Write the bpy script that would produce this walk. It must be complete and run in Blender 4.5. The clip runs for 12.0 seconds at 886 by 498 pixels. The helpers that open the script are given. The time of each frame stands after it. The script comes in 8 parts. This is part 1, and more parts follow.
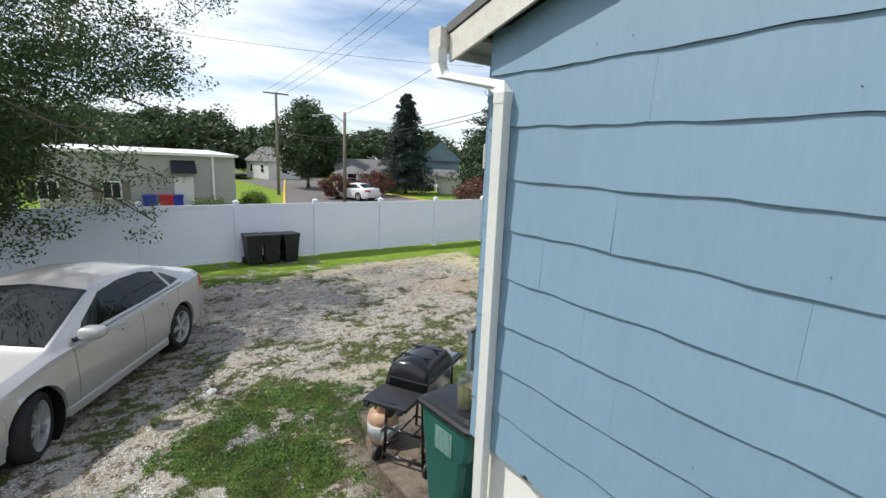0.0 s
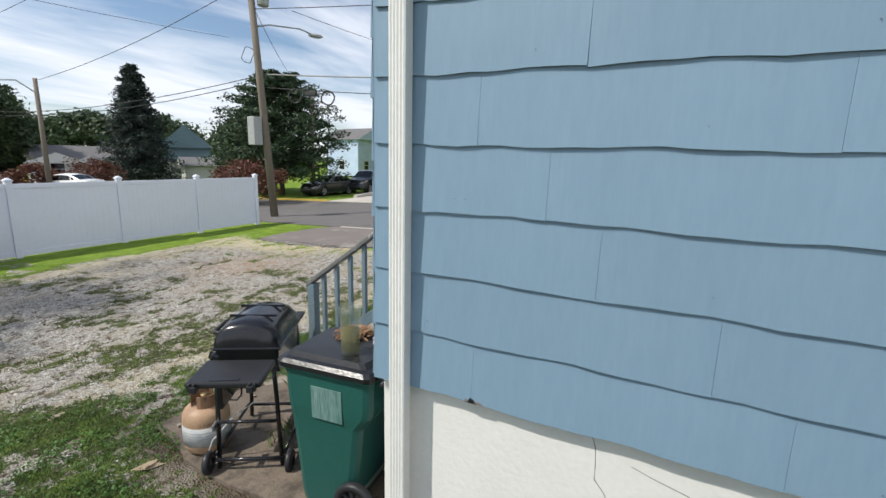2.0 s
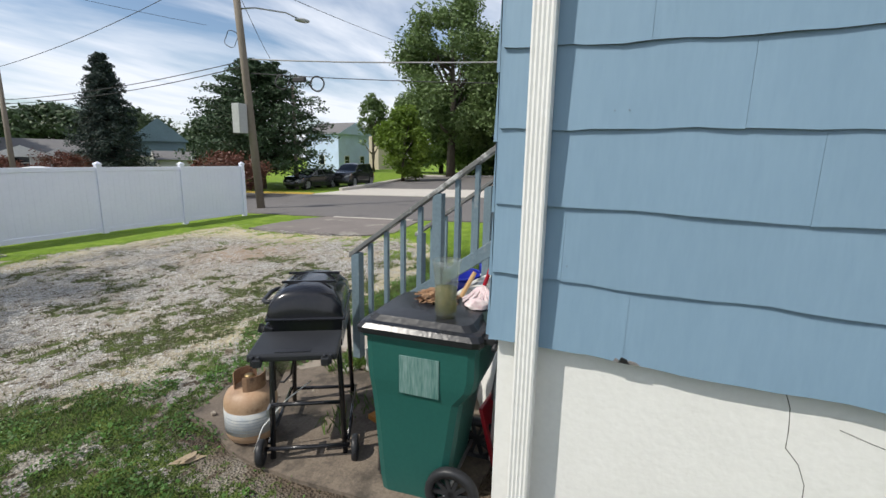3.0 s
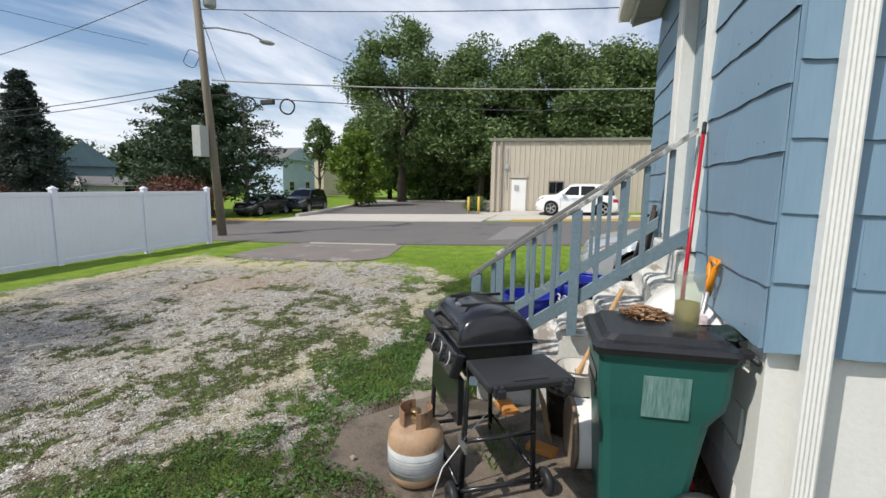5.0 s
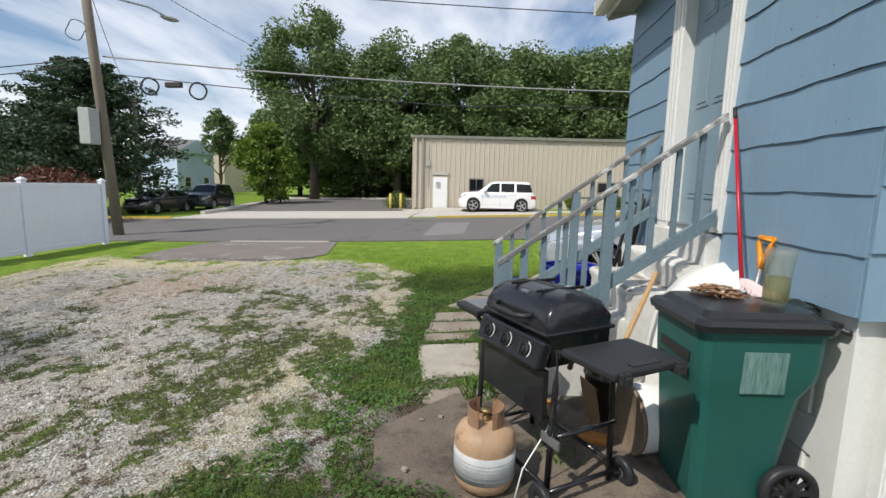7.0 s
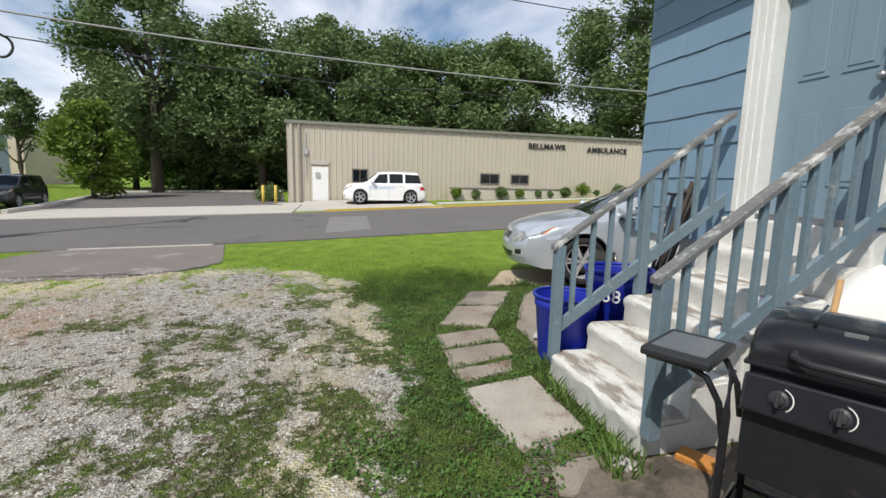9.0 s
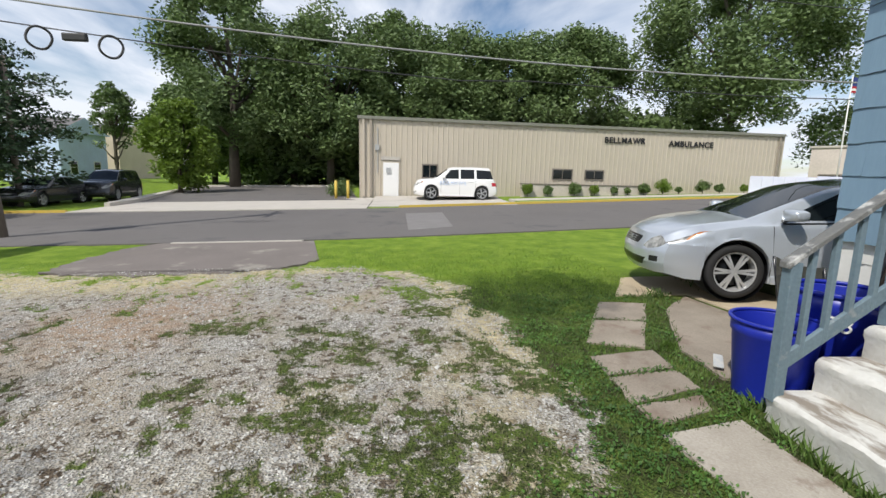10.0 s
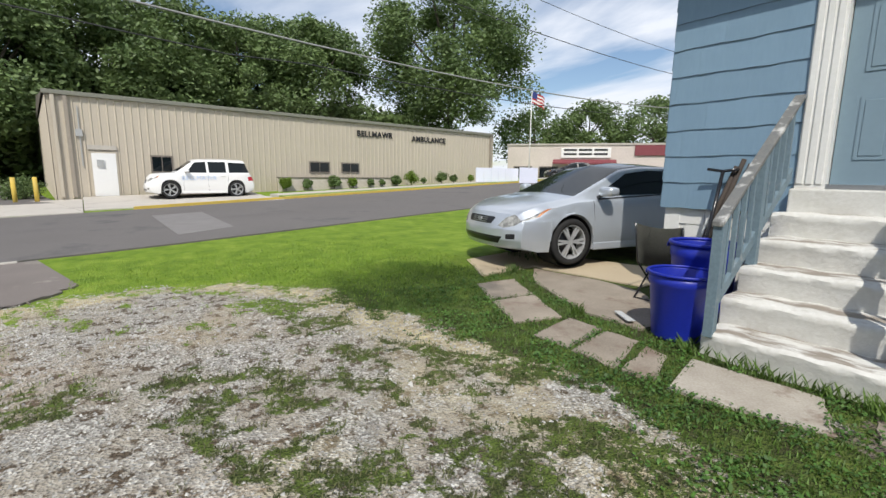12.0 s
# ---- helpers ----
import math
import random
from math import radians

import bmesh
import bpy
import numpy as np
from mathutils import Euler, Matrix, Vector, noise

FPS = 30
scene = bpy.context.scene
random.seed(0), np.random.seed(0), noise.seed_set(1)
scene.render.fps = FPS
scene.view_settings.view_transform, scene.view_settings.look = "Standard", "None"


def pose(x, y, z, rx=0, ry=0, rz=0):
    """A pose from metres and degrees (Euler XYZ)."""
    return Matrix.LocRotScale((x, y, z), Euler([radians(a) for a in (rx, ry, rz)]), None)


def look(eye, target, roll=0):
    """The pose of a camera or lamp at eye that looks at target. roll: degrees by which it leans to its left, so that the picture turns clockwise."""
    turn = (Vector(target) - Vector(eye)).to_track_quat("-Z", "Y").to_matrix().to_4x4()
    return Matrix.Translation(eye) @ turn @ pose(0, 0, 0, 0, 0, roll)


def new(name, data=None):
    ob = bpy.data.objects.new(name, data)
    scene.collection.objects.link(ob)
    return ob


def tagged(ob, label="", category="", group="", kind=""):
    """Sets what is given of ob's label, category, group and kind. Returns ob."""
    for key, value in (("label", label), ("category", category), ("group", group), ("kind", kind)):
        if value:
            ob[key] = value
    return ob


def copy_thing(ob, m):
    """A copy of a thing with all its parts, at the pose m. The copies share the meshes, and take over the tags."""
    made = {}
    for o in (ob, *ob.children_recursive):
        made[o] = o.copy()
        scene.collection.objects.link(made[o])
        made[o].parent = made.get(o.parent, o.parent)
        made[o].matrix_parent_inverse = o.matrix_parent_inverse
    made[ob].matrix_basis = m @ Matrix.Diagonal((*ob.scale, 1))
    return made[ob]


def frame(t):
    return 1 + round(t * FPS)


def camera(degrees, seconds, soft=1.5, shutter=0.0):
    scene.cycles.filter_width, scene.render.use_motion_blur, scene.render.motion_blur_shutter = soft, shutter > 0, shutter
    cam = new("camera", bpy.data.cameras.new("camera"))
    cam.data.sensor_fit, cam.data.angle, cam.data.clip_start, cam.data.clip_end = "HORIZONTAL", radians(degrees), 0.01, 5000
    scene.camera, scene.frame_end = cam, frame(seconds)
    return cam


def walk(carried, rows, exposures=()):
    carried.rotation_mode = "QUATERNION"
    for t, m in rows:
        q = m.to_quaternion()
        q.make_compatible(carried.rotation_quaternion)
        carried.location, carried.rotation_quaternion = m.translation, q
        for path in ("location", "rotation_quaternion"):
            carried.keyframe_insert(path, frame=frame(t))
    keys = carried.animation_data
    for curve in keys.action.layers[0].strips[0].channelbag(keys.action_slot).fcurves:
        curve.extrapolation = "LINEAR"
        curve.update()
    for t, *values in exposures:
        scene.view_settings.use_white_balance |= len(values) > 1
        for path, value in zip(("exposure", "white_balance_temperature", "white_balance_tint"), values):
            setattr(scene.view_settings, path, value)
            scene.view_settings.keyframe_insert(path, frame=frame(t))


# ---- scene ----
cam = camera(88.3, 12.0)
METRES, EYE, TILT, LEAN, TURN = 9.35, 3.12, 0.0, 0.0, -34.9
PATH = [
    (0, (-0.06, -0.033, 2.949), (1.061, 1.581, 2.575), 2.2),
    (0.5, (-0.098, 0.121, 2.753), (1.342, 1.461, 2.388), 1.6),
    (0.8, (-0.054, 0.273, 2.593), (1.464, 1.521, 2.224), 1.4),
    (1, (-0.07, 0.357, 2.512), (1.495, 1.548, 2.146), 1.5),
    (1.5, (-0.048, 0.615, 2.358), (1.623, 1.648, 1.986), 1.2),
    (2, (-0.043, 0.917, 2.206), (1.718, 1.788, 1.829), 1.2),
    (2.5, (-0.026, 1.226, 2.024), (1.759, 2.043, 1.643), 1.0),
    (3, (-0.022, 1.64, 1.865), (1.777, 2.424, 1.478), 1.1),
    (3.5, (0.01, 2.135, 1.82), (1.814, 2.911, 1.439), 1.2),
    (3.7, (-0.052, 2.28, 1.854), (1.751, 3.058, 1.477), 0.4),
    (5.3, (-0.423, 3.115, 1.76), (1.515, 3.541, 1.507), 1.2),
    (5.5, (-0.445, 3.184, 1.752), (1.512, 3.507, 1.495), 1.5),
    (6, (-0.455, 3.403, 1.738), (1.519, 3.591, 1.48), 1.2),
    (6.5, (-0.449, 3.638, 1.698), (1.527, 3.814, 1.439), 1.6),
    (7, (-0.304, 3.876, 1.646), (1.671, 4.033, 1.373), 1.4),
    (7.2, (-0.186, 3.992, 1.587), (1.794, 4.092, 1.319), 1.9),
    (8.8, (0.881, 5.132, 1.587), (2.798, 4.65, 1.285), 1.2),
    (9, (0.994, 5.281, 1.58), (2.924, 4.849, 1.284), 1.3),
    (9.5, (1.326, 5.632, 1.589), (3.288, 5.393, 1.284), 1.4),
    (10, (1.647, 6.037, 1.586), (3.611, 5.84, 1.264), 1.4),
    (10.5, (1.923, 6.417, 1.542), (3.881, 6.165, 1.223), 1.4),
    (11, (2.21, 6.768, 1.49), (4.09, 6.161, 1.174), 1.2),
    (11.2, (2.285, 6.89, 1.476), (4.091, 6.091, 1.159), 1.1),
    (11.5, (2.463, 7.083, 1.474), (4.159, 6.073, 1.152), 0.9),
    (11.8, (2.629, 7.243, 1.446), (4.23, 6.087, 1.125), 0.8),
    (12, (2.743, 7.344, 1.436), (4.296, 6.125, 1.113), 0.7),
]
walk(cam, [(t, look(eye, target, roll)) for t, eye, target, roll in PATH],
     [(0.0, 0.42), (1.0, 0.34), (2.5, 0.25), (4.5, 0.22), (12.0, 0.2)])

# ---- light ----
SUN_EL, SUN_AZ = radians(50), radians(-46)
to_sun = Vector((math.sin(SUN_AZ) * math.cos(SUN_EL), math.cos(SUN_AZ) * math.cos(SUN_EL), math.sin(SUN_EL)))
sun = new("sun", bpy.data.lights.new("sun", "SUN"))
sun.data.energy, sun.data.angle, sun.data.color = 3.5, radians(0.6), (1.0, 0.95, 0.87)
sun.matrix_world = look(to_sun * 60, (0, 0, 0))

world = bpy.data.worlds.new("sky")
scene.world = world
world.use_nodes = True
wt = world.node_tree
wt.nodes.clear()
w_out = wt.nodes.new("ShaderNodeOutputWorld")
w_bg = wt.nodes.new("ShaderNodeBackground")
w_sky = wt.nodes.new("ShaderNodeTexSky")
w_sky.sky_type, w_sky.sun_disc = "NISHITA", False
w_sky.sun_elevation, w_sky.sun_rotation = SUN_EL, SUN_AZ % (2 * math.pi)
w_sky.air_density, w_sky.dust_density, w_sky.ozone_density = 1.0, 0.6, 2.0
w_tc = wt.nodes.new("ShaderNodeTexCoord")
w_sep = wt.nodes.new("ShaderNodeSeparateXYZ")
wt.links.new(w_tc.outputs["Generated"], w_sep.inputs[0])
w_add = wt.nodes.new("ShaderNodeMath"); w_add.operation = "ADD"; w_add.inputs[1].default_value = 0.12
wt.links.new(w_sep.outputs["Z"], w_add.inputs[0])
w_max = wt.nodes.new("ShaderNodeMath"); w_max.operation = "MAXIMUM"; w_max.inputs[1].default_value = 0.03
wt.links.new(w_add.outputs[0], w_max.inputs[0])
w_div = wt.nodes.new("ShaderNodeVectorMath"); w_div.operation = "DIVIDE"
w_cmb = wt.nodes.new("ShaderNodeCombineXYZ")
w_cmb.inputs[2].default_value = 1.0
wt.links.new(w_max.outputs[0], w_cmb.inputs[0])
wt.links.new(w_max.outputs[0], w_cmb.inputs[1])
wt.links.new(w_tc.outputs["Generated"], w_div.inputs[0])
wt.links.new(w_cmb.outputs[0], w_div.inputs[1])
w_map = wt.nodes.new("ShaderNodeMapping")
w_map.inputs["Rotation"].default_value = (0, 0, 0.5)
w_map.inputs["Scale"].default_value = (0.55, 1.1, 0.6)
w_map.inputs["Location"].default_value = (3.1, 1.4, 0)
wt.links.new(w_div.outputs[0], w_map.inputs[0])
w_n = wt.nodes.new("ShaderNodeTexNoise")
w_n.inputs["Scale"].default_value, w_n.inputs["Detail"].default_value = 0.9, 9
w_n.inputs["Roughness"].default_value, w_n.inputs["Distortion"].default_value = 0.55, 0.3
wt.links.new(w_map.outputs[0], w_n.inputs["Vector"])
w_ramp = wt.nodes.new("ShaderNodeValToRGB")
w_ramp.color_ramp.elements[0].position, w_ramp.color_ramp.elements[1].position = 0.36, 0.57
wt.links.new(w_n.outputs[0], w_ramp.inputs[0])
w_mix = wt.nodes.new("ShaderNodeMix"); w_mix.data_type = "RGBA"
wt.links.new(w_ramp.outputs[0], w_mix.inputs["Factor"])
wt.links.new(w_sky.outputs[0], w_mix.inputs["A"])
w_mix.inputs["B"].default_value = (7.5, 7.9, 8.7, 1)
wt.links.new(w_mix.outputs["Result"], w_bg.inputs[0])
w_bg.inputs[1].default_value = 0.105
wt.links.new(w_bg.outputs[0], w_out.inputs[0])


# ---- materials ----
def mat(name, a, b=None, rough=0.8, metal=0.0, scale=8.0, fine=60.0, bump=0.2, spread=0.35, stain=None, stain_at=0.62,
        stretch=(1, 1, 1), coat=0.0, island=0.0, trans=0.0, spec=0.5, stain_scale=1.3, bump_dist=0.004, random=0.0, stain_stretch=(1, 1, 1), worn_top=False):
    """Two colours mixed by noise at two scales, an optional stain, and fine relief."""
    m = bpy.data.materials.new(name)
    m.use_nodes = True
    t = m.node_tree
    n, l = t.nodes, t.links
    p = n["Principled BSDF"]
    p.inputs["Roughness"].default_value, p.inputs["Metallic"].default_value = rough, metal
    p.inputs["Coat Weight"].default_value = coat
    p.inputs["Specular IOR Level"].default_value = spec
    b = b or tuple(c * 0.78 for c in a)
    tc = n.new("ShaderNodeTexCoord")
    mp = n.new("ShaderNodeMapping")
    mp.inputs["Scale"].default_value = stretch
    l.new(tc.outputs["Object"], mp.inputs[0])
    big, small = n.new("ShaderNodeTexNoise"), n.new("ShaderNodeTexNoise")
    big.inputs["Scale"].default_value, big.inputs["Detail"].default_value = scale, 6
    small.inputs["Scale"].default_value, small.inputs["Detail"].default_value = fine, 5
    l.new(mp.outputs[0], big.inputs["Vector"]); l.new(mp.outputs[0], small.inputs["Vector"])
    add = n.new("ShaderNodeMath"); add.operation = "ADD"
    l.new(big.outputs[0], add.inputs[0]); l.new(small.outputs[0], add.inputs[1])
    rg = n.new("ShaderNodeMapRange")
    rg.inputs["From Min"].default_value, rg.inputs["From Max"].default_value = 1 - spread, 1 + spread
    l.new(add.outputs[0], rg.inputs[0])
    mx = n.new("ShaderNodeMix"); mx.data_type = "RGBA"
    mx.inputs["A"].default_value, mx.inputs["B"].default_value = (*a, 1), (*b, 1)
    l.new(rg.outputs[0], mx.inputs["Factor"])
    col = mx.outputs["Result"]
    if stain:
        sn = n.new("ShaderNodeTexNoise")
        sn.inputs["Scale"].default_value, sn.inputs["Detail"].default_value, sn.inputs["Roughness"].default_value = stain_scale, 8, 0.65
        smp = n.new("ShaderNodeMapping")
        smp.inputs["Scale"].default_value = stain_stretch
        l.new(tc.outputs["Object"], smp.inputs[0]); l.new(smp.outputs[0], sn.inputs["Vector"])
        sr = n.new("ShaderNodeMapRange")
        sr.inputs["From Min"].default_value, sr.inputs["From Max"].default_value = stain_at - 0.06, stain_at + 0.06
        l.new(sn.outputs[0], sr.inputs[0])
        sx = n.new("ShaderNodeMix"); sx.data_type = "RGBA"
        fac = sr.outputs[0]
        if worn_top:
            ge, sp_, up = n.new("ShaderNodeNewGeometry"), n.new("ShaderNodeSeparateXYZ"), n.new("ShaderNodeMapRange")
            up.inputs["From Min"].default_value, up.inputs["From Max"].default_value, up.inputs["To Min"].default_value = 0.80, 0.97, 0.06
            wear = n.new("ShaderNodeMath"); wear.operation = "MULTIPLY"
            l.new(ge.outputs["True Normal"], sp_.inputs[0]); l.new(sp_.outputs["Z"], up.inputs[0])
            l.new(fac, wear.inputs[0]); l.new(up.outputs[0], wear.inputs[1])
            fac = wear.outputs[0]
        l.new(fac, sx.inputs["Factor"]); l.new(col, sx.inputs["A"])
        sx.inputs["B"].default_value = (*stain, 1)
        col = sx.outputs["Result"]
    if island or random:
        src = n.new("ShaderNodeNewGeometry").outputs["Random Per Island"] if island else n.new("ShaderNodeObjectInfo").outputs["Random"]
        amt = island or random
        mr = n.new("ShaderNodeMapRange")
        mr.inputs["To Min"].default_value, mr.inputs["To Max"].default_value = 1 - amt, 1 + amt
        l.new(src, mr.inputs[0])
        hs = n.new("ShaderNodeHueSaturation")
        l.new(mr.outputs[0], hs.inputs["Value"]); l.new(col, hs.inputs["Color"])
        col = hs.outputs[0]
    l.new(col, p.inputs["Base Color"])
    if bump:
        bp = n.new("ShaderNodeBump")
        bp.inputs["Strength"].default_value, bp.inputs["Distance"].default_value = bump, bump_dist
        l.new(add.outputs[0], bp.inputs["Height"]); l.new(bp.outputs[0], p.inputs["Normal"])
    if trans:
        tr = n.new("ShaderNodeBsdfTranslucent")
        ms = n.new("ShaderNodeMixShader"); ms.inputs[0].default_value = trans
        l.new(col, tr.inputs[0]); l.new(p.outputs[0], ms.inputs[1]); l.new(tr.outputs[0], ms.inputs[2])
        l.new(ms.outputs[0], n["Material Output"].inputs["Surface"])
    return m


M_SIDING = mat("blue_shingle_paint", (0.198, 0.305, 0.405), (0.178, 0.280, 0.378), rough=0.5, scale=1.2, fine=9, spread=0.3,
               stretch=(6, 6, 1), bump=0.35, bump_dist=0.003, random=0.035)
M_BLUEWOOD = mat("blue_grey_wood_paint", (0.165, 0.235, 0.275), (0.115, 0.165, 0.20), rough=0.6, scale=3, fine=40, stain=(0.30, 0.32, 0.32), stain_at=0.66, stain_scale=6, bump=0.4)
M_RAILTOP = mat("worn_grey_wood", (0.19, 0.185, 0.17), (0.11, 0.12, 0.125), rough=0.75, scale=5, fine=50, stain=(0.52, 0.52, 0.50), stain_at=0.58, stain_scale=7, bump=0.5)
M_WHITE = mat("white_aluminium_paint", (0.78, 0.78, 0.76), (0.70, 0.70, 0.67), rough=0.4, scale=4, fine=30, bump=0.08)
M_DIRTY_WHITE = mat("weathered_white_paint", (0.72, 0.71, 0.67), (0.52, 0.48, 0.42), rough=0.55, scale=9, fine=60, spread=0.5, stain=(0.30, 0.24, 0.19), stain_at=0.68, stain_scale=9, bump=0.2)
M_BLOCK = mat("white_painted_block", (0.76, 0.76, 0.73), (0.70, 0.70, 0.67), rough=0.7, scale=5, fine=35, bump=0.35, bump_dist=0.006, stain=(0.50, 0.48, 0.44), stain_at=0.72, stain_scale=4)
M_STEP = mat("worn_white_step_paint", (0.70, 0.70, 0.67), (0.56, 0.55, 0.51), rough=0.75, scale=4, fine=30, spread=0.45, bump=0.8, bump_dist=0.006, stain=(0.27, 0.235, 0.195), stain_at=0.515, stain_scale=1.6, stain_stretch=(1.5, 4, 4), worn_top=True)
M_DOOR = mat("blue_door_paint", (0.205, 0.29, 0.35), (0.19, 0.27, 0.325), rough=0.4, scale=2, fine=20, bump=0.05)
M_VINYL = mat("white_vinyl", (0.79, 0.81, 0.94), (0.74, 0.76, 0.89), rough=0.35, scale=1.5, fine=14, bump=0.05)
M_CONC = mat("old_concrete", (0.36, 0.31, 0.25), (0.185, 0.155, 0.12), rough=0.9, scale=3, fine=70, spread=0.45, bump=0.7, bump_dist=0.005, stain=(0.20, 0.15, 0.115), stain_at=0.60, stain_scale=2.6, random=0.05)
M_PATIO = mat("dirty_patio_concrete", (0.235, 0.19, 0.145), (0.095, 0.075, 0.058), rough=0.9, scale=3, fine=60, spread=0.45, bump=0.8, bump_dist=0.006, stain=(0.07, 0.058, 0.045), stain_at=0.57, stain_scale=3.4)
M_TANCONC = mat("sandy_concrete", (0.50, 0.42, 0.29), (0.42, 0.34, 0.235), rough=0.9, scale=2, fine=60, bump=0.5, stain=(0.30, 0.25, 0.18), stain_at=0.63)
M_LIGHTCONC = mat("pale_concrete", (0.50, 0.47, 0.42), (0.43, 0.40, 0.36), rough=0.9, scale=1, fine=20, bump=0.3, stain=(0.36, 0.33, 0.30), stain_at=0.64, stain_scale=0.6)
M_ASPHALT = mat("street_asphalt", (0.115, 0.106, 0.102), (0.15, 0.14, 0.134), rough=0.9, scale=0.35, fine=60, bump=0.5, stain=(0.075, 0.072, 0.075), stain_at=0.62, stain_scale=0.35)
M_ASPHALT2 = mat("drive_asphalt", (0.20, 0.175, 0.16), (0.145, 0.125, 0.115), rough=0.9, scale=1, fine=50, bump=0.7, stain=(0.30, 0.28, 0.24), stain_at=0.63, stain_scale=1.2)
M_YELLOW = mat("yellow_kerb_paint", (0.62, 0.43, 0.05), (0.50, 0.38, 0.10), rough=0.7, scale=3, fine=30)
M_METALWALL = mat("tan_ribbed_steel", (0.50, 0.445, 0.36), (0.46, 0.41, 0.335), rough=0.5, scale=0.5, fine=6, bump=0.05)
M_TANTRIM = mat("brown_trim", (0.19, 0.165, 0.14), rough=0.5)
M_BLACKP = mat("black_plastic", (0.022, 0.023, 0.026), (0.03, 0.031, 0.034), rough=0.42, scale=6, fine=80, bump=0.1, spec=0.32)
M_BLACKM = mat("black_enamel", (0.014, 0.015, 0.018), (0.02, 0.02, 0.024), rough=0.2, scale=6, fine=60, bump=0.05, coat=0.3, spec=0.35)
M_GREENP = mat("green_bin_plastic", (0.018, 0.105, 0.088), (0.014, 0.088, 0.076), rough=0.42, scale=3, fine=50, bump=0.15)
M_BLUEP = mat("blue_tub_plastic", (0.012, 0.026, 0.36), (0.010, 0.022, 0.30), rough=0.4, scale=3, fine=40, bump=0.08)
M_NAVYBIN = mat("dark_wheelie_plastic", (0.010, 0.011, 0.014), rough=0.5)
M_TYRE = mat("tyre_rubber", (0.018, 0.018, 0.019), rough=0.85, fine=30)
M_ALLOY = mat("alloy", (0.62, 0.63, 0.64), rough=0.32, metal=0.5, bump=0.0)
M_STEEL = mat("galvanised_steel", (0.42, 0.43, 0.44), rough=0.4, metal=0.8)
M_SILVER1 = mat("silver_car_paint", (0.56, 0.545, 0.53), (0.54, 0.525, 0.51), rough=0.30, metal=0.45, bump=0, coat=0.9)
M_SILVER2 = mat("blue_silver_car_paint", (0.52, 0.56, 0.61), (0.50, 0.54, 0.59), rough=0.30, metal=0.45, bump=0, coat=0.9)
M_WHITECAR = mat("white_car_paint", (0.80, 0.80, 0.79), (0.78, 0.78, 0.77), rough=0.3, bump=0, coat=0.6)
M_DARKCAR = mat("dark_car_paint", (0.02, 0.022, 0.026), rough=0.25, bump=0, coat=0.8)
M_CARGLASS = mat("tinted_car_glass", (0.006, 0.009, 0.010), (0.009, 0.012, 0.013), rough=0.02, bump=0, coat=0.0, spec=0.38)
M_LAMP = mat("head_lamp_lens", (0.40, 0.40, 0.38), (0.16, 0.16, 0.155), scale=14, fine=20, spread=0.2, rough=0.22, bump=0, coat=0.4)
M_LENS = mat("lamp_reflector", (0.24, 0.24, 0.24), rough=0.15, metal=0.6, bump=0, coat=0.9)
M_AMBER = mat("amber_lens", (0.48, 0.17, 0.04), rough=0.2, bump=0, coat=0.8)
M_RED = mat("red_plastic", (0.50, 0.012, 0.03), rough=0.35)
M_DARKRED = mat("faded_dark_red", (0.22, 0.05, 0.06), (0.16, 0.04, 0.05), rough=0.7)
M_ORANGE = mat("orange_plastic", (0.85, 0.30, 0.01), rough=0.4)
M_TANK = mat("rusty_cream_paint", (0.52, 0.36, 0.23), (0.44, 0.27, 0.16), rough=0.5, scale=6, fine=50, stain=(0.20, 0.09, 0.04), stain_at=0.64, stain_scale=7, bump=0.3)
M_RUST = mat("rusty_paint", (0.26, 0.14, 0.08), (0.40, 0.25, 0.15), rough=0.8, scale=9, fine=60, spread=0.4, stain=(0.10, 0.06, 0.04), stain_at=0.60, stain_scale=12, bump=0.5)
M_LABEL = mat("paper_label", (0.58, 0.57, 0.52), (0.42, 0.45, 0.48), rough=0.6, scale=20, fine=60, spread=0.3)
M_WOOD = mat("utility_pole_wood", (0.235, 0.20, 0.165), (0.15, 0.125, 0.10), rough=0.9, scale=4, fine=50, stretch=(1, 1, 0.15), bump=0.8)
M_RAWWOOD = mat("raw_lumber", (0.52, 0.33, 0.16), (0.42, 0.25, 0.11), rough=0.7, scale=4, fine=50, stretch=(1, 1, 0.2))
M_BARK = mat("bark", (0.12, 0.10, 0.08), (0.07, 0.058, 0.045), rough=0.95, scale=6, fine=40, stretch=(1, 1, 0.3), bump=1.0, bump_dist=0.02)
M_LEAF = mat("broad_leaves", (0.16, 0.23, 0.075), (0.085, 0.14, 0.048), rough=0.6, scale=0.25, fine=2, island=0.24, trans=0.22, bump=0)
M_FARLEAF = mat("far_leaves", (0.075, 0.115, 0.050), (0.045, 0.075, 0.034), rough=0.6, scale=0.25, fine=2, island=0.35, trans=0.15, bump=0)
M_LEAF2 = mat("bright_leaves", (0.19, 0.28, 0.035), (0.10, 0.17, 0.022), rough=0.55, scale=0.4, fine=3, island=0.3, trans=0.3, bump=0)
M_NEAR = mat("near_leaves", (0.06, 0.10, 0.035), (0.035, 0.065, 0.02), rough=0.5, scale=0.6, fine=4, island=0.35, trans=0.35, bump=0)
M_NEEDLE = mat("spruce_needles", (0.030, 0.052, 0.042), (0.018, 0.034, 0.026), rough=0.7, scale=0.4, fine=3, island=0.35, bump=0)
M_PINE = mat("pine_needles", (0.045, 0.085, 0.035), (0.022, 0.048, 0.018), rough=0.7, scale=0.3, fine=3, island=0.35, bump=0)
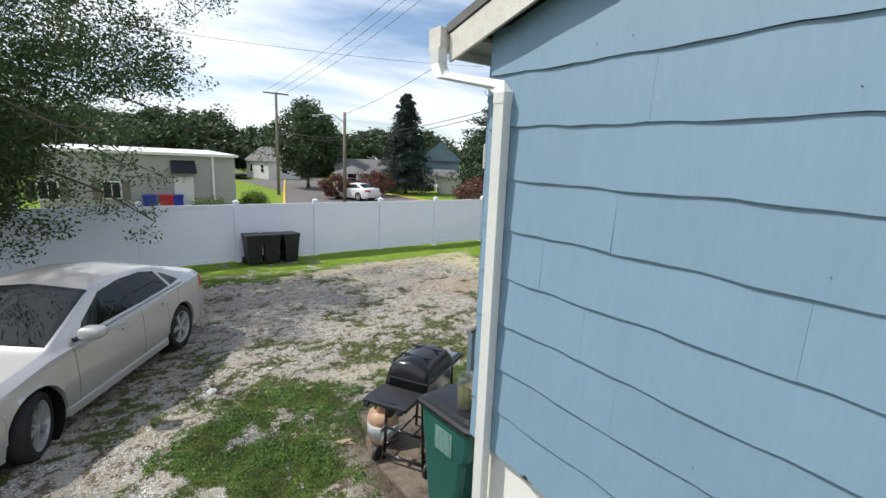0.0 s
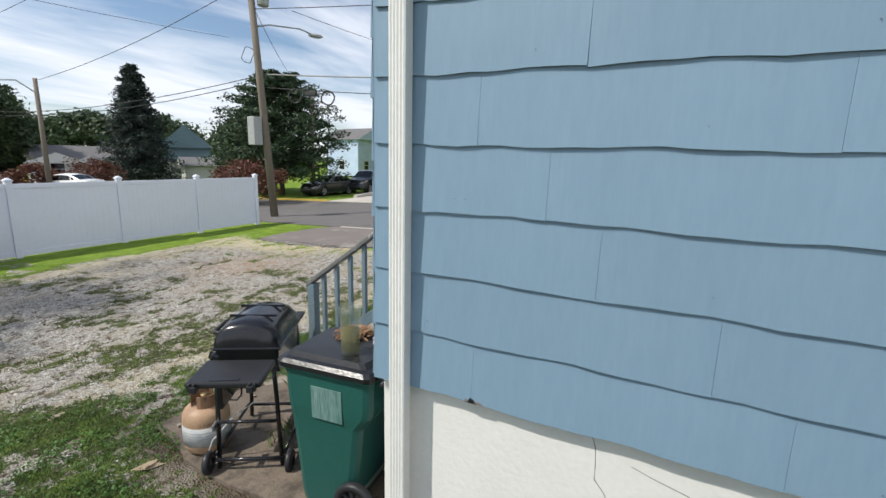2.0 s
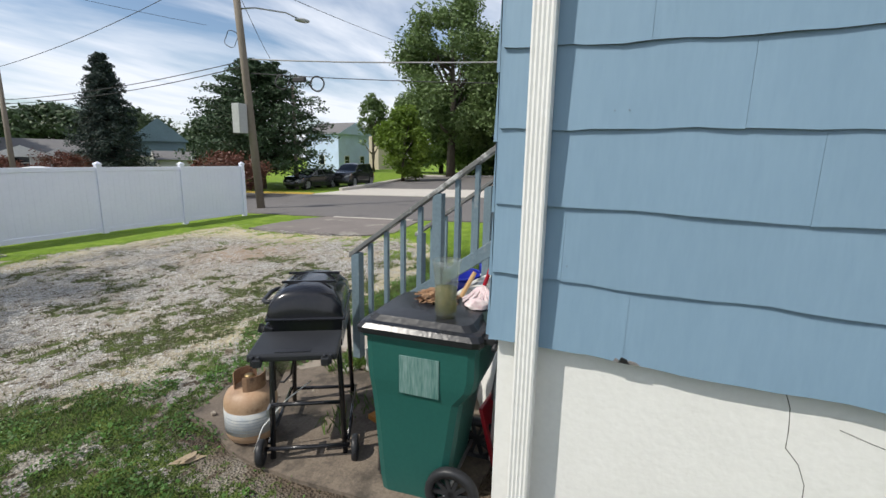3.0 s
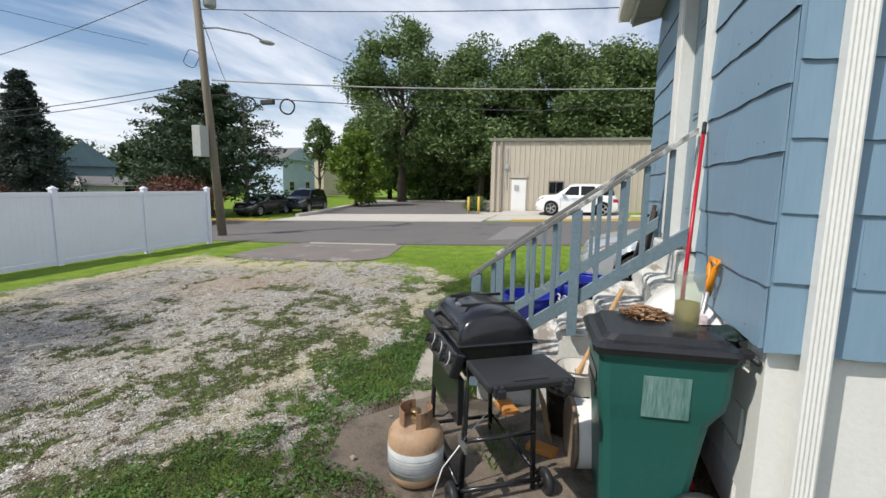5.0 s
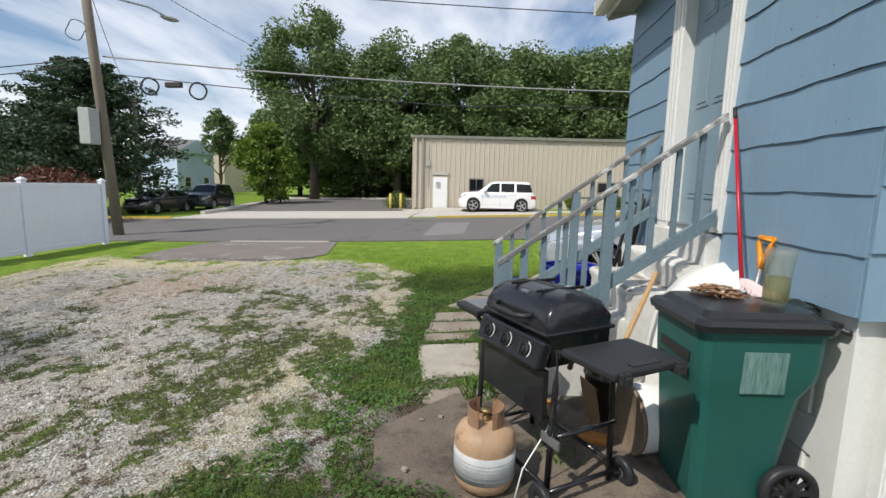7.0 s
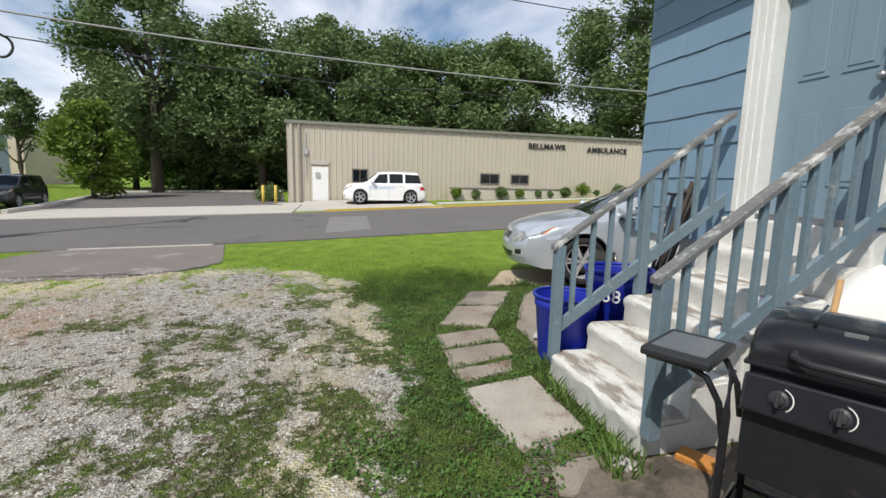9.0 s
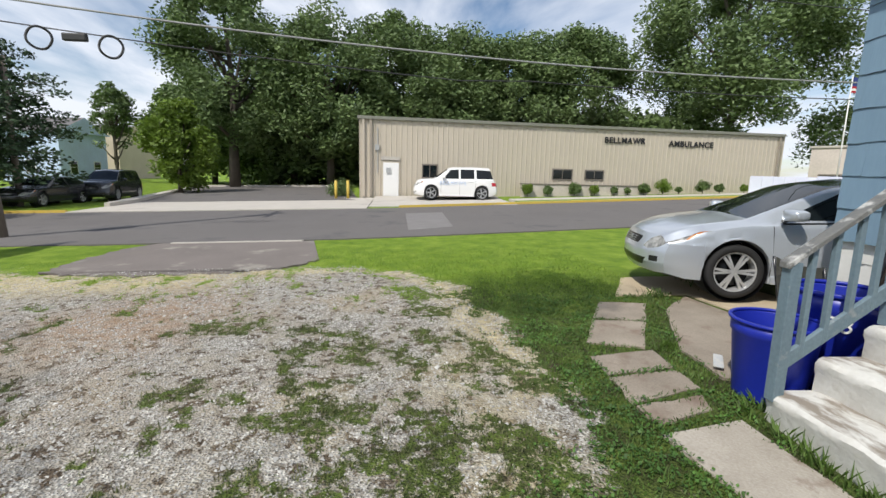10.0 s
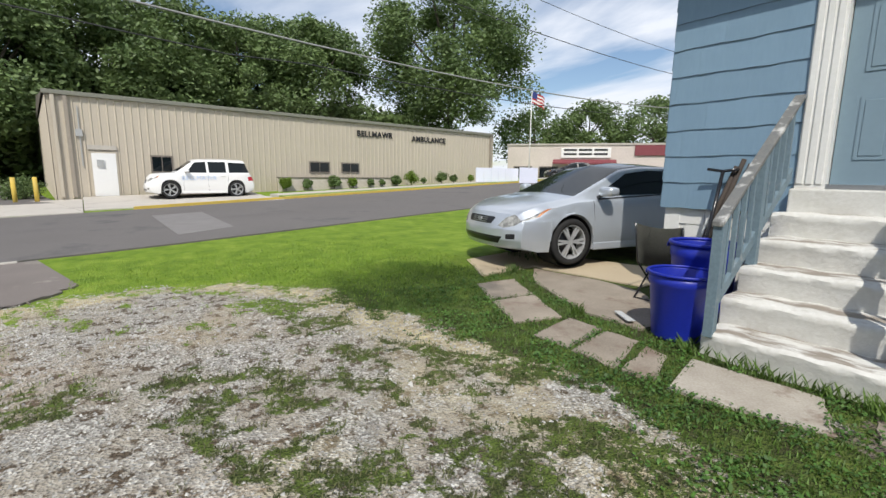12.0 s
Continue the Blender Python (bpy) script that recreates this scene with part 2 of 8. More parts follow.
M_REDLEAF = mat("red_leaves", (0.17, 0.055, 0.035), (0.075, 0.040, 0.022), rough=0.6, scale=0.7, fine=4, island=0.35, trans=0.2, bump=0)
M_GRASSBLADE = mat("grass_blades", (0.125, 0.215, 0.035), (0.055, 0.10, 0.022), rough=0.6, scale=0.8, fine=6, island=0.3, trans=0.3, bump=0)
M_OLIVEBLADE = mat("dusty_weed_blades", (0.16, 0.165, 0.065), (0.075, 0.085, 0.035), rough=0.7, scale=0.8, fine=6, island=0.35, trans=0.2, bump=0)
M_CLOVER = mat("clover_leaves", (0.095, 0.205, 0.030), (0.045, 0.11, 0.020), rough=0.6, scale=1.2, fine=6, island=0.35, trans=0.25, bump=0)
M_LAWNBLADE = mat("lawn_blades", (0.25, 0.38, 0.04), (0.13, 0.22, 0.03), rough=0.6, scale=0.8, fine=6, island=0.25, trans=0.3, bump=0)
M_STONE = mat("gravel_stone", (0.56, 0.555, 0.53), (0.29, 0.28, 0.26), rough=0.85, scale=1.2, fine=14, island=0.32, bump=0)
M_NAIL = mat("nail_head", (0.16, 0.17, 0.17), rough=0.6, bump=0)
M_ROOF = mat("grey_roof_shingle", (0.17, 0.165, 0.165), (0.12, 0.118, 0.118), rough=0.9, scale=2, fine=10)
M_HOUSEWHITE = mat("white_clapboard", (0.66, 0.66, 0.64), rough=0.7, scale=1, fine=8)
M_HOUSEBLUE = mat("pale_blue_clapboard", (0.58, 0.70, 0.92), rough=0.7, scale=1, fine=8)
M_HOUSETEAL = mat("blue_green_clapboard", (0.17, 0.26, 0.30), rough=0.7, scale=1, fine=8)
M_GREYHALL = mat("grey_stucco", (0.40, 0.385, 0.375), (0.35, 0.34, 0.33), rough=0.8, scale=0.6, fine=8)
M_BEIGE = mat("beige_wall", (0.58, 0.50, 0.38), rough=0.8, scale=0.6, fine=8)
M_PINKWALL = mat("pale_block_wall", (0.62, 0.55, 0.50), rough=0.8, scale=0.6, fine=8)
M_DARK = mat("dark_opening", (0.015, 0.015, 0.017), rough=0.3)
M_WIRE = mat("cable_jacket", (0.03, 0.03, 0.032), rough=0.6)
M_WIREG = mat("bare_cable", (0.30, 0.30, 0.30), rough=0.5)
M_GREYBOX = mat("grey_cabinet_paint", (0.42, 0.43, 0.43), rough=0.5)
M_DARKSOFFIT = mat("grey_soffit_paint", (0.30, 0.30, 0.29), (0.24, 0.24, 0.23), rough=0.7, scale=3, fine=30)
M_DECK = mat("grey_deck_wood", (0.30, 0.27, 0.23), (0.2, 0.18, 0.155), rough=0.8, scale=4, fine=50, stretch=(0.2, 1, 1), bump=0.6)
M_DEADLEAF = mat("dry_leaves", (0.40, 0.24, 0.13), (0.24, 0.13, 0.07), rough=0.8, island=0.4, scale=12, fine=40)
M_RAG = mat("pink_rag", (0.62, 0.42, 0.44), (0.72, 0.66, 0.64), rough=0.9, scale=14, fine=60)


def clear(name, tint, body, share, gloss):
    """See-through stuff: light passes straight, a share meets cloudy matter, and the skin shines."""
    m = bpy.data.materials.new(name)
    m.use_nodes = True
    n, l = m.node_tree.nodes, m.node_tree.links
    tr, df, gl = n.new("ShaderNodeBsdfTransparent"), n.new("ShaderNodeBsdfDiffuse"), n.new("ShaderNodeBsdfGlossy")
    tr.inputs[0].default_value, df.inputs[0].default_value = (*tint, 1), (*body, 1)
    gl.inputs["Roughness"].default_value = 0.04
    a, b = n.new("ShaderNodeMixShader"), n.new("ShaderNodeMixShader")
    a.inputs[0].default_value, b.inputs[0].default_value = share, gloss
    l.new(tr.outputs[0], a.inputs[1]); l.new(df.outputs[0], a.inputs[2])
    l.new(a.outputs[0], b.inputs[1]); l.new(gl.outputs[0], b.inputs[2])
    l.new(b.outputs[0], n["Material Output"].inputs["Surface"])
    return m


M_GLASS = clear("clear_ribbed_glass", (0.94, 0.96, 0.93), (0.5, 0.5, 0.46), 0.10, 0.07)
M_MURK = clear("murky_water", (0.80, 0.76, 0.45), (0.34, 0.32, 0.14), 0.34, 0.02)


def ground_mat():
    m = bpy.data.materials.new("gravel_and_grass")
    m.use_nodes = True
    n, l = m.node_tree.nodes, m.node_tree.links
    p = n["Principled BSDF"]
    p.inputs["Roughness"].default_value = 0.92
    p.inputs["Specular IOR Level"].default_value = 0.2
    tc = n.new("ShaderNodeTexCoord")

    def noise_at(scale, detail=6, rough=0.6):
        q = n.new("ShaderNodeTexNoise")
        q.inputs["Scale"].default_value, q.inputs["Detail"].default_value, q.inputs["Roughness"].default_value = scale, detail, rough
        l.new(tc.outputs["Object"], q.inputs["Vector"])
        return q.outputs[0]

    def ramp(src, *stops):
        r = n.new("ShaderNodeValToRGB")
        e = r.color_ramp.elements
        while len(e) < len(stops):
            e.new(0.5)
        for el, (pos, c) in zip(e, stops):
            el.position, el.color = pos, (*c, 1)
        l.new(src, r.inputs[0])
        return r.outputs[0]

    def mix(f, a, b):
        q = n.new("ShaderNodeMix"); q.data_type = "RGBA"
        l.new(f, q.inputs["Factor"]); l.new(a, q.inputs["A"]); l.new(b, q.inputs["B"])
        return q.outputs["Result"]

    def rng(src, lo, hi):
        q = n.new("ShaderNodeMapRange")
        q.inputs["From Min"].default_value, q.inputs["From Max"].default_value = lo, hi
        l.new(src, q.inputs[0])
        return q.outputs[0]

    vor = n.new("ShaderNodeTexVoronoi")
    vor.inputs["Scale"].default_value = 60
    l.new(tc.outputs["Object"], vor.inputs["Vector"])
    sep = n.new("ShaderNodeSeparateColor")
    l.new(vor.outputs["Color"], sep.inputs[0])
    stones = ramp(sep.outputs[0], (0, (0.16, 0.147, 0.125)), (0.35, (0.29, 0.275, 0.245)), (0.7, (0.43, 0.415, 0.38)), (1, (0.70, 0.68, 0.62)))
    dirt = ramp(noise_at(30), (0.3, (0.26, 0.23, 0.18)), (0.7, (0.44, 0.40, 0.33)))
    gravel = mix(rng(noise_at(2.1, 8, 0.7), 0.42, 0.62), stones, dirt)
    humus = ramp(noise_at(40), (0.3, (0.055, 0.042, 0.030)), (0.7, (0.15, 0.115, 0.080)))
    gravel = mix(rng(noise_at(8.5, 6, 0.74), 0.52, 0.585), gravel, humus)
    tan = ramp(noise_at(18), (0.3, (0.36, 0.29, 0.17)), (0.7, (0.72, 0.64, 0.40)))
    rust = ramp(noise_at(25), (0.3, (0.24, 0.15, 0.09)), (0.7, (0.46, 0.34, 0.24)))
    att = n.new("ShaderNodeVertexColor"); att.layer_name = "cover"
    asep = n.new("ShaderNodeSeparateColor")
    l.new(att.outputs["Color"], asep.inputs[0])
    tsum = n.new("ShaderNodeMath"); tsum.operation = "MULTIPLY"
    l.new(asep.outputs[1], tsum.inputs[0]); l.new(rng(noise_at(6, 8, 0.75), 0.32, 0.56), tsum.inputs[1])
    gravel = mix(tsum.outputs[0], gravel, tan)
    ocre = n.new("ShaderNodeVertexColor"); ocre.layer_name = "soil"
    osep = n.new("ShaderNodeSeparateColor")
    l.new(ocre.outputs["Color"], osep.inputs[0])
    rmul = n.new("ShaderNodeMath"); rmul.operation = "MULTIPLY"
    l.new(osep.outputs[1], rmul.inputs[0]); l.new(rng(noise_at(9, 8, 0.75), 0.36, 0.60), rmul.inputs[1])
    gravel = mix(rmul.outputs[0], gravel, rust)
    earth = ramp(noise_at(14, 8, 0.7), (0.3, (0.055, 0.040, 0.028)), (0.6, (0.12, 0.093, 0.067)), (0.78, (0.24, 0.20, 0.155)))
    gravel = mix(osep.outputs[0], gravel, earth)
    grass = ramp(noise_at(5, 9, 0.75), (0.34, (0.050, 0.044, 0.024)), (0.47, (0.060, 0.082, 0.022)), (0.60, (0.105, 0.150, 0.030)), (0.74, (0.21, 0.21, 0.085)))
    lawn = ramp(noise_at(2.2, 9, 0.72), (0.3, (0.10, 0.175, 0.020)), (0.5, (0.17, 0.27, 0.028)), (0.7, (0.28, 0.37, 0.055)))
    grass = mix(asep.outputs[2], grass, lawn)
    add = n.new("ShaderNodeMath"); add.operation = "ADD"
    edge = n.new("ShaderNodeMath"); edge.operation = "MULTIPLY"; edge.inputs[1].default_value = 1.7
    sub = n.new("ShaderNodeMath"); sub.operation = "SUBTRACT"; sub.inputs[1].default_value = 0.5
    l.new(noise_at(13, 10, 0.78), sub.inputs[0]); l.new(sub.outputs[0], edge.inputs[0])
    l.new(edge.outputs[0], add.inputs[0]); l.new(asep.outputs[0], add.inputs[1])
    l.new(mix(rng(add.outputs[0], 0.46, 0.54), gravel, grass), p.inputs["Base Color"])
    bp = n.new("ShaderNodeBump"); bp.inputs["Strength"].default_value, bp.inputs["Distance"].default_value = 0.9, 0.02
    l.new(vor.outputs["Distance"], bp.inputs["Height"]); l.new(bp.outputs[0], p.inputs["Normal"])
    return m


M_GROUND = ground_mat()
M_VERGE = mat("verge_grass", (0.22, 0.29, 0.05), (0.14, 0.20, 0.04), rough=0.9, scale=2, fine=30, bump=0.5)


# ---- building helpers ----
def thing(name, label="", category="", group="", kind="", at=(0, 0, 0), turn=0):
    ob = new(name)
    ob.matrix_world = pose(*at, 0, 0, turn)
    return tagged(ob, label, category, group, kind)


def part(name, bm, material, parent=None, label="", smooth=False, kind=""):
    me = bpy.data.meshes.new(name)
    bm.to_mesh(me)
    bm.free()
    for m in (material if isinstance(material, (list, tuple)) else [material]):
        me.materials.append(m)
    if smooth:
        me.polygons.foreach_set("use_smooth", [True] * len(me.polygons))
    ob = new(name, me)
    if parent:
        ob.parent = parent
    return tagged(ob, label, kind=kind)


def part_data(name, verts, faces, material, parent=None, smooth=False, label="", kind="", category=""):
    me = bpy.data.meshes.new(name)
    verts = np.asarray(verts, dtype=np.float32)
    faces = np.asarray(faces, dtype=np.int32)
    k = faces.shape[1]
    me.vertices.add(len(verts)); me.loops.add(faces.size); me.polygons.add(len(faces))
    me.vertices.foreach_set("co", verts.ravel())
    me.loops.foreach_set("vertex_index", faces.ravel())
    me.polygons.foreach_set("loop_start", np.arange(0, faces.size, k, dtype=np.int32))
    me.polygons.foreach_set("loop_total", np.full(len(faces), k, dtype=np.int32))
    me.update(calc_edges=True)
    if smooth:
        me.polygons.foreach_set("use_smooth", [True] * len(me.polygons))
    me.materials.append(material)
    ob = new(name, me)
    if parent:
        ob.parent = parent
    return tagged(ob, label, category, kind=kind)


def box(bm, x0, x1, y0, y1, z0, z1, m=None, bevel=0.0):
    vs = bmesh.ops.create_cube(bm, size=1)["verts"]
    bmesh.ops.transform(bm, matrix=Matrix.Translation(((x0 + x1) / 2, (y0 + y1) / 2, (z0 + z1) / 2)) @ Matrix.Diagonal((abs(x1 - x0), abs(y1 - y0), abs(z1 - z0), 1)), verts=vs)
    if bevel:
        es = list({e for v in vs for e in v.link_edges})
        vs = [v for v in bmesh.ops.bevel(bm, geom=es, offset=bevel, segments=2, affect="EDGES", profile=0.5)["verts"]]
    if m is not None:
        bmesh.ops.transform(bm, matrix=m, verts=list({v for v in vs}))
    return vs


def boxed(name, x0, x1, y0, y1, z0, z1, material, parent=None, label="", bevel=0.0, m=None, kind=""):
    bm = bmesh.new()
    box(bm, x0, x1, y0, y1, z0, z1, m, bevel)
    return part(name, bm, material, parent, label, kind=kind)


def tube(bm, pts, r, seg=8, closed=False, r_end=None):
    """A round bar along points."""
    pts = [Vector(p) for p in pts]
    rings = []
    up = Vector((0, 0, 1))
    for i, p in enumerate(pts):
        a = pts[i - 1] if (i or closed) else p
        b = pts[(i + 1) % len(pts)] if (i < len(pts) - 1 or closed) else p
        d = (b - a).normalized()
        s = d.cross(up)
        s = s.normalized() if s.length > 0.05 else Vector((1, 0, 0))
        u = s.cross(d).normalized()
        rr = r if r_end is None else r + (r_end - r) * i / (len(pts) - 1)
        rings.append([bm.verts.new(p + (s * math.cos(k * 2 * math.pi / seg) + u * math.sin(k * 2 * math.pi / seg)) * rr) for k in range(seg)])
    for i in range(len(rings) - (0 if closed else 1)):
        a, b = rings[i], rings[(i + 1) % len(rings)]
        for k in range(seg):
            bm.faces.new((a[k], a[(k + 1) % seg], b[(k + 1) % seg], b[k]))
    if not closed:
        bm.faces.new(rings[0][::-1]); bm.faces.new(rings[-1])
    return rings


def tubed(name, pts, r, material, parent=None, label="", seg=8, closed=False, r_end=None, kind=""):
    bm = bmesh.new()
    tube(bm, pts, r, seg, closed, r_end)
    return part(name, bm, material, parent, label, smooth=True, kind=kind)


def lathe(bm, prof, seg=24, m=None, caps=True):
    """Turns (radius, height) pairs about z."""
    rings = []
    for r, z in prof:
        rings.append([bm.verts.new((r * math.cos(k * 2 * math.pi / seg), r * math.sin(k * 2 * math.pi / seg), z)) for k in range(seg)])
    for a, b in zip(rings, rings[1:]):
        for k in range(seg):
            bm.faces.new((a[k], a[(k + 1) % seg], b[(k + 1) % seg], b[k]))
    if prof[0] != prof[-1]:
        if prof[0][0] > 1e-4 and caps:
            bm.faces.new(rings[0][::-1])
        if prof[-1][0] > 1e-4 and caps:
            bm.faces.new(rings[-1])
    if m is not None:
        bmesh.ops.transform(bm, matrix=m, verts=[v for r in rings for v in r])
    bmesh.ops.remove_doubles(bm, verts=[v for r in rings for v in r], dist=1e-5)


def lathed(name, prof, material, parent=None, label="", seg=24, m=None, smooth=True):
    bm = bmesh.new()
    lathe(bm, prof, seg, m)
    return part(name, bm, material, parent, label, smooth=smooth)


def prism(bm, poly, z0, z1, m=None):
    """An upright slab over a plan polygon; z0 and z1 may be functions of x and y."""
    f0 = z0 if callable(z0) else (lambda x, y: z0)
    f1 = z1 if callable(z1) else (lambda x, y: z1)
    lo = [bm.verts.new((x, y, f0(x, y))) for x, y in poly]
    hi = [bm.verts.new((x, y, f1(x, y))) for x, y in poly]
    k = len(poly)
    bm.faces.new(hi)
    bm.faces.new(lo[::-1])
    for i in range(k):
        bm.faces.new((lo[i], lo[(i + 1) % k], hi[(i + 1) % k], hi[i]))
    bmesh.ops.recalc_face_normals(bm, faces=bm.faces)
    if m is not None:
        bmesh.ops.transform(bm, matrix=m, verts=lo + hi)


def gz(x, y):
    """Height of the ground."""
    return 0.19 - 0.03 * max(-35, min(25, y)) + 0.012 * max(0, min(x, 80) - 16)


# ---- ground ----
GRAVEL = [(-9, 3.2), (-0.4, 4.25), (0.4, 5.1), (1.2, 5.45), (2.1, 5.1), (3.4, 5.1), (4.3, 4.75), (5.4, 4.7), (6.1, 5.0), (7.9, 5.1), (9.2, 6.0), (9.6, 7.6),
          (9.4, 11.9), (10.4, 13.1), (8.0, 12.9), (4.5, 12.2), (2.8, 11.8), (1.3, 11.4), (-1, 11.2), (-9, 11)]
RAWSOIL = [(1.35, 1.2), (1.5, 3.4), (1.9, 4.5), (2.6, 4.6), (3.1, 4.2), (3.1, 1.2)]


def side_of(poly, X, Y):
    """Distance to a polygon, positive inside."""
    inside = np.zeros(X.shape, bool)
    best = np.full(X.shape, 1e9)
    for (x0, y0), (x1, y1) in zip(poly, poly[1:] + poly[:1]):
        c = (y0 > Y) != (y1 > Y)
        if y1 != y0:
            inside ^= c & (X < (x1 - x0) * (Y - y0) / (y1 - y0) + x0)
        t = np.clip(((X - x0) * (x1 - x0) + (Y - y0) * (y1 - y0)) / ((x1 - x0) ** 2 + (y1 - y0) ** 2), 0, 1)
        best = np.minimum(best, np.hypot(X - x0 - t * (x1 - x0), Y - y0 - t * (y1 - y0)))
    return np.where(inside, best, -best)


def lumps(X, Y, f, seed):
    """Cheap smooth noise on arrays, about -1 to 1."""
    r = np.random.RandomState(seed)
    out = np.zeros(X.shape)
    for k in range(7):
        a, ph = r.uniform(0, 6.283), r.uniform(0, 6.283)
        s = f * (0.6 + 0.25 * k)
        out += np.sin((X * math.cos(a) + Y * math.sin(a)) * s + ph + 1.3 * np.sin((X * math.sin(a) - Y * math.cos(a)) * s * 0.7 + ph * 2)) / (1 + 0.3 * k)
    return out / 3.2


def value_noise(X, Y, seed):
    """Smooth random values from 0 to 1, one lattice cell a unit."""
    tab = np.random.RandomState(seed).uniform(0, 1, (256, 256))
    xi, yi = np.floor(X).astype(int), np.floor(Y).astype(int)
    u, v = X - xi, Y - yi
    u, v = u * u * (3 - 2 * u), v * v * (3 - 2 * v)
    g = lambda a, b: tab[a % 256, b % 256]
    return (g(xi, yi) * (1 - u) + g(xi + 1, yi) * u) * (1 - v) + (g(xi, yi + 1) * (1 - u) + g(xi + 1, yi + 1) * u) * v


def fractal(X, Y, f, seed, octaves=4):
    out, amp, tot = 0, 1.0, 0
    for k in range(octaves):
        out = out + amp * value_noise(X * f * 2 ** k + k * 17.3, Y * f * 2 ** k + k * 9.1, seed + k)
        tot += amp
        amp *= 0.62
    return out / tot


def weeds(X, Y):
    """How much of the ground is green: 1 on lawn, about 0 on bare gravel."""
    d = side_of(GRAVEL, X, Y) + (fractal(X, Y, 1.3, 40) - 0.5) * 0.9
    base = np.clip(0.5 - d * 1.6, 0, 1)
    thin = np.clip((Y - 2.2) * 0.8, 0, 1) * np.clip((6.0 - X) * 0.6, 0, 1)
    base = base * (1 - thin * 0.75 * np.clip((fractal(X, Y, 2.4, 140, 4) - 0.50) * 7, 0, 1))
    n = fractal(X * 0.75, Y, 3.6, 3, 5) + 0.30 * (fractal(X, Y, 0.9, 90, 2) - 0.5)
    zone = 0.115 * np.exp(-np.clip(d, 0, 9) / 1.1) - 0.033
    zone = zone + 0.14 * np.exp(-(((X - 3.4) / 2.6) ** 2 + ((Y - 6.3) / 1.1) ** 2)) + 0.06 * np.exp(-(((X - 6.4) / 1.6) ** 2 + ((Y - 6.9) / 1.3) ** 2))
    zone = zone + 0.09 * np.exp(-(((X - 0.5) / 2.0) ** 2 + ((Y - 6.4) / 1.1) ** 2)) + 0.04 * np.exp(-(((X - 3.5) / 3.0) ** 2 + ((Y - 9.2) / 0.7) ** 2))
    n = 0.62 * n + 0.38 * fractal(X * 0.8, Y, 9.0, 23, 3)
    tufts = np.clip((n + zone - 0.562) * 3.6 + 0.3, 0, 0.57)
    g = np.maximum(base, tufts)
    s = side_of(RAWSOIL, X, Y)
    g = np.minimum(g, np.clip(0.50 - s * 1.1 + 0.5 * (fractal(X, Y, 2.6, 180, 3) - 0.45), 0.22, 1))
    return g


def ground():
    xs = np.concatenate([np.linspace(-600, -12, 14), np.arange(-10, 14.01, 0.075), np.linspace(15, 60, 40), np.linspace(70, 900, 14)])
    ys = np.concatenate([np.linspace(-600, -42, 14), np.arange(-38, -2.9, 1.6), np.arange(-2, 15.6, 0.075), np.arange(16.5, 60, 1.5), np.linspace(70, 900, 14)])
    X, Y = np.meshgrid(xs, ys)
    Z = 0.19 - 0.03 * np.clip(Y, -35, 25) + 0.012 * np.clip(np.minimum(X, 80) - 16, 0, None)
    fine = (X > -9.5) & (X < 13) & (Y > 2.5) & (Y < 15)
    Z = Z + np.where(fine, 0.012 * lumps(X, Y, 3.0, 5) + 0.006 * lumps(X, Y, 9.0, 6), 0)
    road = (X > 9) & (X < 45)
    Z = Z - np.where(road & (Y > -40) & (Y < 60), 0.03, 0)
    verts = np.stack([X, Y, Z], -1).reshape(-1, 3)
    w, h = len(xs), len(ys)
    i = (np.arange(h - 1)[:, None] * w + np.arange(w - 1)[None, :]).ravel()
    ob = part_data("ground", verts, np.stack([i, i + 1, i + w + 1, i + w], -1), M_GROUND, smooth=True, kind="structure",
                   label="gravel yard with weeds, bare soil and mown grass around it")
    g = weeds(X, Y)
    nn = fractal(X, Y, 1.2, 70) - 0.5
    inside = side_of(GRAVEL, X, Y) > -0.7
    tan = np.clip(np.exp(-(((X - 8.9) / 1.0) ** 2 + ((Y - 10.3) / 2.2) ** 2)) * 1.5 + np.exp(-(((X - 5.5) / 3.5) ** 2 + ((Y - 12.0) / 0.5) ** 2)) * 0.8 + 0.8 * nn - 0.12, 0, 1)
    tan = np.maximum(tan, np.clip(np.exp(-(((X - 3.0) / 3.5) ** 2 + ((Y - 5.45) / 0.35) ** 2)) * 0.6 + nn - 0.1, 0, 1)) * inside
    rim = side_of(GRAVEL, X, Y)
    tan = np.maximum(tan, np.clip(np.exp(-((rim - 0.22) / 0.32) ** 2) * 1.1 + 1.6 * nn - 0.15, 0, 1) * (X > 4.6) * inside)
    rust = np.clip(np.exp(-(((X - 6.9) / 1.1) ** 2 + ((Y - 8.9) / 1.0) ** 2)) * 1.3 + nn, 0, 1) * inside * (np.hypot(X - 6.9, Y - 8.9) < 3)
    s = side_of(RAWSOIL, X, Y)
    soil = np.clip(s * 2.5 + 0.8 + 2 * nn, 0, 1)
    lawn = np.clip(np.maximum((X - 6.2) * 0.4, (Y - 11.4) * 0.7) + nn, 0, 1)
    # shade on the lawn near (7.2, 5.0), put into its colour
    lawn = lawn * (1 - 0.9 * np.exp(-(((X - 7.2) / 0.9) ** 2 + ((Y - 5.0) / 0.6) ** 2))) * (np.abs(Y) < 400)
    one = np.ones_like(g)
    for key, chans in (("cover", (g, np.clip(tan, 0, 1), lawn)), ("soil", (soil, rust, one * 0))):
        col = np.stack([*chans, one], -1).reshape(-1, 4)
        at = ob.data.color_attributes.new(key, "FLOAT_COLOR", "POINT")
        at.data.foreach_set("color", col.astype(np.float32).ravel())
    return ob


ground()


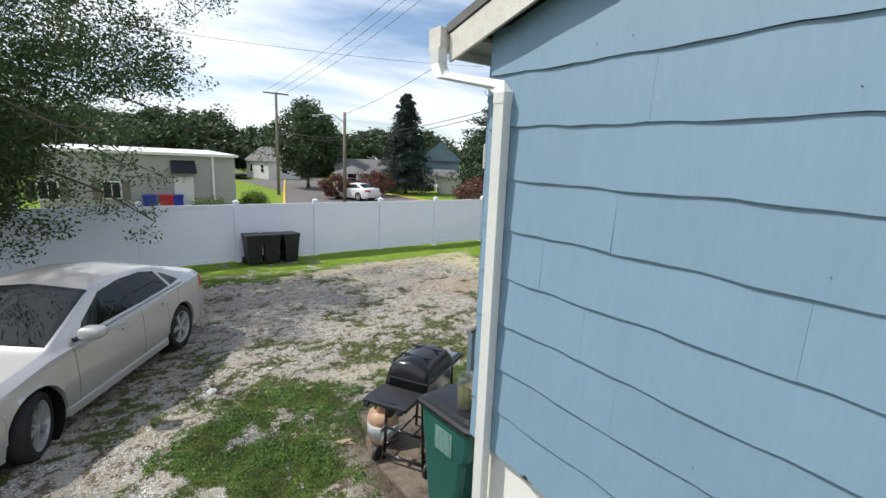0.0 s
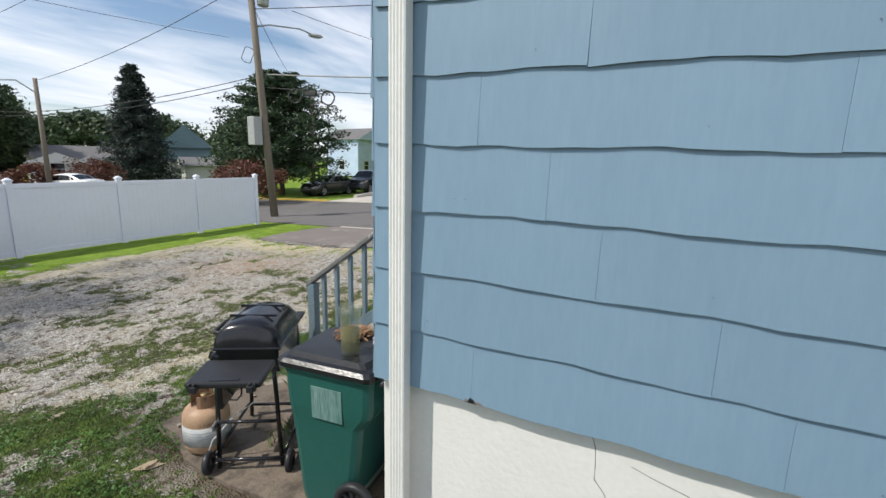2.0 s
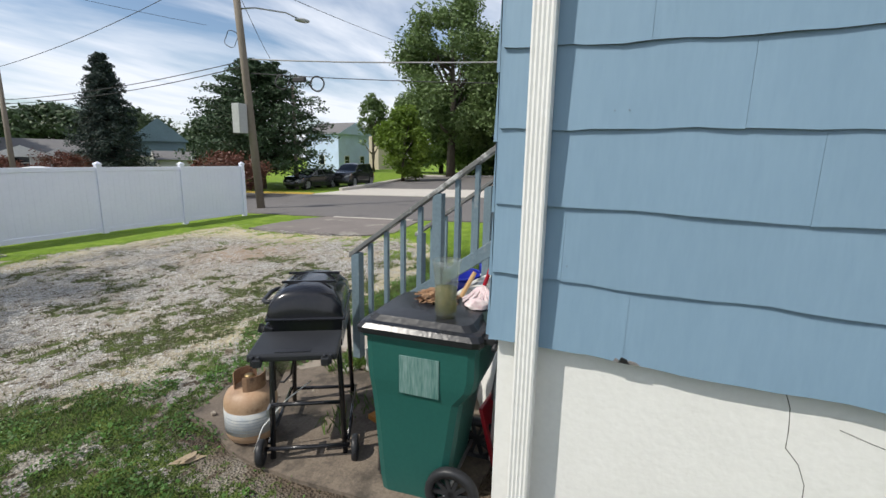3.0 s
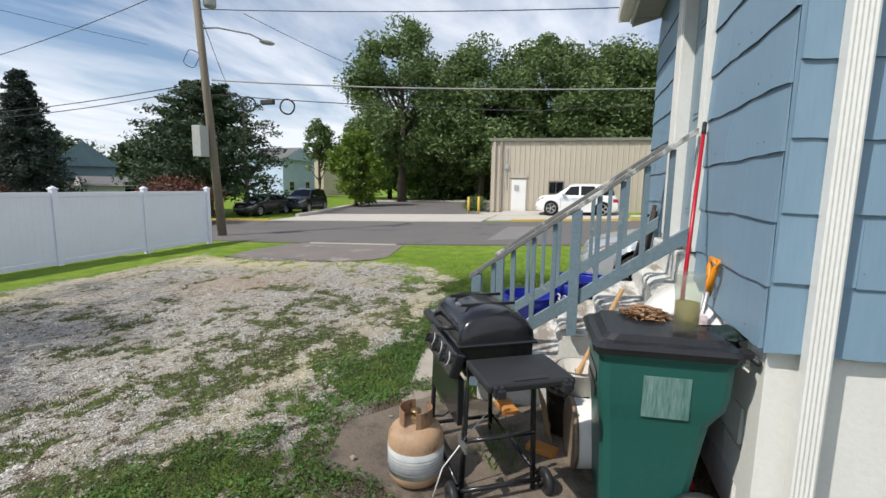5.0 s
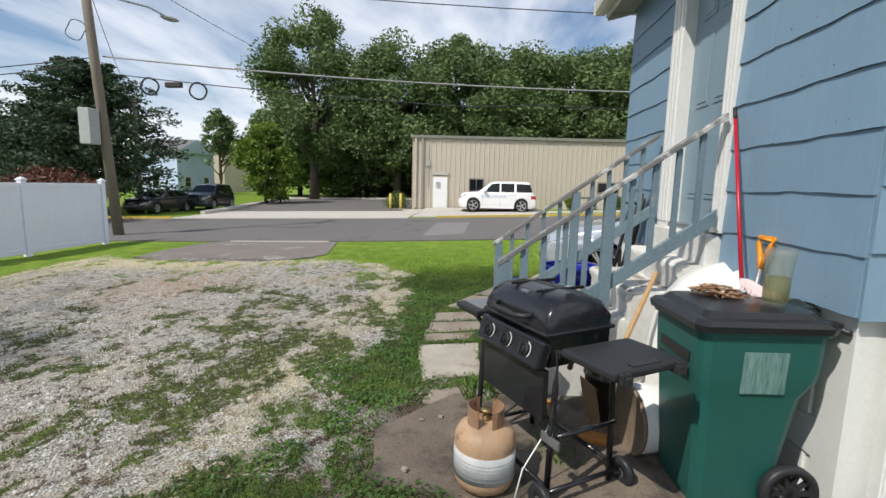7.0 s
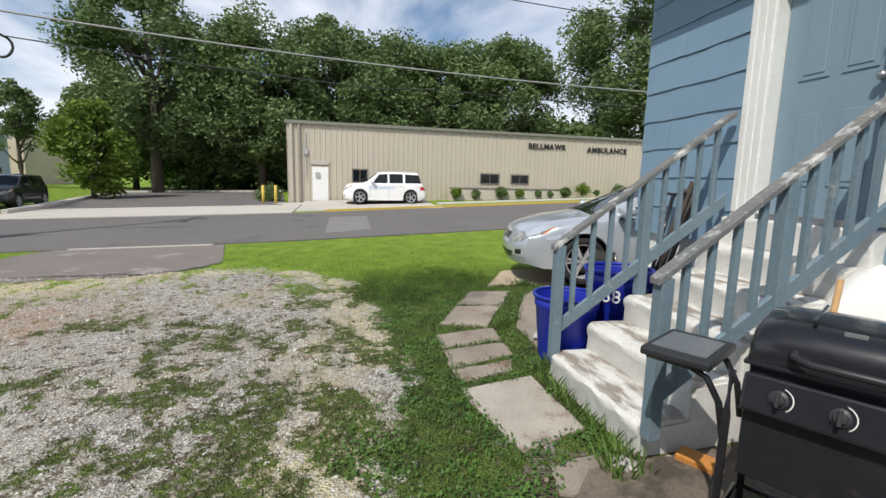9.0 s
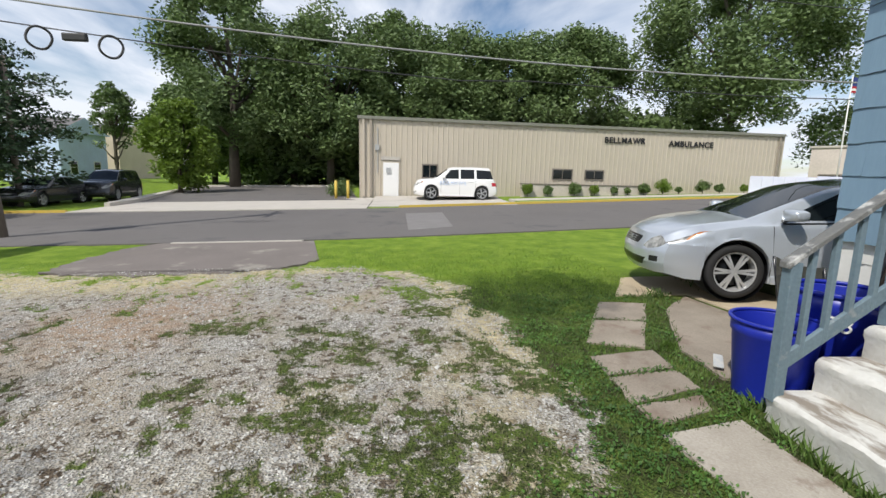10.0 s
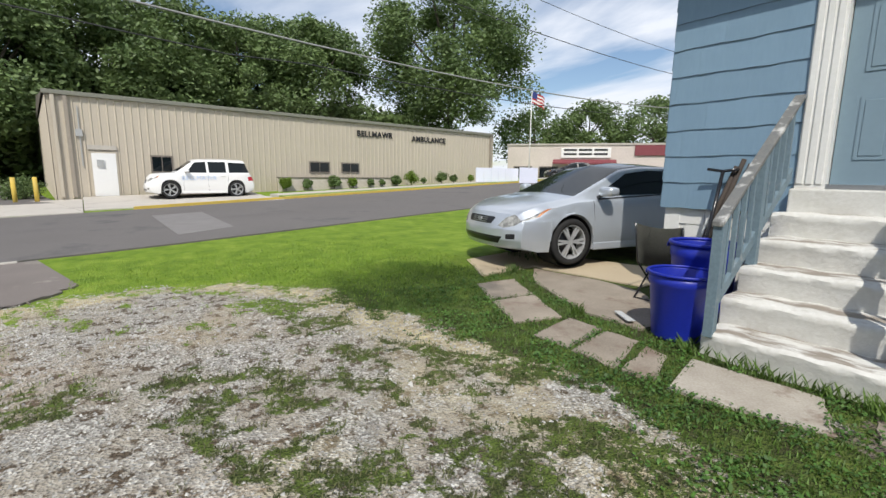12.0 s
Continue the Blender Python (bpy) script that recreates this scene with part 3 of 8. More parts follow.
def sheet(name, poly, thick, material, label="", lift=0.012, kind="structure", cells=0):
    """A slab of paving that follows the ground; cells: how finely it bends with it."""
    bm = bmesh.new()
    prism(bm, poly, lambda x, y: gz(x, y) - 0.15, lambda x, y: gz(x, y) + lift + thick)
    return part(name, bm, material, label=label, kind=kind)


def near_edge(y):
    return 12.8 if y > 8 else 12.8 - 0.17 * (y - 8)


def far_edge(y):
    return 21.7 if y > 8 else 21.7 - 0.185 * (y - 8)


def strip(name, a, b, y0, y1, step, z, material, label="", thick=0.12):
    """A band between two lines x = a(y) and x = b(y)."""
    bm = bmesh.new()
    rows = []
    y = y0
    while y <= y1 + 1e-6:
        rows.append([bm.verts.new((x, y, gz(x, y) + dz)) for x, dz in ((a(y), z - thick), (a(y), z), (a(y) * .67 + b(y) * .33, z), (a(y) * .33 + b(y) * .67, z), (b(y), z), (b(y), z - thick))])
        y += step
    for p, q in zip(rows, rows[1:]):
        for k in range(5):
            bm.faces.new((p[k], p[k + 1], q[k + 1], q[k]))
    bm.faces.new(rows[0][::-1]); bm.faces.new(rows[-1])
    bmesh.ops.recalc_face_normals(bm, faces=bm.faces)
    return part(name, bm, material, label=label, kind="structure")


strip("road", near_edge, far_edge, -120, 150, 3, 0.0, M_ASPHALT, "patched grey asphalt street crossing in front of the yard")
rd = random.Random(31)
yard_edge = [(10.2, 7.5), (9.55, 8.0), (9.3, 8.8), (9.2, 10.2), (9.35, 11.2), (9.6, 11.9), (10.6, 12.0), (12.0, 12.0)]
ragged = []
for (xa, ya), (xb, yb) in zip(yard_edge, yard_edge[1:]):
    for k in range(14):
        ragged.append((xa + (xb - xa) * k / 14 + rd.gauss(0, 0.045), ya + (yb - ya) * k / 14 + rd.gauss(0, 0.045)))
sheet("driveway", ragged + [(12.0, 12.0), (12.78, 11.6), (12.78, 8.05)], 0.0, M_ASPHALT2, "short worn asphalt driveway apron between street and gravel", lift=-0.008)
# kerbs and the far side of the street
strip("kerb", far_edge, lambda y: far_edge(y) + 0.16, -60, 7.4, 1.5, 0.10, M_YELLOW, "yellow painted concrete kerb along the far side of the street", thick=0.2)
strip("kerb", far_edge, lambda y: far_edge(y) + 0.16, 19.6, 60, 1.5, 0.10, M_YELLOW, "yellow painted concrete kerb along the far side of the street", thick=0.2)
strip("verge", lambda y: far_edge(y) + 0.16, lambda y: far_edge(y) + 1.1, -60, 0.2, 1.4, 0.095, M_VERGE, "narrow strip of grass behind the kerb", thick=0.2)
strip("pavement", lambda y: far_edge(y) + 1.1, lambda y: far_edge(y) + 2.4, -60, 0.2, 1.4, 0.10, M_LIGHTCONC, "pale concrete pavement along the far side of the street", thick=0.2)
bm = bmesh.new()
for (xa, xb, la, lb) in ((22.9, 26.0, 0.012, 0.015), (26.0, 28.75, 0.015, 0.12)):
    v = [bm.verts.new((x, y, gz(x, y) + z)) for x, y, z in ((xa, 0.4, la), (xb, 0.4, lb), (xb, 7.38, lb), (xa, 7.38, la), (xa, 0.4, la - .3), (xb, 0.4, lb - .3), (xb, 7.38, lb - .3), (xa, 7.38, la - .3))]
    for f in ((0, 1, 2, 3), (7, 6, 5, 4), (0, 4, 5, 1), (1, 5, 6, 2), (2, 6, 7, 3), (3, 7, 4, 0)):
        bm.faces.new([v[k] for k in f])
part("parking_pad", bm, M_LIGHTCONC, label="pale concrete pad in front of the steel hall", kind="structure")
sheet("pavement", [(22.0, 7.41), (28.75, 7.41), (28.78, 9.2), (26.98, 8.3)], 0.0, M_LIGHTCONC, "pale concrete pavement at the hall corner", lift=0.036)
sheet("apron", [(far_edge(7.4), 7.4), (27.0, 8.2), (27.0, 19.6), (21.7, 19.6)], 0.0, M_LIGHTCONC, "pale concrete apron of the car park entrance", lift=0.03)
sheet("car_park", [(27.0, 8.2), (44.5, 10.5), (48.0, 25.0), (27.0, 19.6)], 0.0, M_ASPHALT, "empty asphalt car park beside the steel hall", lift=0.035)
sheet("car_park_kerb", [(24.5, 19.5), (24.5, 19.75), (48.2, 25.3), (48.0, 25.0), (27.0, 19.6)], 0.0, M_LIGHTCONC, "low concrete kerb along the car park", lift=0.2)
sheet("car_park_kerb", [(44.5, 10.5), (44.8, 10.5), (48.3, 25.0), (48.0, 25.0)], 0.0, M_LIGHTCONC, "low concrete kerb along the car park", lift=0.2)
strip("gutter_strip", lambda y: near_edge(y) - 0.11, near_edge, 8.3, 11.3, 0.6, 0.012, M_LIGHTCONC, "pale concrete strip at the foot of the driveway", thick=0.1)

sheet("road_patch", [(19.45, 5.75), (19.65, 4.3), (15.1, 4.4), (14.4, 5.75)], 0.0, mat("patch_asphalt", (0.22, 0.21, 0.205), (0.17, 0.16, 0.155), rough=0.9, scale=2, fine=60, bump=0.4), "paler rectangular patch in the street asphalt", lift=0.006)

# stepping slabs
def slab_stone(poly, material=M_CONC, label="weathered concrete stepping slab set in the grass", name="stepping_slab", top=0.016, group="stepping slabs"):
    bm = bmesh.new()
    jag = []
    for (x0, y0), (x1, y1) in zip(poly, poly[1:] + poly[:1]):
        for k in range(4):
            t = k / 4
            j = 0.015 if k else 0
            jag.append((x0 + (x1 - x0) * t + random.uniform(-j, j), y0 + (y1 - y0) * t + random.uniform(-j, j)))
    prism(bm, jag, lambda x, y: gz(x, y) - 0.08, lambda x, y: gz(x, y) + top + random.uniform(-0.003, 0.003))
    ob = part(name, bm, material, label=label)
    return tagged(ob, category="paving slab", group=group)


slab_stone([(4.04, 4.44), (4.14, 3.85), (3.36, 3.83), (3.20, 4.29)], label="large pale concrete slab before the steps, stained brown at one corner", material=mat("pale_slab", (0.47, 0.43, 0.37), (0.30, 0.265, 0.215), rough=0.9, scale=4, fine=70, spread=0.4, bump=0.7, bump_dist=0.005, stain=(0.17, 0.115, 0.08), stain_at=0.62, stain_scale=3.0))
slab_stone([(4.38, 4.42), (4.48, 3.88), (4.28, 3.95), (4.15, 4.40)])
slab_stone([(4.82, 4.41), (4.90, 3.82), (4.58, 3.82), (4.42, 4.42)])
slab_stone([(5.23, 4.38), (5.30, 3.78), (4.94, 3.80), (4.86, 4.40)])
slab_stone([(5.55, 4.28), (6.20, 3.95), (6.05, 3.42), (5.38, 3.80)])
slab_stone([(6.24, 3.93), (6.84, 3.58), (6.70, 3.06), (6.09, 3.40)])
slab_stone([(6.42, 2.98), (6.95, 2.40), (5.96, 2.30), (5.35, 2.40), (4.60, 3.05), (4.72, 3.55), (5.30, 3.52)], label="broad curved concrete slab with worn edges beside the steps")
slab_stone([(7.10, 3.25), (8.05, 2.70), (8.05, 1.5), (5.45, 1.0), (5.45, 2.15), (7.03, 2.32)], M_TANCONC, "sandy tan concrete pad under the parked car")
slab_stone([(3.05, 4.20), (3.12, 3.86), (2.80, 3.95), (2.85, 4.25)])
slab_stone([(1.72, 2.3), (1.72, 3.6), (1.92, 4.42), (2.45, 4.50), (2.98, 4.02), (3.0, 2.3)], material=M_PATIO, label="cracked concrete patio slab under the grill, brown with dirt", name="patio_slab", top=0.02)

# ---- the house ----
X1, Y2, X3, YB = 1.79, 2.20, 5.30, -9.0
SILL, EAVE = 1.12, 3.60
SKIN = 0.012
house = thing("house", "small house with blue shingle siding on a white block base and a low gable roof", "house", kind="structure")


def gable_wall(name, y0, y1, x0, x1, z0, zc, zr, holes=()):
    """A wall along x between y0 and y1, with a gable, pierced by rectangular holes (x0, x1, z0, z1)."""
    bm = bmesh.new()
    xs = sorted({x0, x1, (x0 + x1) / 2, *[v for h in holes for v in h[:2]]})
    top = lambda x: zc + (zr - zc) * (1 - abs(x - (x0 + x1) / 2) / ((x1 - x0) / 2))
    for a, b in zip(xs, xs[1:]):
        spans = [(z0, None)]
        for h in holes:
            if h[0] <= a and b <= h[1]:
                spans = [(z0, h[2]), (h[3], None)]
        for lo, hi in spans:
            if hi is not None and hi <= lo:
                continue
            ta, tb = (top(a), top(b)) if hi is None else (hi, hi)
            v = [bm.verts.new(c) for c in ((a, y0, lo), (b, y0, lo), (b, y0, tb), (a, y0, ta), (a, y1, lo), (b, y1, lo), (b, y1, tb), (a, y1, ta))]
            for f in ((0, 1, 2, 3), (5, 4, 7, 6), (0, 4, 5, 1), (1, 5, 6, 2), (2, 6, 7, 3), (3, 7, 4, 0)):
                bm.faces.new([v[k] for k in f])
    bmesh.ops.recalc_face_normals(bm, faces=bm.faces)
    return bm


DOOR = (3.09, 3.87, 1.37, 3.36)
YR, PITCH = (YB + Y2) / 2, 0.25


def side_wall(x0, x1):
    """A wall along y that ends in a low gable."""
    bm = bmesh.new()
    prof = [(YB, SILL), (Y2 - 0.151, SILL), (Y2 - 0.151, EAVE + 0.12), (YR, EAVE + 0.08 + PITCH * (Y2 - YR)), (YB, EAVE + 0.12)]
    a = [bm.verts.new((x0, y, z)) for y, z in prof]
    b = [bm.verts.new((x1, y, z)) for y, z in prof]
    for k in range(5):
        bm.faces.new((a[k], a[(k + 1) % 5], b[(k + 1) % 5], b[k]))
    bm.faces.new(a[::-1]); bm.faces.new(b)
    bmesh.ops.recalc_face_normals(bm, faces=bm.faces)
    return bm


part("wall_west", side_wall(X1, X1 + 0.15), M_SIDING, house, kind="structure")
part("wall_east", side_wall(X3 - 0.15, X3), M_SIDING, house, kind="structure")
part("wall_north", gable_wall("wall_north", Y2 - 0.15, Y2, X1, X3, SILL, EAVE + 0.12, EAVE + 0.12, [DOOR]), M_SIDING, house, kind="structure")
part("wall_south", gable_wall("wall_south", YB - 0.15, YB, X1, X3, SILL, EAVE + 0.12, EAVE + 0.12), M_SIDING, house, kind="structure")
# base
boxed("base_west", X1 + 0.035, X1 + 0.2, YB, Y2 - 0.03, -0.3, SILL, M_BLOCK, house, kind="structure")
boxed("base_east", X3 - 0.2, X3 - 0.035, YB, Y2 - 0.03, -0.3, SILL, M_BLOCK, house, kind="structure")
boxed("base_south", X1 + 0.2, X3 - 0.2, YB, YB + 0.2, -0.3, SILL, M_BLOCK, house, kind="structure")
boxed("base_north", X1 + 0.2, X3 - 0.2, Y2 - 0.25, Y2 - 0.05, -0.3, SILL, M_BLOCK, house, kind="structure")
boxed("floor", X1 + 0.15, X3 - 0.15, YB, Y2 - 0.15, SILL, SILL + 0.2, M_DECK, house, kind="structure")
boxed("ceiling", X1 + 0.15, X3 - 0.15, YB, Y2 - 0.15, EAVE, EAVE + 0.08, M_WHITE, house, kind="structure")

# roof
OVER, YE, ZE = 0.085, Y2 + 0.29, EAVE + 0.10


def slope(name, x0, x1, ya, yb, up, down, material):
    """A sloping board or slab from the eave at ya to the ridge at yb."""
    bm = bmesh.new()
    za, zb = ZE, ZE + PITCH * abs(yb - ya)
    prof = [(ya, za + up), (yb, zb + up), (yb, zb - down), (ya, za - down)]
    a = [bm.verts.new((x0, y, z)) for y, z in prof]
    b = [bm.verts.new((x1, y, z)) for y, z in prof]
    for k in range(4):
        bm.faces.new((a[k], a[(k + 1) % 4], b[(k + 1) % 4], b[k]))
    bm.faces.new(a[::-1]); bm.faces.new(b)
    bmesh.ops.recalc_face_normals(bm, faces=bm.faces)
    return part(name, bm, material, house, kind="structure")


for ya in (YE, 2 * YR - YE):
    slope("roof", X1 - OVER - 0.03, X3 + OVER + 0.03, ya + (0.03 if ya > YR else -0.03), YR, 0.10, -0.045, M_ROOF)
    slope("roof_deck", X1 - OVER, X3 + OVER, ya, YR, 0.04, 0.0, M_DECK)
    for x in (X1 - OVER - 0.022, X3 + OVER + 0.002):
        slope("rake_board", x, x + 0.02, ya, YR, 0.042, 0.125, M_DIRTY_WHITE)
boxed("soffit", X1 - OVER + 0.002, X3 + OVER - 0.002, Y2 + 0.016, YE - 0.001, ZE - 0.045, ZE - 0.02, M_DARKSOFFIT, house, kind="structure")
boxed("fascia", X1 - OVER, X3 + OVER, YE + 0.001, YE + 0.022, ZE - 0.10, ZE + 0.035, M_DIRTY_WHITE, house, kind="structure")


def gutter():
    """The eaves gutter over the door side, with its end caps."""
    g = thing("gutter", "weathered white aluminium eaves gutter, stained at its end", "gutter")
    yo, x0, x1 = YE + 0.024, X1 - 0.155, X3 + 0.14
    prof = [(0, 0.10), (0, -0.02), (0.03, -0.03), (0.08, -0.03), (0.115, 0.0), (0.125, 0.06), (0.125, 0.10), (0.11, 0.10), (0.113, 0.06), (0.10, 0.01), (0.07, -0.018), (0.03, -0.018), (0.012, -0.01), (0.012, 0.10)]
    bm = bmesh.new()
    a = [bm.verts.new((x0, yo + y, ZE + z - 0.02)) for y, z in prof]
    b = [bm.verts.new((x1, yo + y, ZE + z - 0.02)) for y, z in prof]
    k = len(prof)
    for i in range(k):
        bm.faces.new((a[i], a[(i + 1) % k], b[(i + 1) % k], b[i]))
    bmesh.ops.recalc_face_normals(bm, faces=bm.faces)
    part("trough", bm, M_DIRTY_WHITE, g)
    for x in (x0 - 0.008, x1):
        boxed("end_cap", x, x + 0.008, yo - 0.002, yo + 0.13, ZE - 0.052, ZE + 0.085, M_DIRTY_WHITE, g)
    return g


gutter()


def downspout():
    d = thing("downspout", "white ribbed aluminium downspout on the blue wall", "downspout")
    def sq(pts, w=0.085, h=0.06, name="pipe", label=""):
        bm = bmesh.new()
        rings = []
        for i, p in enumerate(pts):
            p = Vector(p)
            a = Vector(pts[max(0, i - 1)]); b = Vector(pts[min(len(pts) - 1, i + 1)])
            dd = (b - a).normalized()
            side = dd.cross(Vector((1, 0, 0))) if abs(dd.x) < 0.9 else Vector((0, 1, 0))
            side = Vector((0, 1, 0))
            out = dd.cross(side).normalized()
            prof = []
            for k in range(5):
                prof += [(-w / 2 + w * (k / 5), -h / 2 - 0.0), (-w / 2 + w * ((k + 0.5) / 5), -h / 2 - 0.004)]
            prof += [(w / 2, -h / 2), (w / 2, h / 2), (-w / 2, h / 2)]
            rings.append([bm.verts.new(p + side * u + out * v) for u, v in prof])
        k = len(rings[0])
        for r0, r1 in zip(rings, rings[1:]):
            for i in range(k):
                bm.faces.new((r0[i], r0[(i + 1) % k], r1[(i + 1) % k], r1[i]))
        bm.faces.new(rings[0]); bm.faces.new(rings[-1][::-1])
        bmesh.ops.recalc_face_normals(bm, faces=bm.faces)
        return part(name, bm, M_WHITE, d, label)
    xw, yc = X1 - 0.045, 2.025
    sq([(xw, yc, 3.31), (xw, yc, 0.25)], name="pipe")
    y1 = Y2 + 0.36
    sq([(X1 - 0.14, y1, 3.66), (X1 - 0.14, y1, 3.56), (X1 - 0.15, y1 - 0.06, 3.49), (xw - 0.01, yc + 0.06, 3.40), (xw, yc, 3.35), (xw, yc, 3.29)], w=0.091, h=0.066, name="elbow")
    sq([(xw, yc, 0.249), (xw - 0.02, yc, 0.2), (xw - 0.16, yc, 0.12)], name="shoe")
    return d


downspout()

# door
door = thing("door_1", "closed blue six-panel entrance door in wide white trim above the steps", "door", kind="structure")
boxed("leaf", DOOR[0] + 0.02, DOOR[1] - 0.02, Y2 - 0.10, Y2 - 0.06, DOOR[2] + 0.02, DOOR[3] - 0.02, M_DOOR, door)
for i in range(2):
    px0 = DOOR[0] + 0.13 + i * 0.29
    for z0, z1 in ((1.60, 2.12), (2.32, 2.86), (3.00, 3.20)):
        bm = bmesh.new()
        box(bm, px0, px0 + 0.21, Y2 - 0.0615, Y2 - 0.052, z0, z1)
        box(bm, px0 + 0.03, px0 + 0.18, Y2 - 0.056, Y2 - 0.046, z0 + 0.03, z1 - 0.03, bevel=0.006)
        part("door_panel", bm, M_DOOR, door)
bm = bmesh.new(); lathe(bm, [(0.0, 0.0), (0.028, 0.005), (0.012, 0.02), (0.03, 0.045), (0.02, 0.065), (0.0, 0.07)], 16, pose(3.17, Y2 - 0.06, 2.25, -90, 0, 0))
part("door_handle", bm, M_STEEL, door, "worn steel knob", smooth=True)
bm = bmesh.new(); lathe(bm, [(0.0, 0.0), (0.025, 0.005), (0.025, 0.02), (0.0, 0.022)], 16, pose(3.17, Y2 - 0.06, 2.42, -90, 0, 0))
part("deadbolt", bm, M_STEEL, door, "small brass lock", smooth=True)
for x0, x1 in ((DOOR[1], DOOR[1] + 0.21), (DOOR[0] - 0.12, DOOR[0])):
    bm = bmesh.new()
    box(bm, x0 - (0.012 if x0 > 3.5 else 0), x1 + (0 if x0 > 3.5 else 0.012), Y2 - 0.11, Y2 + 0.035, DOOR[2] - (0.12 if x0 > 3.5 else 0.0), DOOR[3] + 0.1)
    for k in range(3):
        c = x0 + (x1 - x0) * (k + 0.5) / 3
        box(bm, c - (x1 - x0) * 0.12, c + (x1 - x0) * 0.12, Y2 + 0.034, Y2 + 0.046, DOOR[2] + 0.02, DOOR[3] + 0.1, bevel=0.004)
    part("door_trim", bm, M_WHITE, door)
boxed("door_head", DOOR[0] + 0.013, DOOR[1] - 0.013, Y2 - 0.1, Y2 + 0.035, DOOR[3], DOOR[3] + 0.1, M_WHITE, door)
boxed("door_sill", DOOR[0], DOOR[1], Y2 - 0.12, Y2 + 0.03, DOOR[2] - 0.02, DOOR[2] + 0.02, M_STEEL, door, "dull metal threshold")


# steps
def steps():
    s = thing("steps", "five cast concrete steps with thick worn white paint, brown where it has gone", "steps", kind="structure")
    fronts, tops = [3.70, 3.39, 3.08, 2.80, 2.46], [0.29, 0.505, 0.72, 0.93, 1.14]
    x0, x1 = 3.05, 4.16
    for k, (yf, zt) in enumerate(zip(fronts, tops)):
        bm = bmesh.new()
        yb = fronts[k + 1] - 0.02 if k < 4 else Y2 - 0.04
        n = 14
        ring = []
        nose = [(yb - 0.002, zt), (yf - 0.04, zt + 0.002), (yf - 0.01, zt - 0.006), (yf + 0.012, zt - 0.03), (yf + 0.006, zt - 0.07), (yf - 0.012, zt - 0.12), (yf, -0.1), (yb - 0.002, -0.1)]
        for i in range(n + 1):
            x = x0 + (x1 - x0) * i / n
            e = 0.014 * (1 if i in (0, n) else 0)
            ring.append([bm.verts.new((x, y - (e if 0 < j < 6 else 0) + 0.006 * math.sin(i * 2.3 + j * 1.1 + k), z - (e if j < 5 else 0) + 0.005 * math.sin(i * 1.7 + j + k * 2))) for j, (y, z) in enumerate(nose)])
        for a, b in zip(ring, ring[1:]):
            for j in range(len(nose)):
                bm.faces.new((a[j], a[(j + 1) % len(nose)], b[(j + 1) % len(nose)], b[j]))
        bm.faces.new(ring[0]); bm.faces.new(ring[-1][::-1])
        bmesh.ops.recalc_face_normals(bm, faces=bm.faces)
        ob = part("step", bm, M_STEP, s, smooth=True)
        ob.data.set_sharp_from_angle(angle=radians(50))
    for xs, sx in ((x0 - 0.012, 1), (x1 + 0.012, -1)):
        bm = bmesh.new()
        prof = [(3.66, -0.1), (3.66, 0.24), (3.36, 0.26), (3.35, 0.46), (3.05, 0.48), (3.04, 0.68), (2.76, 0.69), (2.75, 0.89), (2.43, 0.90), (2.42, 1.10), (Y2 - 0.04, 1.11), (Y2 - 0.04, -0.1)]
        a = [bm.verts.new((xs, y, z)) for y, z in prof]; b = [bm.verts.new((xs + sx * 0.06, y, z)) for y, z in prof]
        m = len(prof)
        for i in range(m):
            bm.faces.new((a[i], a[(i + 1) % m], b[(i + 1) % m], b[i]))
        bm.faces.new(a[::-1]); bm.faces.new(b)
        bmesh.ops.recalc_face_normals(bm, faces=bm.faces)
        part("step_side", bm, M_STEP, s)
    boxed("threshold_block", 3.0, 4.10, Y2 - 0.03, Y2 + 0.10, 0.5, DOOR[2] - 0.022, M_STEP, s, bevel=0.015)
    return s


steps()


def railing(x, label):
    r = thing("railing", label, "railing", "stair railings")
    top0, top1 = Vector((x, 3.73, 1.10)), Vector((x, 2.30, 2.12))
    slope = (top1 - top0)
    z_at = lambda y: top0.z + slope.z * (top0.y - y) / (top0.y - top1.y)
    w = 0.036
    def bar(name, y0, y1, drop, hw, hh, material, over=0.0):
        bm = bmesh.new()
        v = []
        for y in (y0, y1):
            z = z_at(y) - drop
            v += [bm.verts.new((x + sx * hw, y, z + sz)) for sx, sz in ((-1, -hh), (1, -hh), (1, hh), (-1, hh))]
        for k in range(4):
            bm.faces.new((v[k], v[(k + 1) % 4], v[4 + (k + 1) % 4], v[4 + k]))
        bm.faces.new(v[:4][::-1]); bm.faces.new(v[4:])
        bmesh.ops.recalc_face_normals(bm, faces=bm.faces)
        bmesh.ops.bevel(bm, geom=list(bm.edges), offset=0.004, segments=1, affect="EDGES")
        part(name, bm, material, r)
    bar("handrail", 3.74, 2.27, -0.01, 0.040, 0.020, M_RAILTOP)
    bar("bottom_rail", 3.66, 2.27, 0.66, 0.0155, 0.055, M_BLUEWOOD)
    for y in (3.685, 2.98):
        boxed("post", x - w, x + w, y - w, y + w, (0.24 if y > 3.5 else 0.72), z_at(y) - 0.012, M_BLUEWOOD, r, bevel=0.004)
    y = 3.56
    while y > 2.35:
        if abs(y - 2.98) > 0.08:
            boxed("baluster", x - 0.017, x + 0.017, y - 0.017, y + 0.017, z_at(y) - 0.70, z_at(y) - 0.012, M_BLUEWOOD, r, bevel=0.003)
        y -= 0.145
    return r


railing(2.965, "blue-grey wooden stair railing with a worn handrail near the grill")
railing(4.11, "blue-grey wooden stair railing with a worn handrail beside blue tubs")

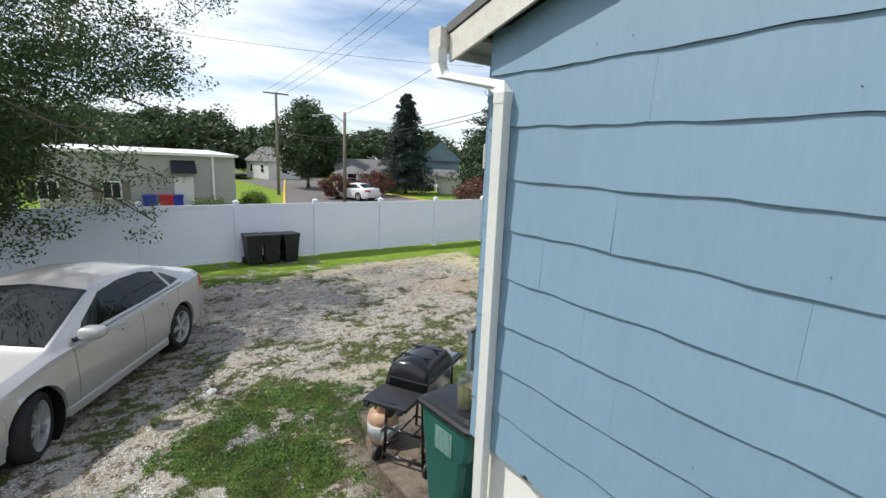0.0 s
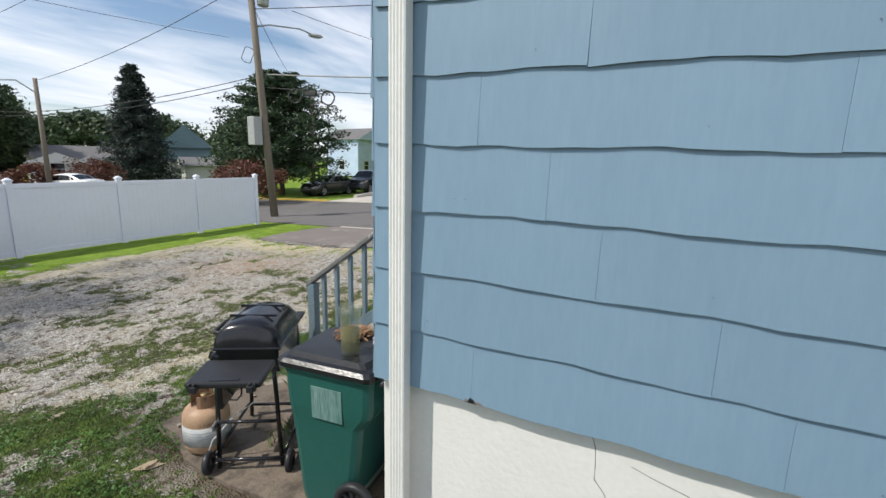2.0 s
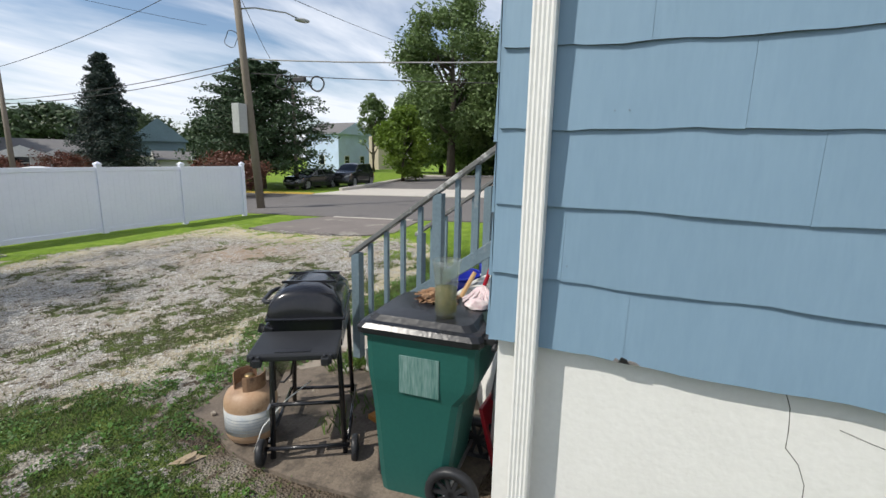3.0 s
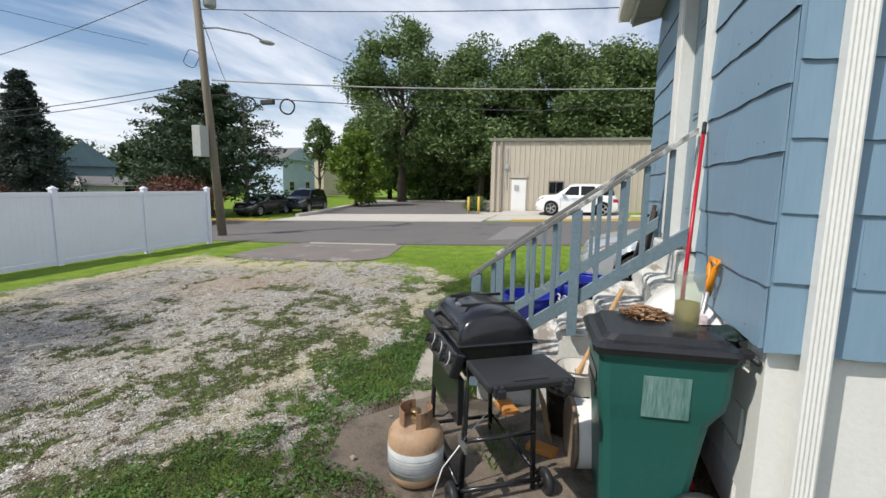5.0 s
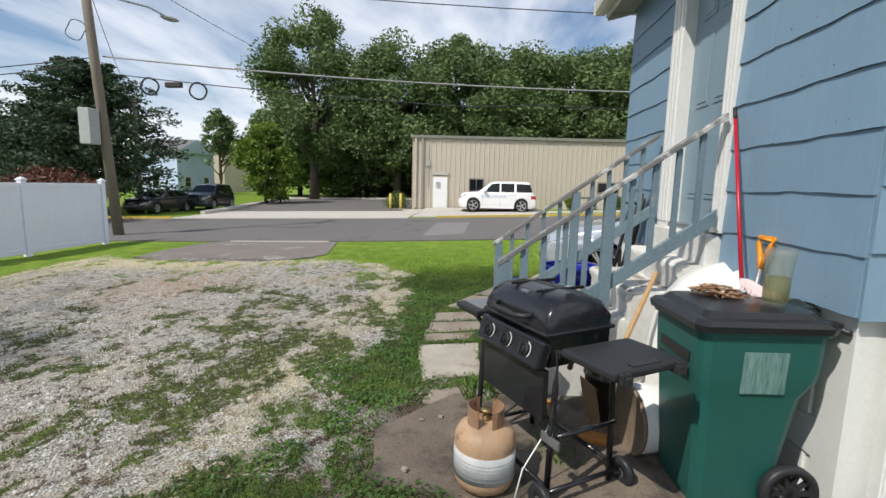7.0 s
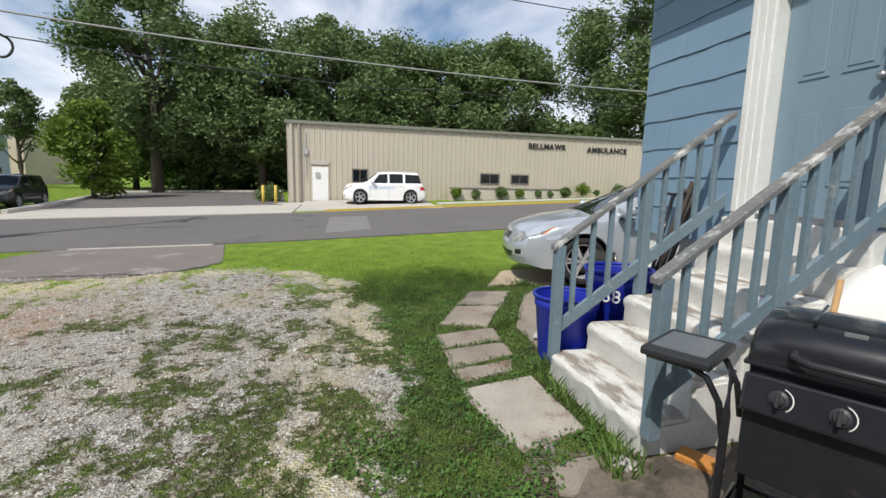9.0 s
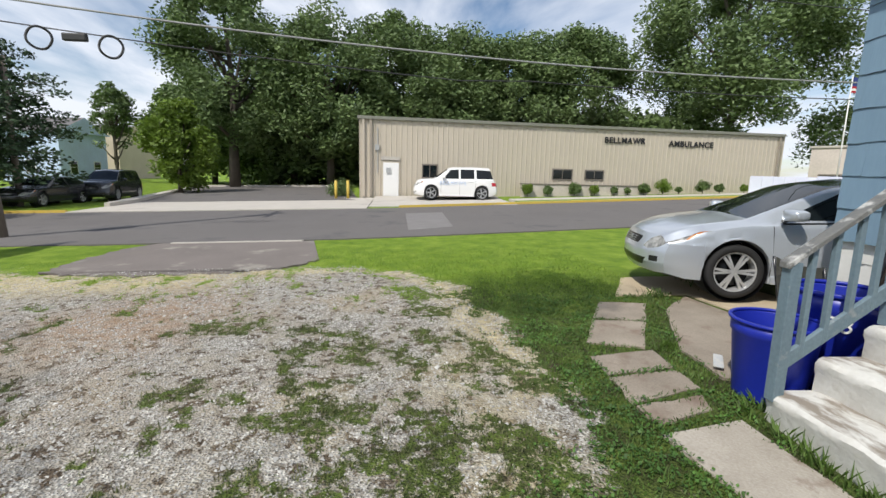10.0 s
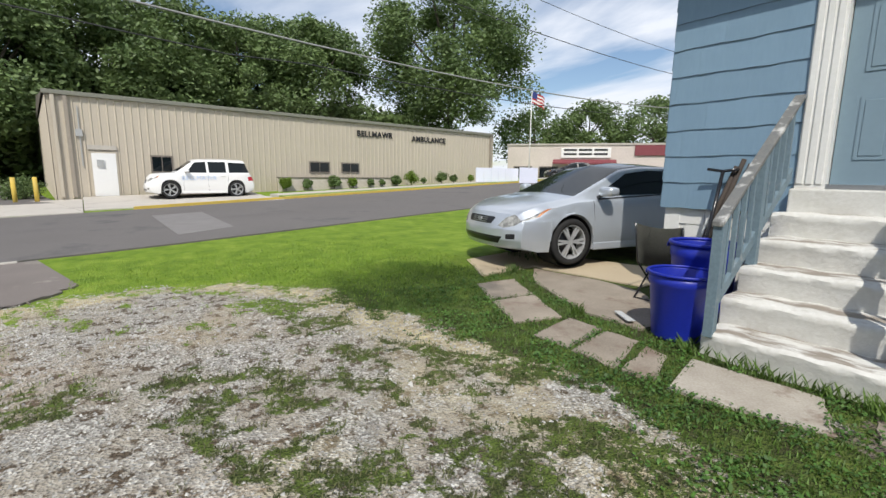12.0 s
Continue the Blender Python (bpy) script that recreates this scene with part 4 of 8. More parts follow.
# stairs under the walker
def back_stairs():
    s = thing("back_stairs", "plain grey wooden stairs along the blue wall", "stairs")
    n = 8
    for k in range(n):
        z = 1.28 - k * 0.158
        y = -0.1 + k * 0.235
        boxed("tread", -0.55, 0.4, y - 0.02, y + 0.25, z - 0.035, z, M_DECK, s, bevel=0.003)
    boxed("landing", -0.55, 0.4, -1.3, -0.122, 1.395, 1.43, M_DECK, s)
    for x in (-0.55, 0.36):
        bm = bmesh.new()
        pts = [(-1.3, 1.39), (-0.12, 1.39), (1.86, 0.10), (1.86, -0.05), (1.6, -0.05), (-0.2, 1.12), (-1.3, 1.12)]
        a = [bm.verts.new((x, y, z)) for y, z in pts]; b = [bm.verts.new((x + 0.04, y, z)) for y, z in pts]
        m = len(pts)
        for i in range(m):
            bm.faces.new((a[i], a[(i + 1) % m], b[(i + 1) % m], b[i]))
        bm.faces.new(a[::-1]); bm.faces.new(b)
        bmesh.ops.recalc_face_normals(bm, faces=bm.faces)
        bmesh.ops.translate(bm, verts=bm.verts, vec=(0, 0, -0.04))
        part("stringer", bm, M_DECK, s)
    for x in (-0.5, 0.32):
        boxed("post", x, x + 0.09, -1.25, -1.16, -0.1, 1.08, M_DECK, s)
    return s


back_stairs()


# ---- the white fence ----
F0, FDIR = Vector((12.20, 14.85)), Vector((-1.0, -0.035)).normalized()


def fence():
    f = thing("fence", "white vinyl privacy fence with square posts and flat caps, soiled at the foot", "fence", kind="structure")
    def post(p):
        z = gz(p.x, p.y)
        bm = bmesh.new()
        box(bm, p.x - 0.065, p.x + 0.065, p.y - 0.065, p.y + 0.065, z - 0.1, z + 1.80, bevel=0.006)
        part("post", bm, M_VINYL, f)
        bm = bmesh.new()
        box(bm, p.x - 0.08, p.x + 0.08, p.y - 0.08, p.y + 0.08, z + 1.80, z + 1.83)
        lathe(bm, [(0.10, 0), (0.055, 0.03), (0.0, 0.055)], 4, pose(p.x, p.y, z + 1.83, 0, 0, 45))
        part("post_cap", bm, M_VINYL, f)
    n = 8
    pts = [F0 + FDIR * (2.415 * k) for k in range(n)]
    for p in pts:
        post(p)
    for a, b in zip(pts, pts[1:]):
        ang = math.degrees(math.atan2(b.y - a.y, b.x - a.x))
        L = (b - a).length
        m = pose(a.x, a.y, 0, 0, 0, ang)
        za, zb = gz(a.x, a.y), gz(b.x, b.y)
        z = (za + zb) / 2
        bm = bmesh.new()
        k = 16
        w = (L - 0.13) / k
        for i in range(k):
            x0 = 0.065 + i * w
            box(bm, x0 + 0.0008, x0 + w - 0.0008, -0.0105, 0.0105, z + 0.08, z + 1.66, m)
        box(bm, 0.065, L - 0.065, -0.0085, 0.0085, z + 0.08, z + 1.66, m)
        part("boards", bm, M_VINYL, f)
        boxed("top_rail", 0.065, L - 0.065, -0.025, 0.025, z + 1.63, z + 1.74, M_VINYL, f, m=m, bevel=0.005)
        boxed("bottom_rail", 0.065, L - 0.065, -0.025, 0.025, z + 0.03, z + 0.15, M_VINYL, f, m=m, bevel=0.005)
    return f


fence()


# ---- wheels and cars ----
def add_wheel(car, x, y, r, w, spokes=5, rim=M_ALLOY, side=1, steer=0):
    tyre = lathed("wheel", [(r * 0.74, -w / 2), (r * 0.95, -w / 2), (r, -w * 0.36), (r, w * 0.36), (r * 0.95, w / 2), (r * 0.74, w / 2), (r * 0.70, w * 0.2), (r * 0.70, -w * 0.2), (r * 0.74, -w / 2)], M_TYRE, car, seg=32,
                  m=pose(x, y, r, 0, 0, steer) @ pose(0, 0, 0, 90, 0, 0))
    bm = bmesh.new()
    m = pose(x, y, r, 0, 0, steer) @ pose(0, 0, 0, 90 if side < 0 else -90, 0, 0)
    lathe(bm, [(r * 0.75, w * 0.47), (r * 0.69, w * 0.45), (r * 0.65, w * 0.1), (r * 0.65, -w * 0.2)], 32, m, caps=False)
    lathe(bm, [(0.0, w * 0.40), (r * 0.13, w * 0.38), (r * 0.15, w * 0.2)], 16, m)
    for k in range(spokes):
        a = k * 360 / spokes
        for off in (-7, 7):
            box(bm, r * 0.10, r * 0.69, -r * 0.042, r * 0.042, w * 0.27, w * 0.40, m @ pose(0, 0, 0, 0, 0, a + off))
    ob = part("rim", bm, rim, tyre, "alloy rim")
    lathed("brake_disc", [(0.0, w * 0.02), (r * 0.55, w * 0.02), (r * 0.55, 0.0), (0, 0)], M_DARK, tyre, m=m, seg=20)


def loft(bm, rings, close_ends=True):
    vs = [[bm.verts.new(p) for p in r] for r in rings]
    k = len(vs[0])
    faces = []
    for a, b in zip(vs, vs[1:]):
        for i in range(k - 1):
            faces.append(bm.faces.new((a[i], a[i + 1], b[i + 1], b[i])))
    if close_ends:
        bm.faces.new(vs[0]); bm.faces.new(vs[-1][::-1])
    return vs, faces


def smooth_line(points, x, width):
    """Heights along a broken line, its corners rounded over the given width."""
    px, pz = zip(*points)
    q = np.linspace(-1, 1, 9)
    wt_ = 1.1 - np.abs(q)
    return sum(w * np.interp(x + k * width, px, pz) for k, w in zip(q, wt_)) / wt_.sum()


def cut(bm, faces_ok, poly, axes):
    """Cuts the chosen faces along the edges of a polygon drawn in the plane of the two axes, and gives back the faces inside it."""
    ia, ib = axes
    for (a0, b0), (a1, b1) in zip(poly, poly[1:] + poly[:1]):
        n = [0.0, 0.0, 0.0]
        n[ia], n[ib] = b1 - b0, a0 - a1
        co = [0.0, 0.0, 0.0]
        co[ia], co[ib] = a0, b0
        fs = [f for f in bm.faces if faces_ok(f)]
        geom = list({v for f in fs for v in f.verts}) + list({e for f in fs for e in f.edges}) + fs
        bmesh.ops.bisect_plane(bm, geom=geom, dist=1e-5, plane_co=co, plane_no=Vector(n).normalized())
    out = []
    for f in bm.faces:
        if faces_ok(f):
            c = f.calc_center_median()
            a, b, odd = c[ia], c[ib], False
            for (a0, b0), (a1, b1) in zip(poly, poly[1:] + poly[:1]):
                if (b0 > b) != (b1 > b) and a < (a1 - a0) * (b - b0) / (b1 - b0) + a0:
                    odd = not odd
            if odd:
                out.append(f)
    return out


def car(name, label, at, turn, L, W, H, paint, base, top, belt, front_glass, rear_glass, windows, pillars=(), seams=(), r=0.33, front_over=0.93, roof_paint=None, group="",
        spokes=5, mirror_at=1.62, lamp=None, sweep=0.34, rake=0.16, steer=0, trim=None, handles=(2.35, 3.25), grille=(0.40, 0.56, 0.66)):
    """A car whose nose points to +x. Places along it are metres behind its nose: top is its outline from the side, belt its shoulder line,
    front_glass and rear_glass the two ends of its screens, windows and pillars outlines on its flank, seams the joints of its doors."""
    c = thing(name, label, "car", group, at=at, turn=turn)
    hw = W / 2
    wf, wr = L / 2 - front_over, L / 2 - front_over - base
    ra = r * 1.13
    marks = [*front_glass, *rear_glass]
    st = set(np.round(np.linspace(0, L, 46), 3)) | set(marks) | {0.02, 0.05, 0.08, L - 0.02, L - 0.05}
    for wx in (wf, wr):
        st |= set(np.round([L / 2 - wx + ra * math.cos(a) for a in np.linspace(0, math.pi, 13)], 4)) | {L / 2 - wx - ra - 0.004, L / 2 - wx + ra + 0.004}
    st = np.array(sorted(st))
    zt = smooth_line(top, st, 0.10)
    zb = smooth_line(belt, st, 0.12)
    rings = []
    for s, t, b in zip(st, zt, zb):
        x = L / 2 - s
        w = hw * (1 - 0.10 * max(0, 1 - s / 0.6) ** 1.6 - 0.12 * max(0, 1 - (L - s) / 0.7) ** 1.6)
        b = min(b, t - 0.025)
        h = max(0, min(1, (t - b - 0.08) / (H - b - 0.08)))
        low = 0.19 + 0.05 * max(0, 1 - s / 0.3) + 0.10 * max(0, 1 - (L - s) / 0.35)
        lo = [(0.80, low), (0.955, low + 0.012), (0.985, 0.36), (1.0, 0.50), (1.0, 0.62), (0.99, b - 0.13), (0.982, b - 0.05), (0.962, b - 0.012), (0.935, b)]
        arch = -1
        for wx in (wf, wr):
            if abs(x - wx) < ra:
                arch = r + math.sqrt(ra * ra - (x - wx) ** 2)
        lo = [(q * w + (0.012 if arch > 0 and j in (2, 3, 4) else 0), max(z, arch + 0.008 * j) if arch > 0 else z) for j, (q, z) in enumerate(lo)]
        C = Vector((w * (0.83 - 0.135 * h), t - 0.014 - 0.035 * h))
        A, T = Vector(lo[-1]), Vector((0, t))
        up = [A.lerp(C, k) for k in (0.25, 0.5, 0.75)]
        P0, P2 = A.lerp(C, 0.88), C.lerp(T, 0.14)
        up += [P0.lerp(C, k).lerp(C.lerp(P2, k), k) for k in (0, 0.25, 0.5, 0.75, 1)]
        for k in (0.3, 0.55, 0.8, 1.0):
            p = P2.lerp(T, k)
            up.append(Vector((p.x, p.y + 0.012 * math.sin(math.pi * k * 0.5))))
        half = lo + [(p.x, p.y) for p in up]
        rings.append([(x, y, z) for y, z in half] + [(x, -y, z) for y, z in half[-2::-1]])
    bm = bmesh.new()
    vs = [[bm.verts.new(p) for p in ring] for ring in rings]
    k = len(vs[0])
    m = (k + 1) // 2
    for a, b, s0, s1 in zip(vs, vs[1:], st, st[1:]):
        for i in range(k - 1):
            f = bm.faces.new((a[i], a[i + 1], b[i + 1], b[i]))
            j = min(i, k - 2 - i)
            mid = (s0 + s1) / 2
            if 8 <= j < 14:
                f.material_index = 1
            elif j >= 14:
                f.material_index = 2 if front_glass[0] < mid < front_glass[1] else 3 if rear_glass[0] < mid < rear_glass[1] else 4 if front_glass[1] < mid < rear_glass[0] else 0
    # the two ends, as grids from side to side
    n = 14
    for ring, rev in ((vs[0], False), (vs[-1], True)):
        rows = []
        for j in range(m):
            p, q = ring[j], ring[k - 1 - j]
            rows.append([p] + [bm.verts.new(p.co.lerp(q.co, i / n)) for i in range(1, n)] + [q] if j < m - 1 else [p] * (n + 1))
        for p, q in zip(rows, rows[1:]):
            for i in range(n):
                f = [p[i], p[i + 1], q[i + 1], q[i]]
                f = [v for e, v in enumerate(f) if v not in f[:e]]
                if len(f) > 2:
                    try:
                        bm.faces.new(f)
                    except ValueError:
                        pass
    nose_top = float(zt[0])
    for v in bm.verts:
        x, y, z = v.co
        s, e = L / 2 - x, x + L / 2
        yy = min(1, abs(y) / hw)
        if s < 0.62:
            k0 = 1 - s / 0.62
            v.co.x -= sweep * 1.15 * yy ** 2.7 * k0
            v.co.x -= k0 ** 2 * (rake * max(0, min(1, (z - 0.50) / (nose_top - 0.48))) ** 1.4 + 0.16 * max(0, (0.34 - z) / 0.2) ** 1.5 - 0.02)
        if e < 0.7:
            k0 = 1 - e / 0.7
            v.co.x += 0.24 * yy ** 3 * k0 + k0 ** 2 * 0.14 * max(0, (z - 0.62) / 0.4) ** 1.3 + k0 ** 2 * 0.12 * max(0, (0.38 - z) / 0.2)
    bmesh.ops.recalc_face_normals(bm, faces=bm.faces)
    GLASS, DARK, LAMP, AMB, GRILLE, INTAKE, FOG, TAIL = 5, 6, 7, 8, 9, 10, 11, 12
    def mark(poly, axes, ok, idx):
        for f in cut(bm, ok, poly, axes):
            f.material_index = idx
    side = lambda f: f.material_index == 1
    flank = lambda f: f.material_index in (0, 1) and abs(f.normal.y) > 0.5
    for poly in pillars:
        mark([(L / 2 - s, z) for s, z in poly], (0, 2), side, DARK)
    for poly in windows:
        mark([(L / 2 - s, z) for s, z in poly], (0, 2), side, GLASS)
    seam_ids = []
    for (s0, z0), (s1, z1) in seams:
        seam_ids.append(20 + len(seam_ids))
        mark([(L / 2 - s0 - 0.004, z0), (L / 2 - s0 + 0.004, z0), (L / 2 - s1 + 0.004, z1), (L / 2 - s1 - 0.004, z1)], (0, 2), flank, seam_ids[-1])
    front = lambda f: f.material_index == 0 and f.calc_center_median().x > wf + ra + 0.02 - 0.10
    lamp = lamp or [(0.50, nose_top - 0.17), (0.60, nose_top - 0.06), (0.80, nose_top + 0.03), (0.965, nose_top + 0.085), (0.945, nose_top - 0.03), (0.78, nose_top - 0.155), (0.62, nose_top - 0.195)]
    for sg in (1, -1):
        mark([(sg * hw * y, z) for y, z in lamp], (1, 2), front, LAMP)
        lamps = lambda f: f.material_index == LAMP
        zl = lamp[3][1]
        mark([(sg * hw * 0.93, zl - 0.15), (sg * hw * 0.93, zl - 0.015), (sg * hw * 0.96, zl + 0.0), (sg * hw * 0.96, zl - 0.11)], (1, 2), lamps, AMB)
        mark([(sg * hw * 0.66, 0.37), (sg * hw * 0.66, 0.44), (sg * hw * 0.80, 0.45), (sg * hw * 0.80, 0.38)], (1, 2), lambda f: front(f) and f.calc_center_median().x > L / 2 - 0.5, FOG)
        tail = lambda f: f.material_index == 0 and f.calc_center_median().x < -L / 2 + 0.42
        mark([(sg * hw * 0.55, 0.74), (sg * hw * 0.60, 0.93), (sg * hw * 0.99, 0.95), (sg * hw * 1.0, 0.76)], (1, 2), tail, TAIL)
    gy, g0, g1 = grille
    mark([(-hw * gy * 0.86, g0), (-hw * gy, g1 - 0.02), (-hw * gy * 0.9, g1), (hw * gy * 0.9, g1), (hw * gy, g1 - 0.02), (hw * gy * 0.86, g0)], (1, 2), front, GRILLE)
    mark([(-hw * 0.50, 0.30), (-hw * 0.60, 0.40), (hw * 0.60, 0.40), (hw * 0.50, 0.30)], (1, 2), front, INTAKE)
    for f in bm.faces:
        if f.material_index == 1:
            f.material_index = 0
    # one mesh for each material and side
    def pick(idx, name_, material, parent=c, word="", sg=0, smooth=True):
        keep = [f for f in bm.faces if f.material_index in idx and (not sg or f.calc_center_median().y * sg > 0)]
        if not keep:
            return None
        nb = bmesh.new()
        made = {}
        for f in keep:
            nf = nb.faces.new([made.setdefault(v, None) or made.update({v: nb.verts.new(v.co)}) or made[v] for v in f.verts])
            nf.material_index = 0
        ob = part(name_, nb, material, parent, word, smooth=smooth)
        ob.data.set_sharp_from_angle(angle=radians(38))
        return ob
    body = pick({0} if roof_paint else {0, 4}, "body", paint)
    if roof_paint:
        pick({4}, "roof", roof_paint, c, "dark glass roof")
    pick({2}, "windscreen", M_CARGLASS, c, "dark reflecting windscreen")
    pick({3}, "rear_window", M_CARGLASS, c, "dark rear window")
    for sg in (1, -1):
        pick({DARK}, "door_pillar", M_DARK, c, "black pillar between the windows", sg)
        for i in seam_ids:
            pick({i}, "door_gap", M_DARK, c, "", sg)
    g = pick({GRILLE}, "grille", M_DARK, c, "black grille")
    pick({INTAKE}, "air_intake", M_DARK, c)
    for sg in (1, -1):
        pick({GLASS}, "side_window", M_CARGLASS, c, "tinted side glass", sg)
        head = pick({LAMP}, "headlight", M_LAMP, c, "clear swept headlight", sg)
        pick({AMB}, "indicator", M_AMBER, head, "amber indicator", sg)
        pick({FOG}, "fog_lamp", M_DARK, c, "", sg)
        pick({TAIL}, "tail_light", M_RED, c, "red tail light", sg)
    # where the nose stands at a height, for the fittings of the grille
    nose = lambda z: L / 2 + 0.02 - rake * max(0, min(1, (z - 0.50) / (nose_top - 0.48))) ** 1.4
    for i in range(3):
        z = g0 + (g1 - g0) * (i + 0.7) / 3.6
        boxed("grille_bar", nose(z) - 0.012, nose(z) + 0.006, -hw * gy * 0.55, hw * gy * 0.55, z - 0.005, z + 0.005, M_STEEL, g)
    q = bmesh.new()
    z = (g0 + g1) / 2
    lathe(q, [(0.0, 0.0), (0.05, 0.0), (0.045, 0.008), (0.0, 0.009)], 20, pose(nose(z) + 0.004, 0, z, 0, 82, 0) @ Matrix.Diagonal((0.7, 1.2, 1, 1)))
    part("badge", q, M_STEEL, g, "plain oval badge")
    for sg in (1, -1):
        zc = float(np.interp(mirror_at, st, zb))
        yy = hw * 0.94
        q = bmesh.new()
        bmesh.ops.create_uvsphere(q, u_segments=18, v_segments=12, radius=1)
        for v in q.verts:
            p = v.co
            e = [math.copysign(abs(t) ** 0.62, t) for t in p]
            v.co = Vector((e[0] * 0.085 + (0.02 if e[0] > 0 else 0) - 0.02 * e[1] * sg, e[1] * 0.115, e[2] * 0.068 * (1 - 0.12 * e[1] * sg)))
        bmesh.ops.translate(q, verts=q.verts, vec=(L / 2 - mirror_at, sg * (yy + 0.17), zc + 0.12))
        mir = part("mirror", q, paint, c, smooth=True)
        q = bmesh.new()
        box(q, -0.006, 0.004, -0.092, 0.092, -0.05, 0.05, pose(L / 2 - mirror_at - 0.078, sg * (yy + 0.17), zc + 0.12), bevel=0.003)
        part("mirror_glass", q, M_CARGLASS, mir)
        tubed("mirror_arm", [(L / 2 - mirror_at + 0.02, sg * (yy - 0.04), zc + 0.03), (L / 2 - mirror_at + 0.015, sg * (yy + 0.10), zc + 0.085)], 0.026, M_BLACKP, mir)
        for s in handles:
            zh = float(np.interp(s, st, zb)) - 0.11
            q = bmesh.new()
            box(q, L / 2 - s - 0.09, L / 2 - s + 0.09, sg * hw * 0.99 + 0.006, sg * hw * 0.99 + sg * 0.034, zh - 0.014, zh + 0.014, bevel=0.008)
            part("door_handle", q, paint, c)
        if trim:
            zl = [(s, float(np.interp(s, st, zb))) for s in np.linspace(*trim[:2], 9)]
            tubed("window_trim", [(L / 2 - s, sg * hw * 0.938, z + 0.012) for s, z in zl], 0.009, trim[2], c, "thin moulding under the windows", seg=6)
        q = bmesh.new()
        box(q, wr + ra + 0.02, wf - ra - 0.02, sg * hw * 0.965 - 0.02, sg * hw * 0.965 + 0.022, 0.195, 0.30, bevel=0.015)
        part("sill_moulding", q, paint, c)
        for wx, turn_ in ((wf, steer), (wr, 0)):
            q = bmesh.new()
            mm = pose(wx, 0, r, 90, 0, 0)
            inner, outer = hw * 0.55, hw * 0.965
            lathe(q, [(ra * 0.99, -sg * outer), (ra * 0.99, -sg * inner), (0.0, -sg * inner)], 28, mm, caps=False)
            part("wheel_well", q, M_DARK, c)
            add_wheel(c, wx, sg * (hw - 0.115), r, 0.21, spokes, side=sg, steer=turn_)
    boxed("underbody", wr + ra, wf - ra, -hw * 0.84, hw * 0.84, 0.19, 0.40, M_DARK, c)
    boxed("seats", wr + 0.5, wf - 0.8, -hw * 0.7, hw * 0.7, 0.40, 0.9, M_DARK, c)
    return c


SEDAN = dict(top=[(0, 0.70), (0.10, 0.765), (0.5, 0.85), (1.05, 0.925), (1.30, 0.965), (2.12, 1.385), (2.55, 1.44), (3.15, 1.43), (3.5, 1.375), (4.15, 1.075), (4.30, 1.055), (4.76, 1.05), (4.84, 1.0)],
             belt=[(0, 0.66), (0.4, 0.77), (1.2, 0.90), (3.0, 0.955), (4.3, 1.0), (4.84, 0.95)], front_glass=(1.33, 2.16), rear_glass=(3.47, 4.13),
             windows=[[(1.70, 0.965), (1.82, 1.07), (2.26, 1.295), (2.62, 1.335), (2.68, 0.985)], [(2.76, 0.985), (2.70, 1.338), (3.12, 1.325), (3.38, 1.265), (3.52, 1.015)], [(3.58, 1.02), (3.46, 1.235), (3.62, 1.17), (3.83, 1.045)]],
             pillars=[[(2.67, 0.985), (2.61, 1.335), (2.71, 1.338), (2.77, 0.985)]],
             seams=[((1.52, 0.28), (1.50, 0.90)), ((2.72, 0.28), (2.72, 0.975)), ((3.60, 0.62), (3.66, 1.0)), ((3.36, 0.35), (3.60, 0.62))])
COUPE = dict(top=[(0, 0.70), (0.08, 0.77), (0.45, 0.86), (0.85, 0.925), (1.08, 0.955), (1.98, 1.385), (2.4, 1.44), (3.0, 1.435), (3.4, 1.35), (4.16, 1.06), (4.42, 1.03), (4.54, 0.93)],
             belt=[(0, 0.63), (0.4, 0.76), (1.05, 0.885), (2.8, 0.965), (4.54, 1.0)], front_glass=(1.10, 2.0), rear_glass=(3.3, 4.1),
             windows=[[(1.50, 0.955), (1.60, 1.035), (2.08, 1.275), (2.55, 1.33), (2.92, 1.325), (2.98, 0.985)], [(3.05, 0.99), (3.0, 1.32), (3.35, 1.25), (3.72, 1.06), (3.55, 1.0)]],
             pillars=[[(2.97, 0.985), (2.91, 1.325), (3.01, 1.32), (3.06, 0.99)]],
             seams=[((1.36, 0.28), (1.34, 0.89)), ((3.02, 0.30), (3.02, 0.97)), ((1.36, 0.286), (3.02, 0.292))])
TALL = dict(top=[(0, 0.88), (0.08, 1.0), (0.35, 1.07), (1.15, 1.13), (1.80, 1.66), (2.1, 1.74), (3.0, 1.76), (4.1, 1.74), (4.35, 1.66), (4.53, 1.15), (4.6, 0.95)],
            belt=[(0, 0.86), (0.3, 0.98), (1.2, 1.07), (4.6, 1.12)], front_glass=(1.22, 1.82), rear_glass=(4.32, 4.50),
            windows=[[(1.55, 1.115), (1.92, 1.58), (2.38, 1.62), (2.38, 1.12)], [(2.48, 1.12), (2.48, 1.62), (3.22, 1.62), (3.22, 1.13)], [(3.34, 1.13), (3.34, 1.61), (4.12, 1.58), (4.26, 1.14)]],
            seams=[((1.42, 0.35), (1.42, 1.05)), ((2.43, 0.3), (2.43, 1.10)), ((3.28, 0.5), (3.28, 1.12))])

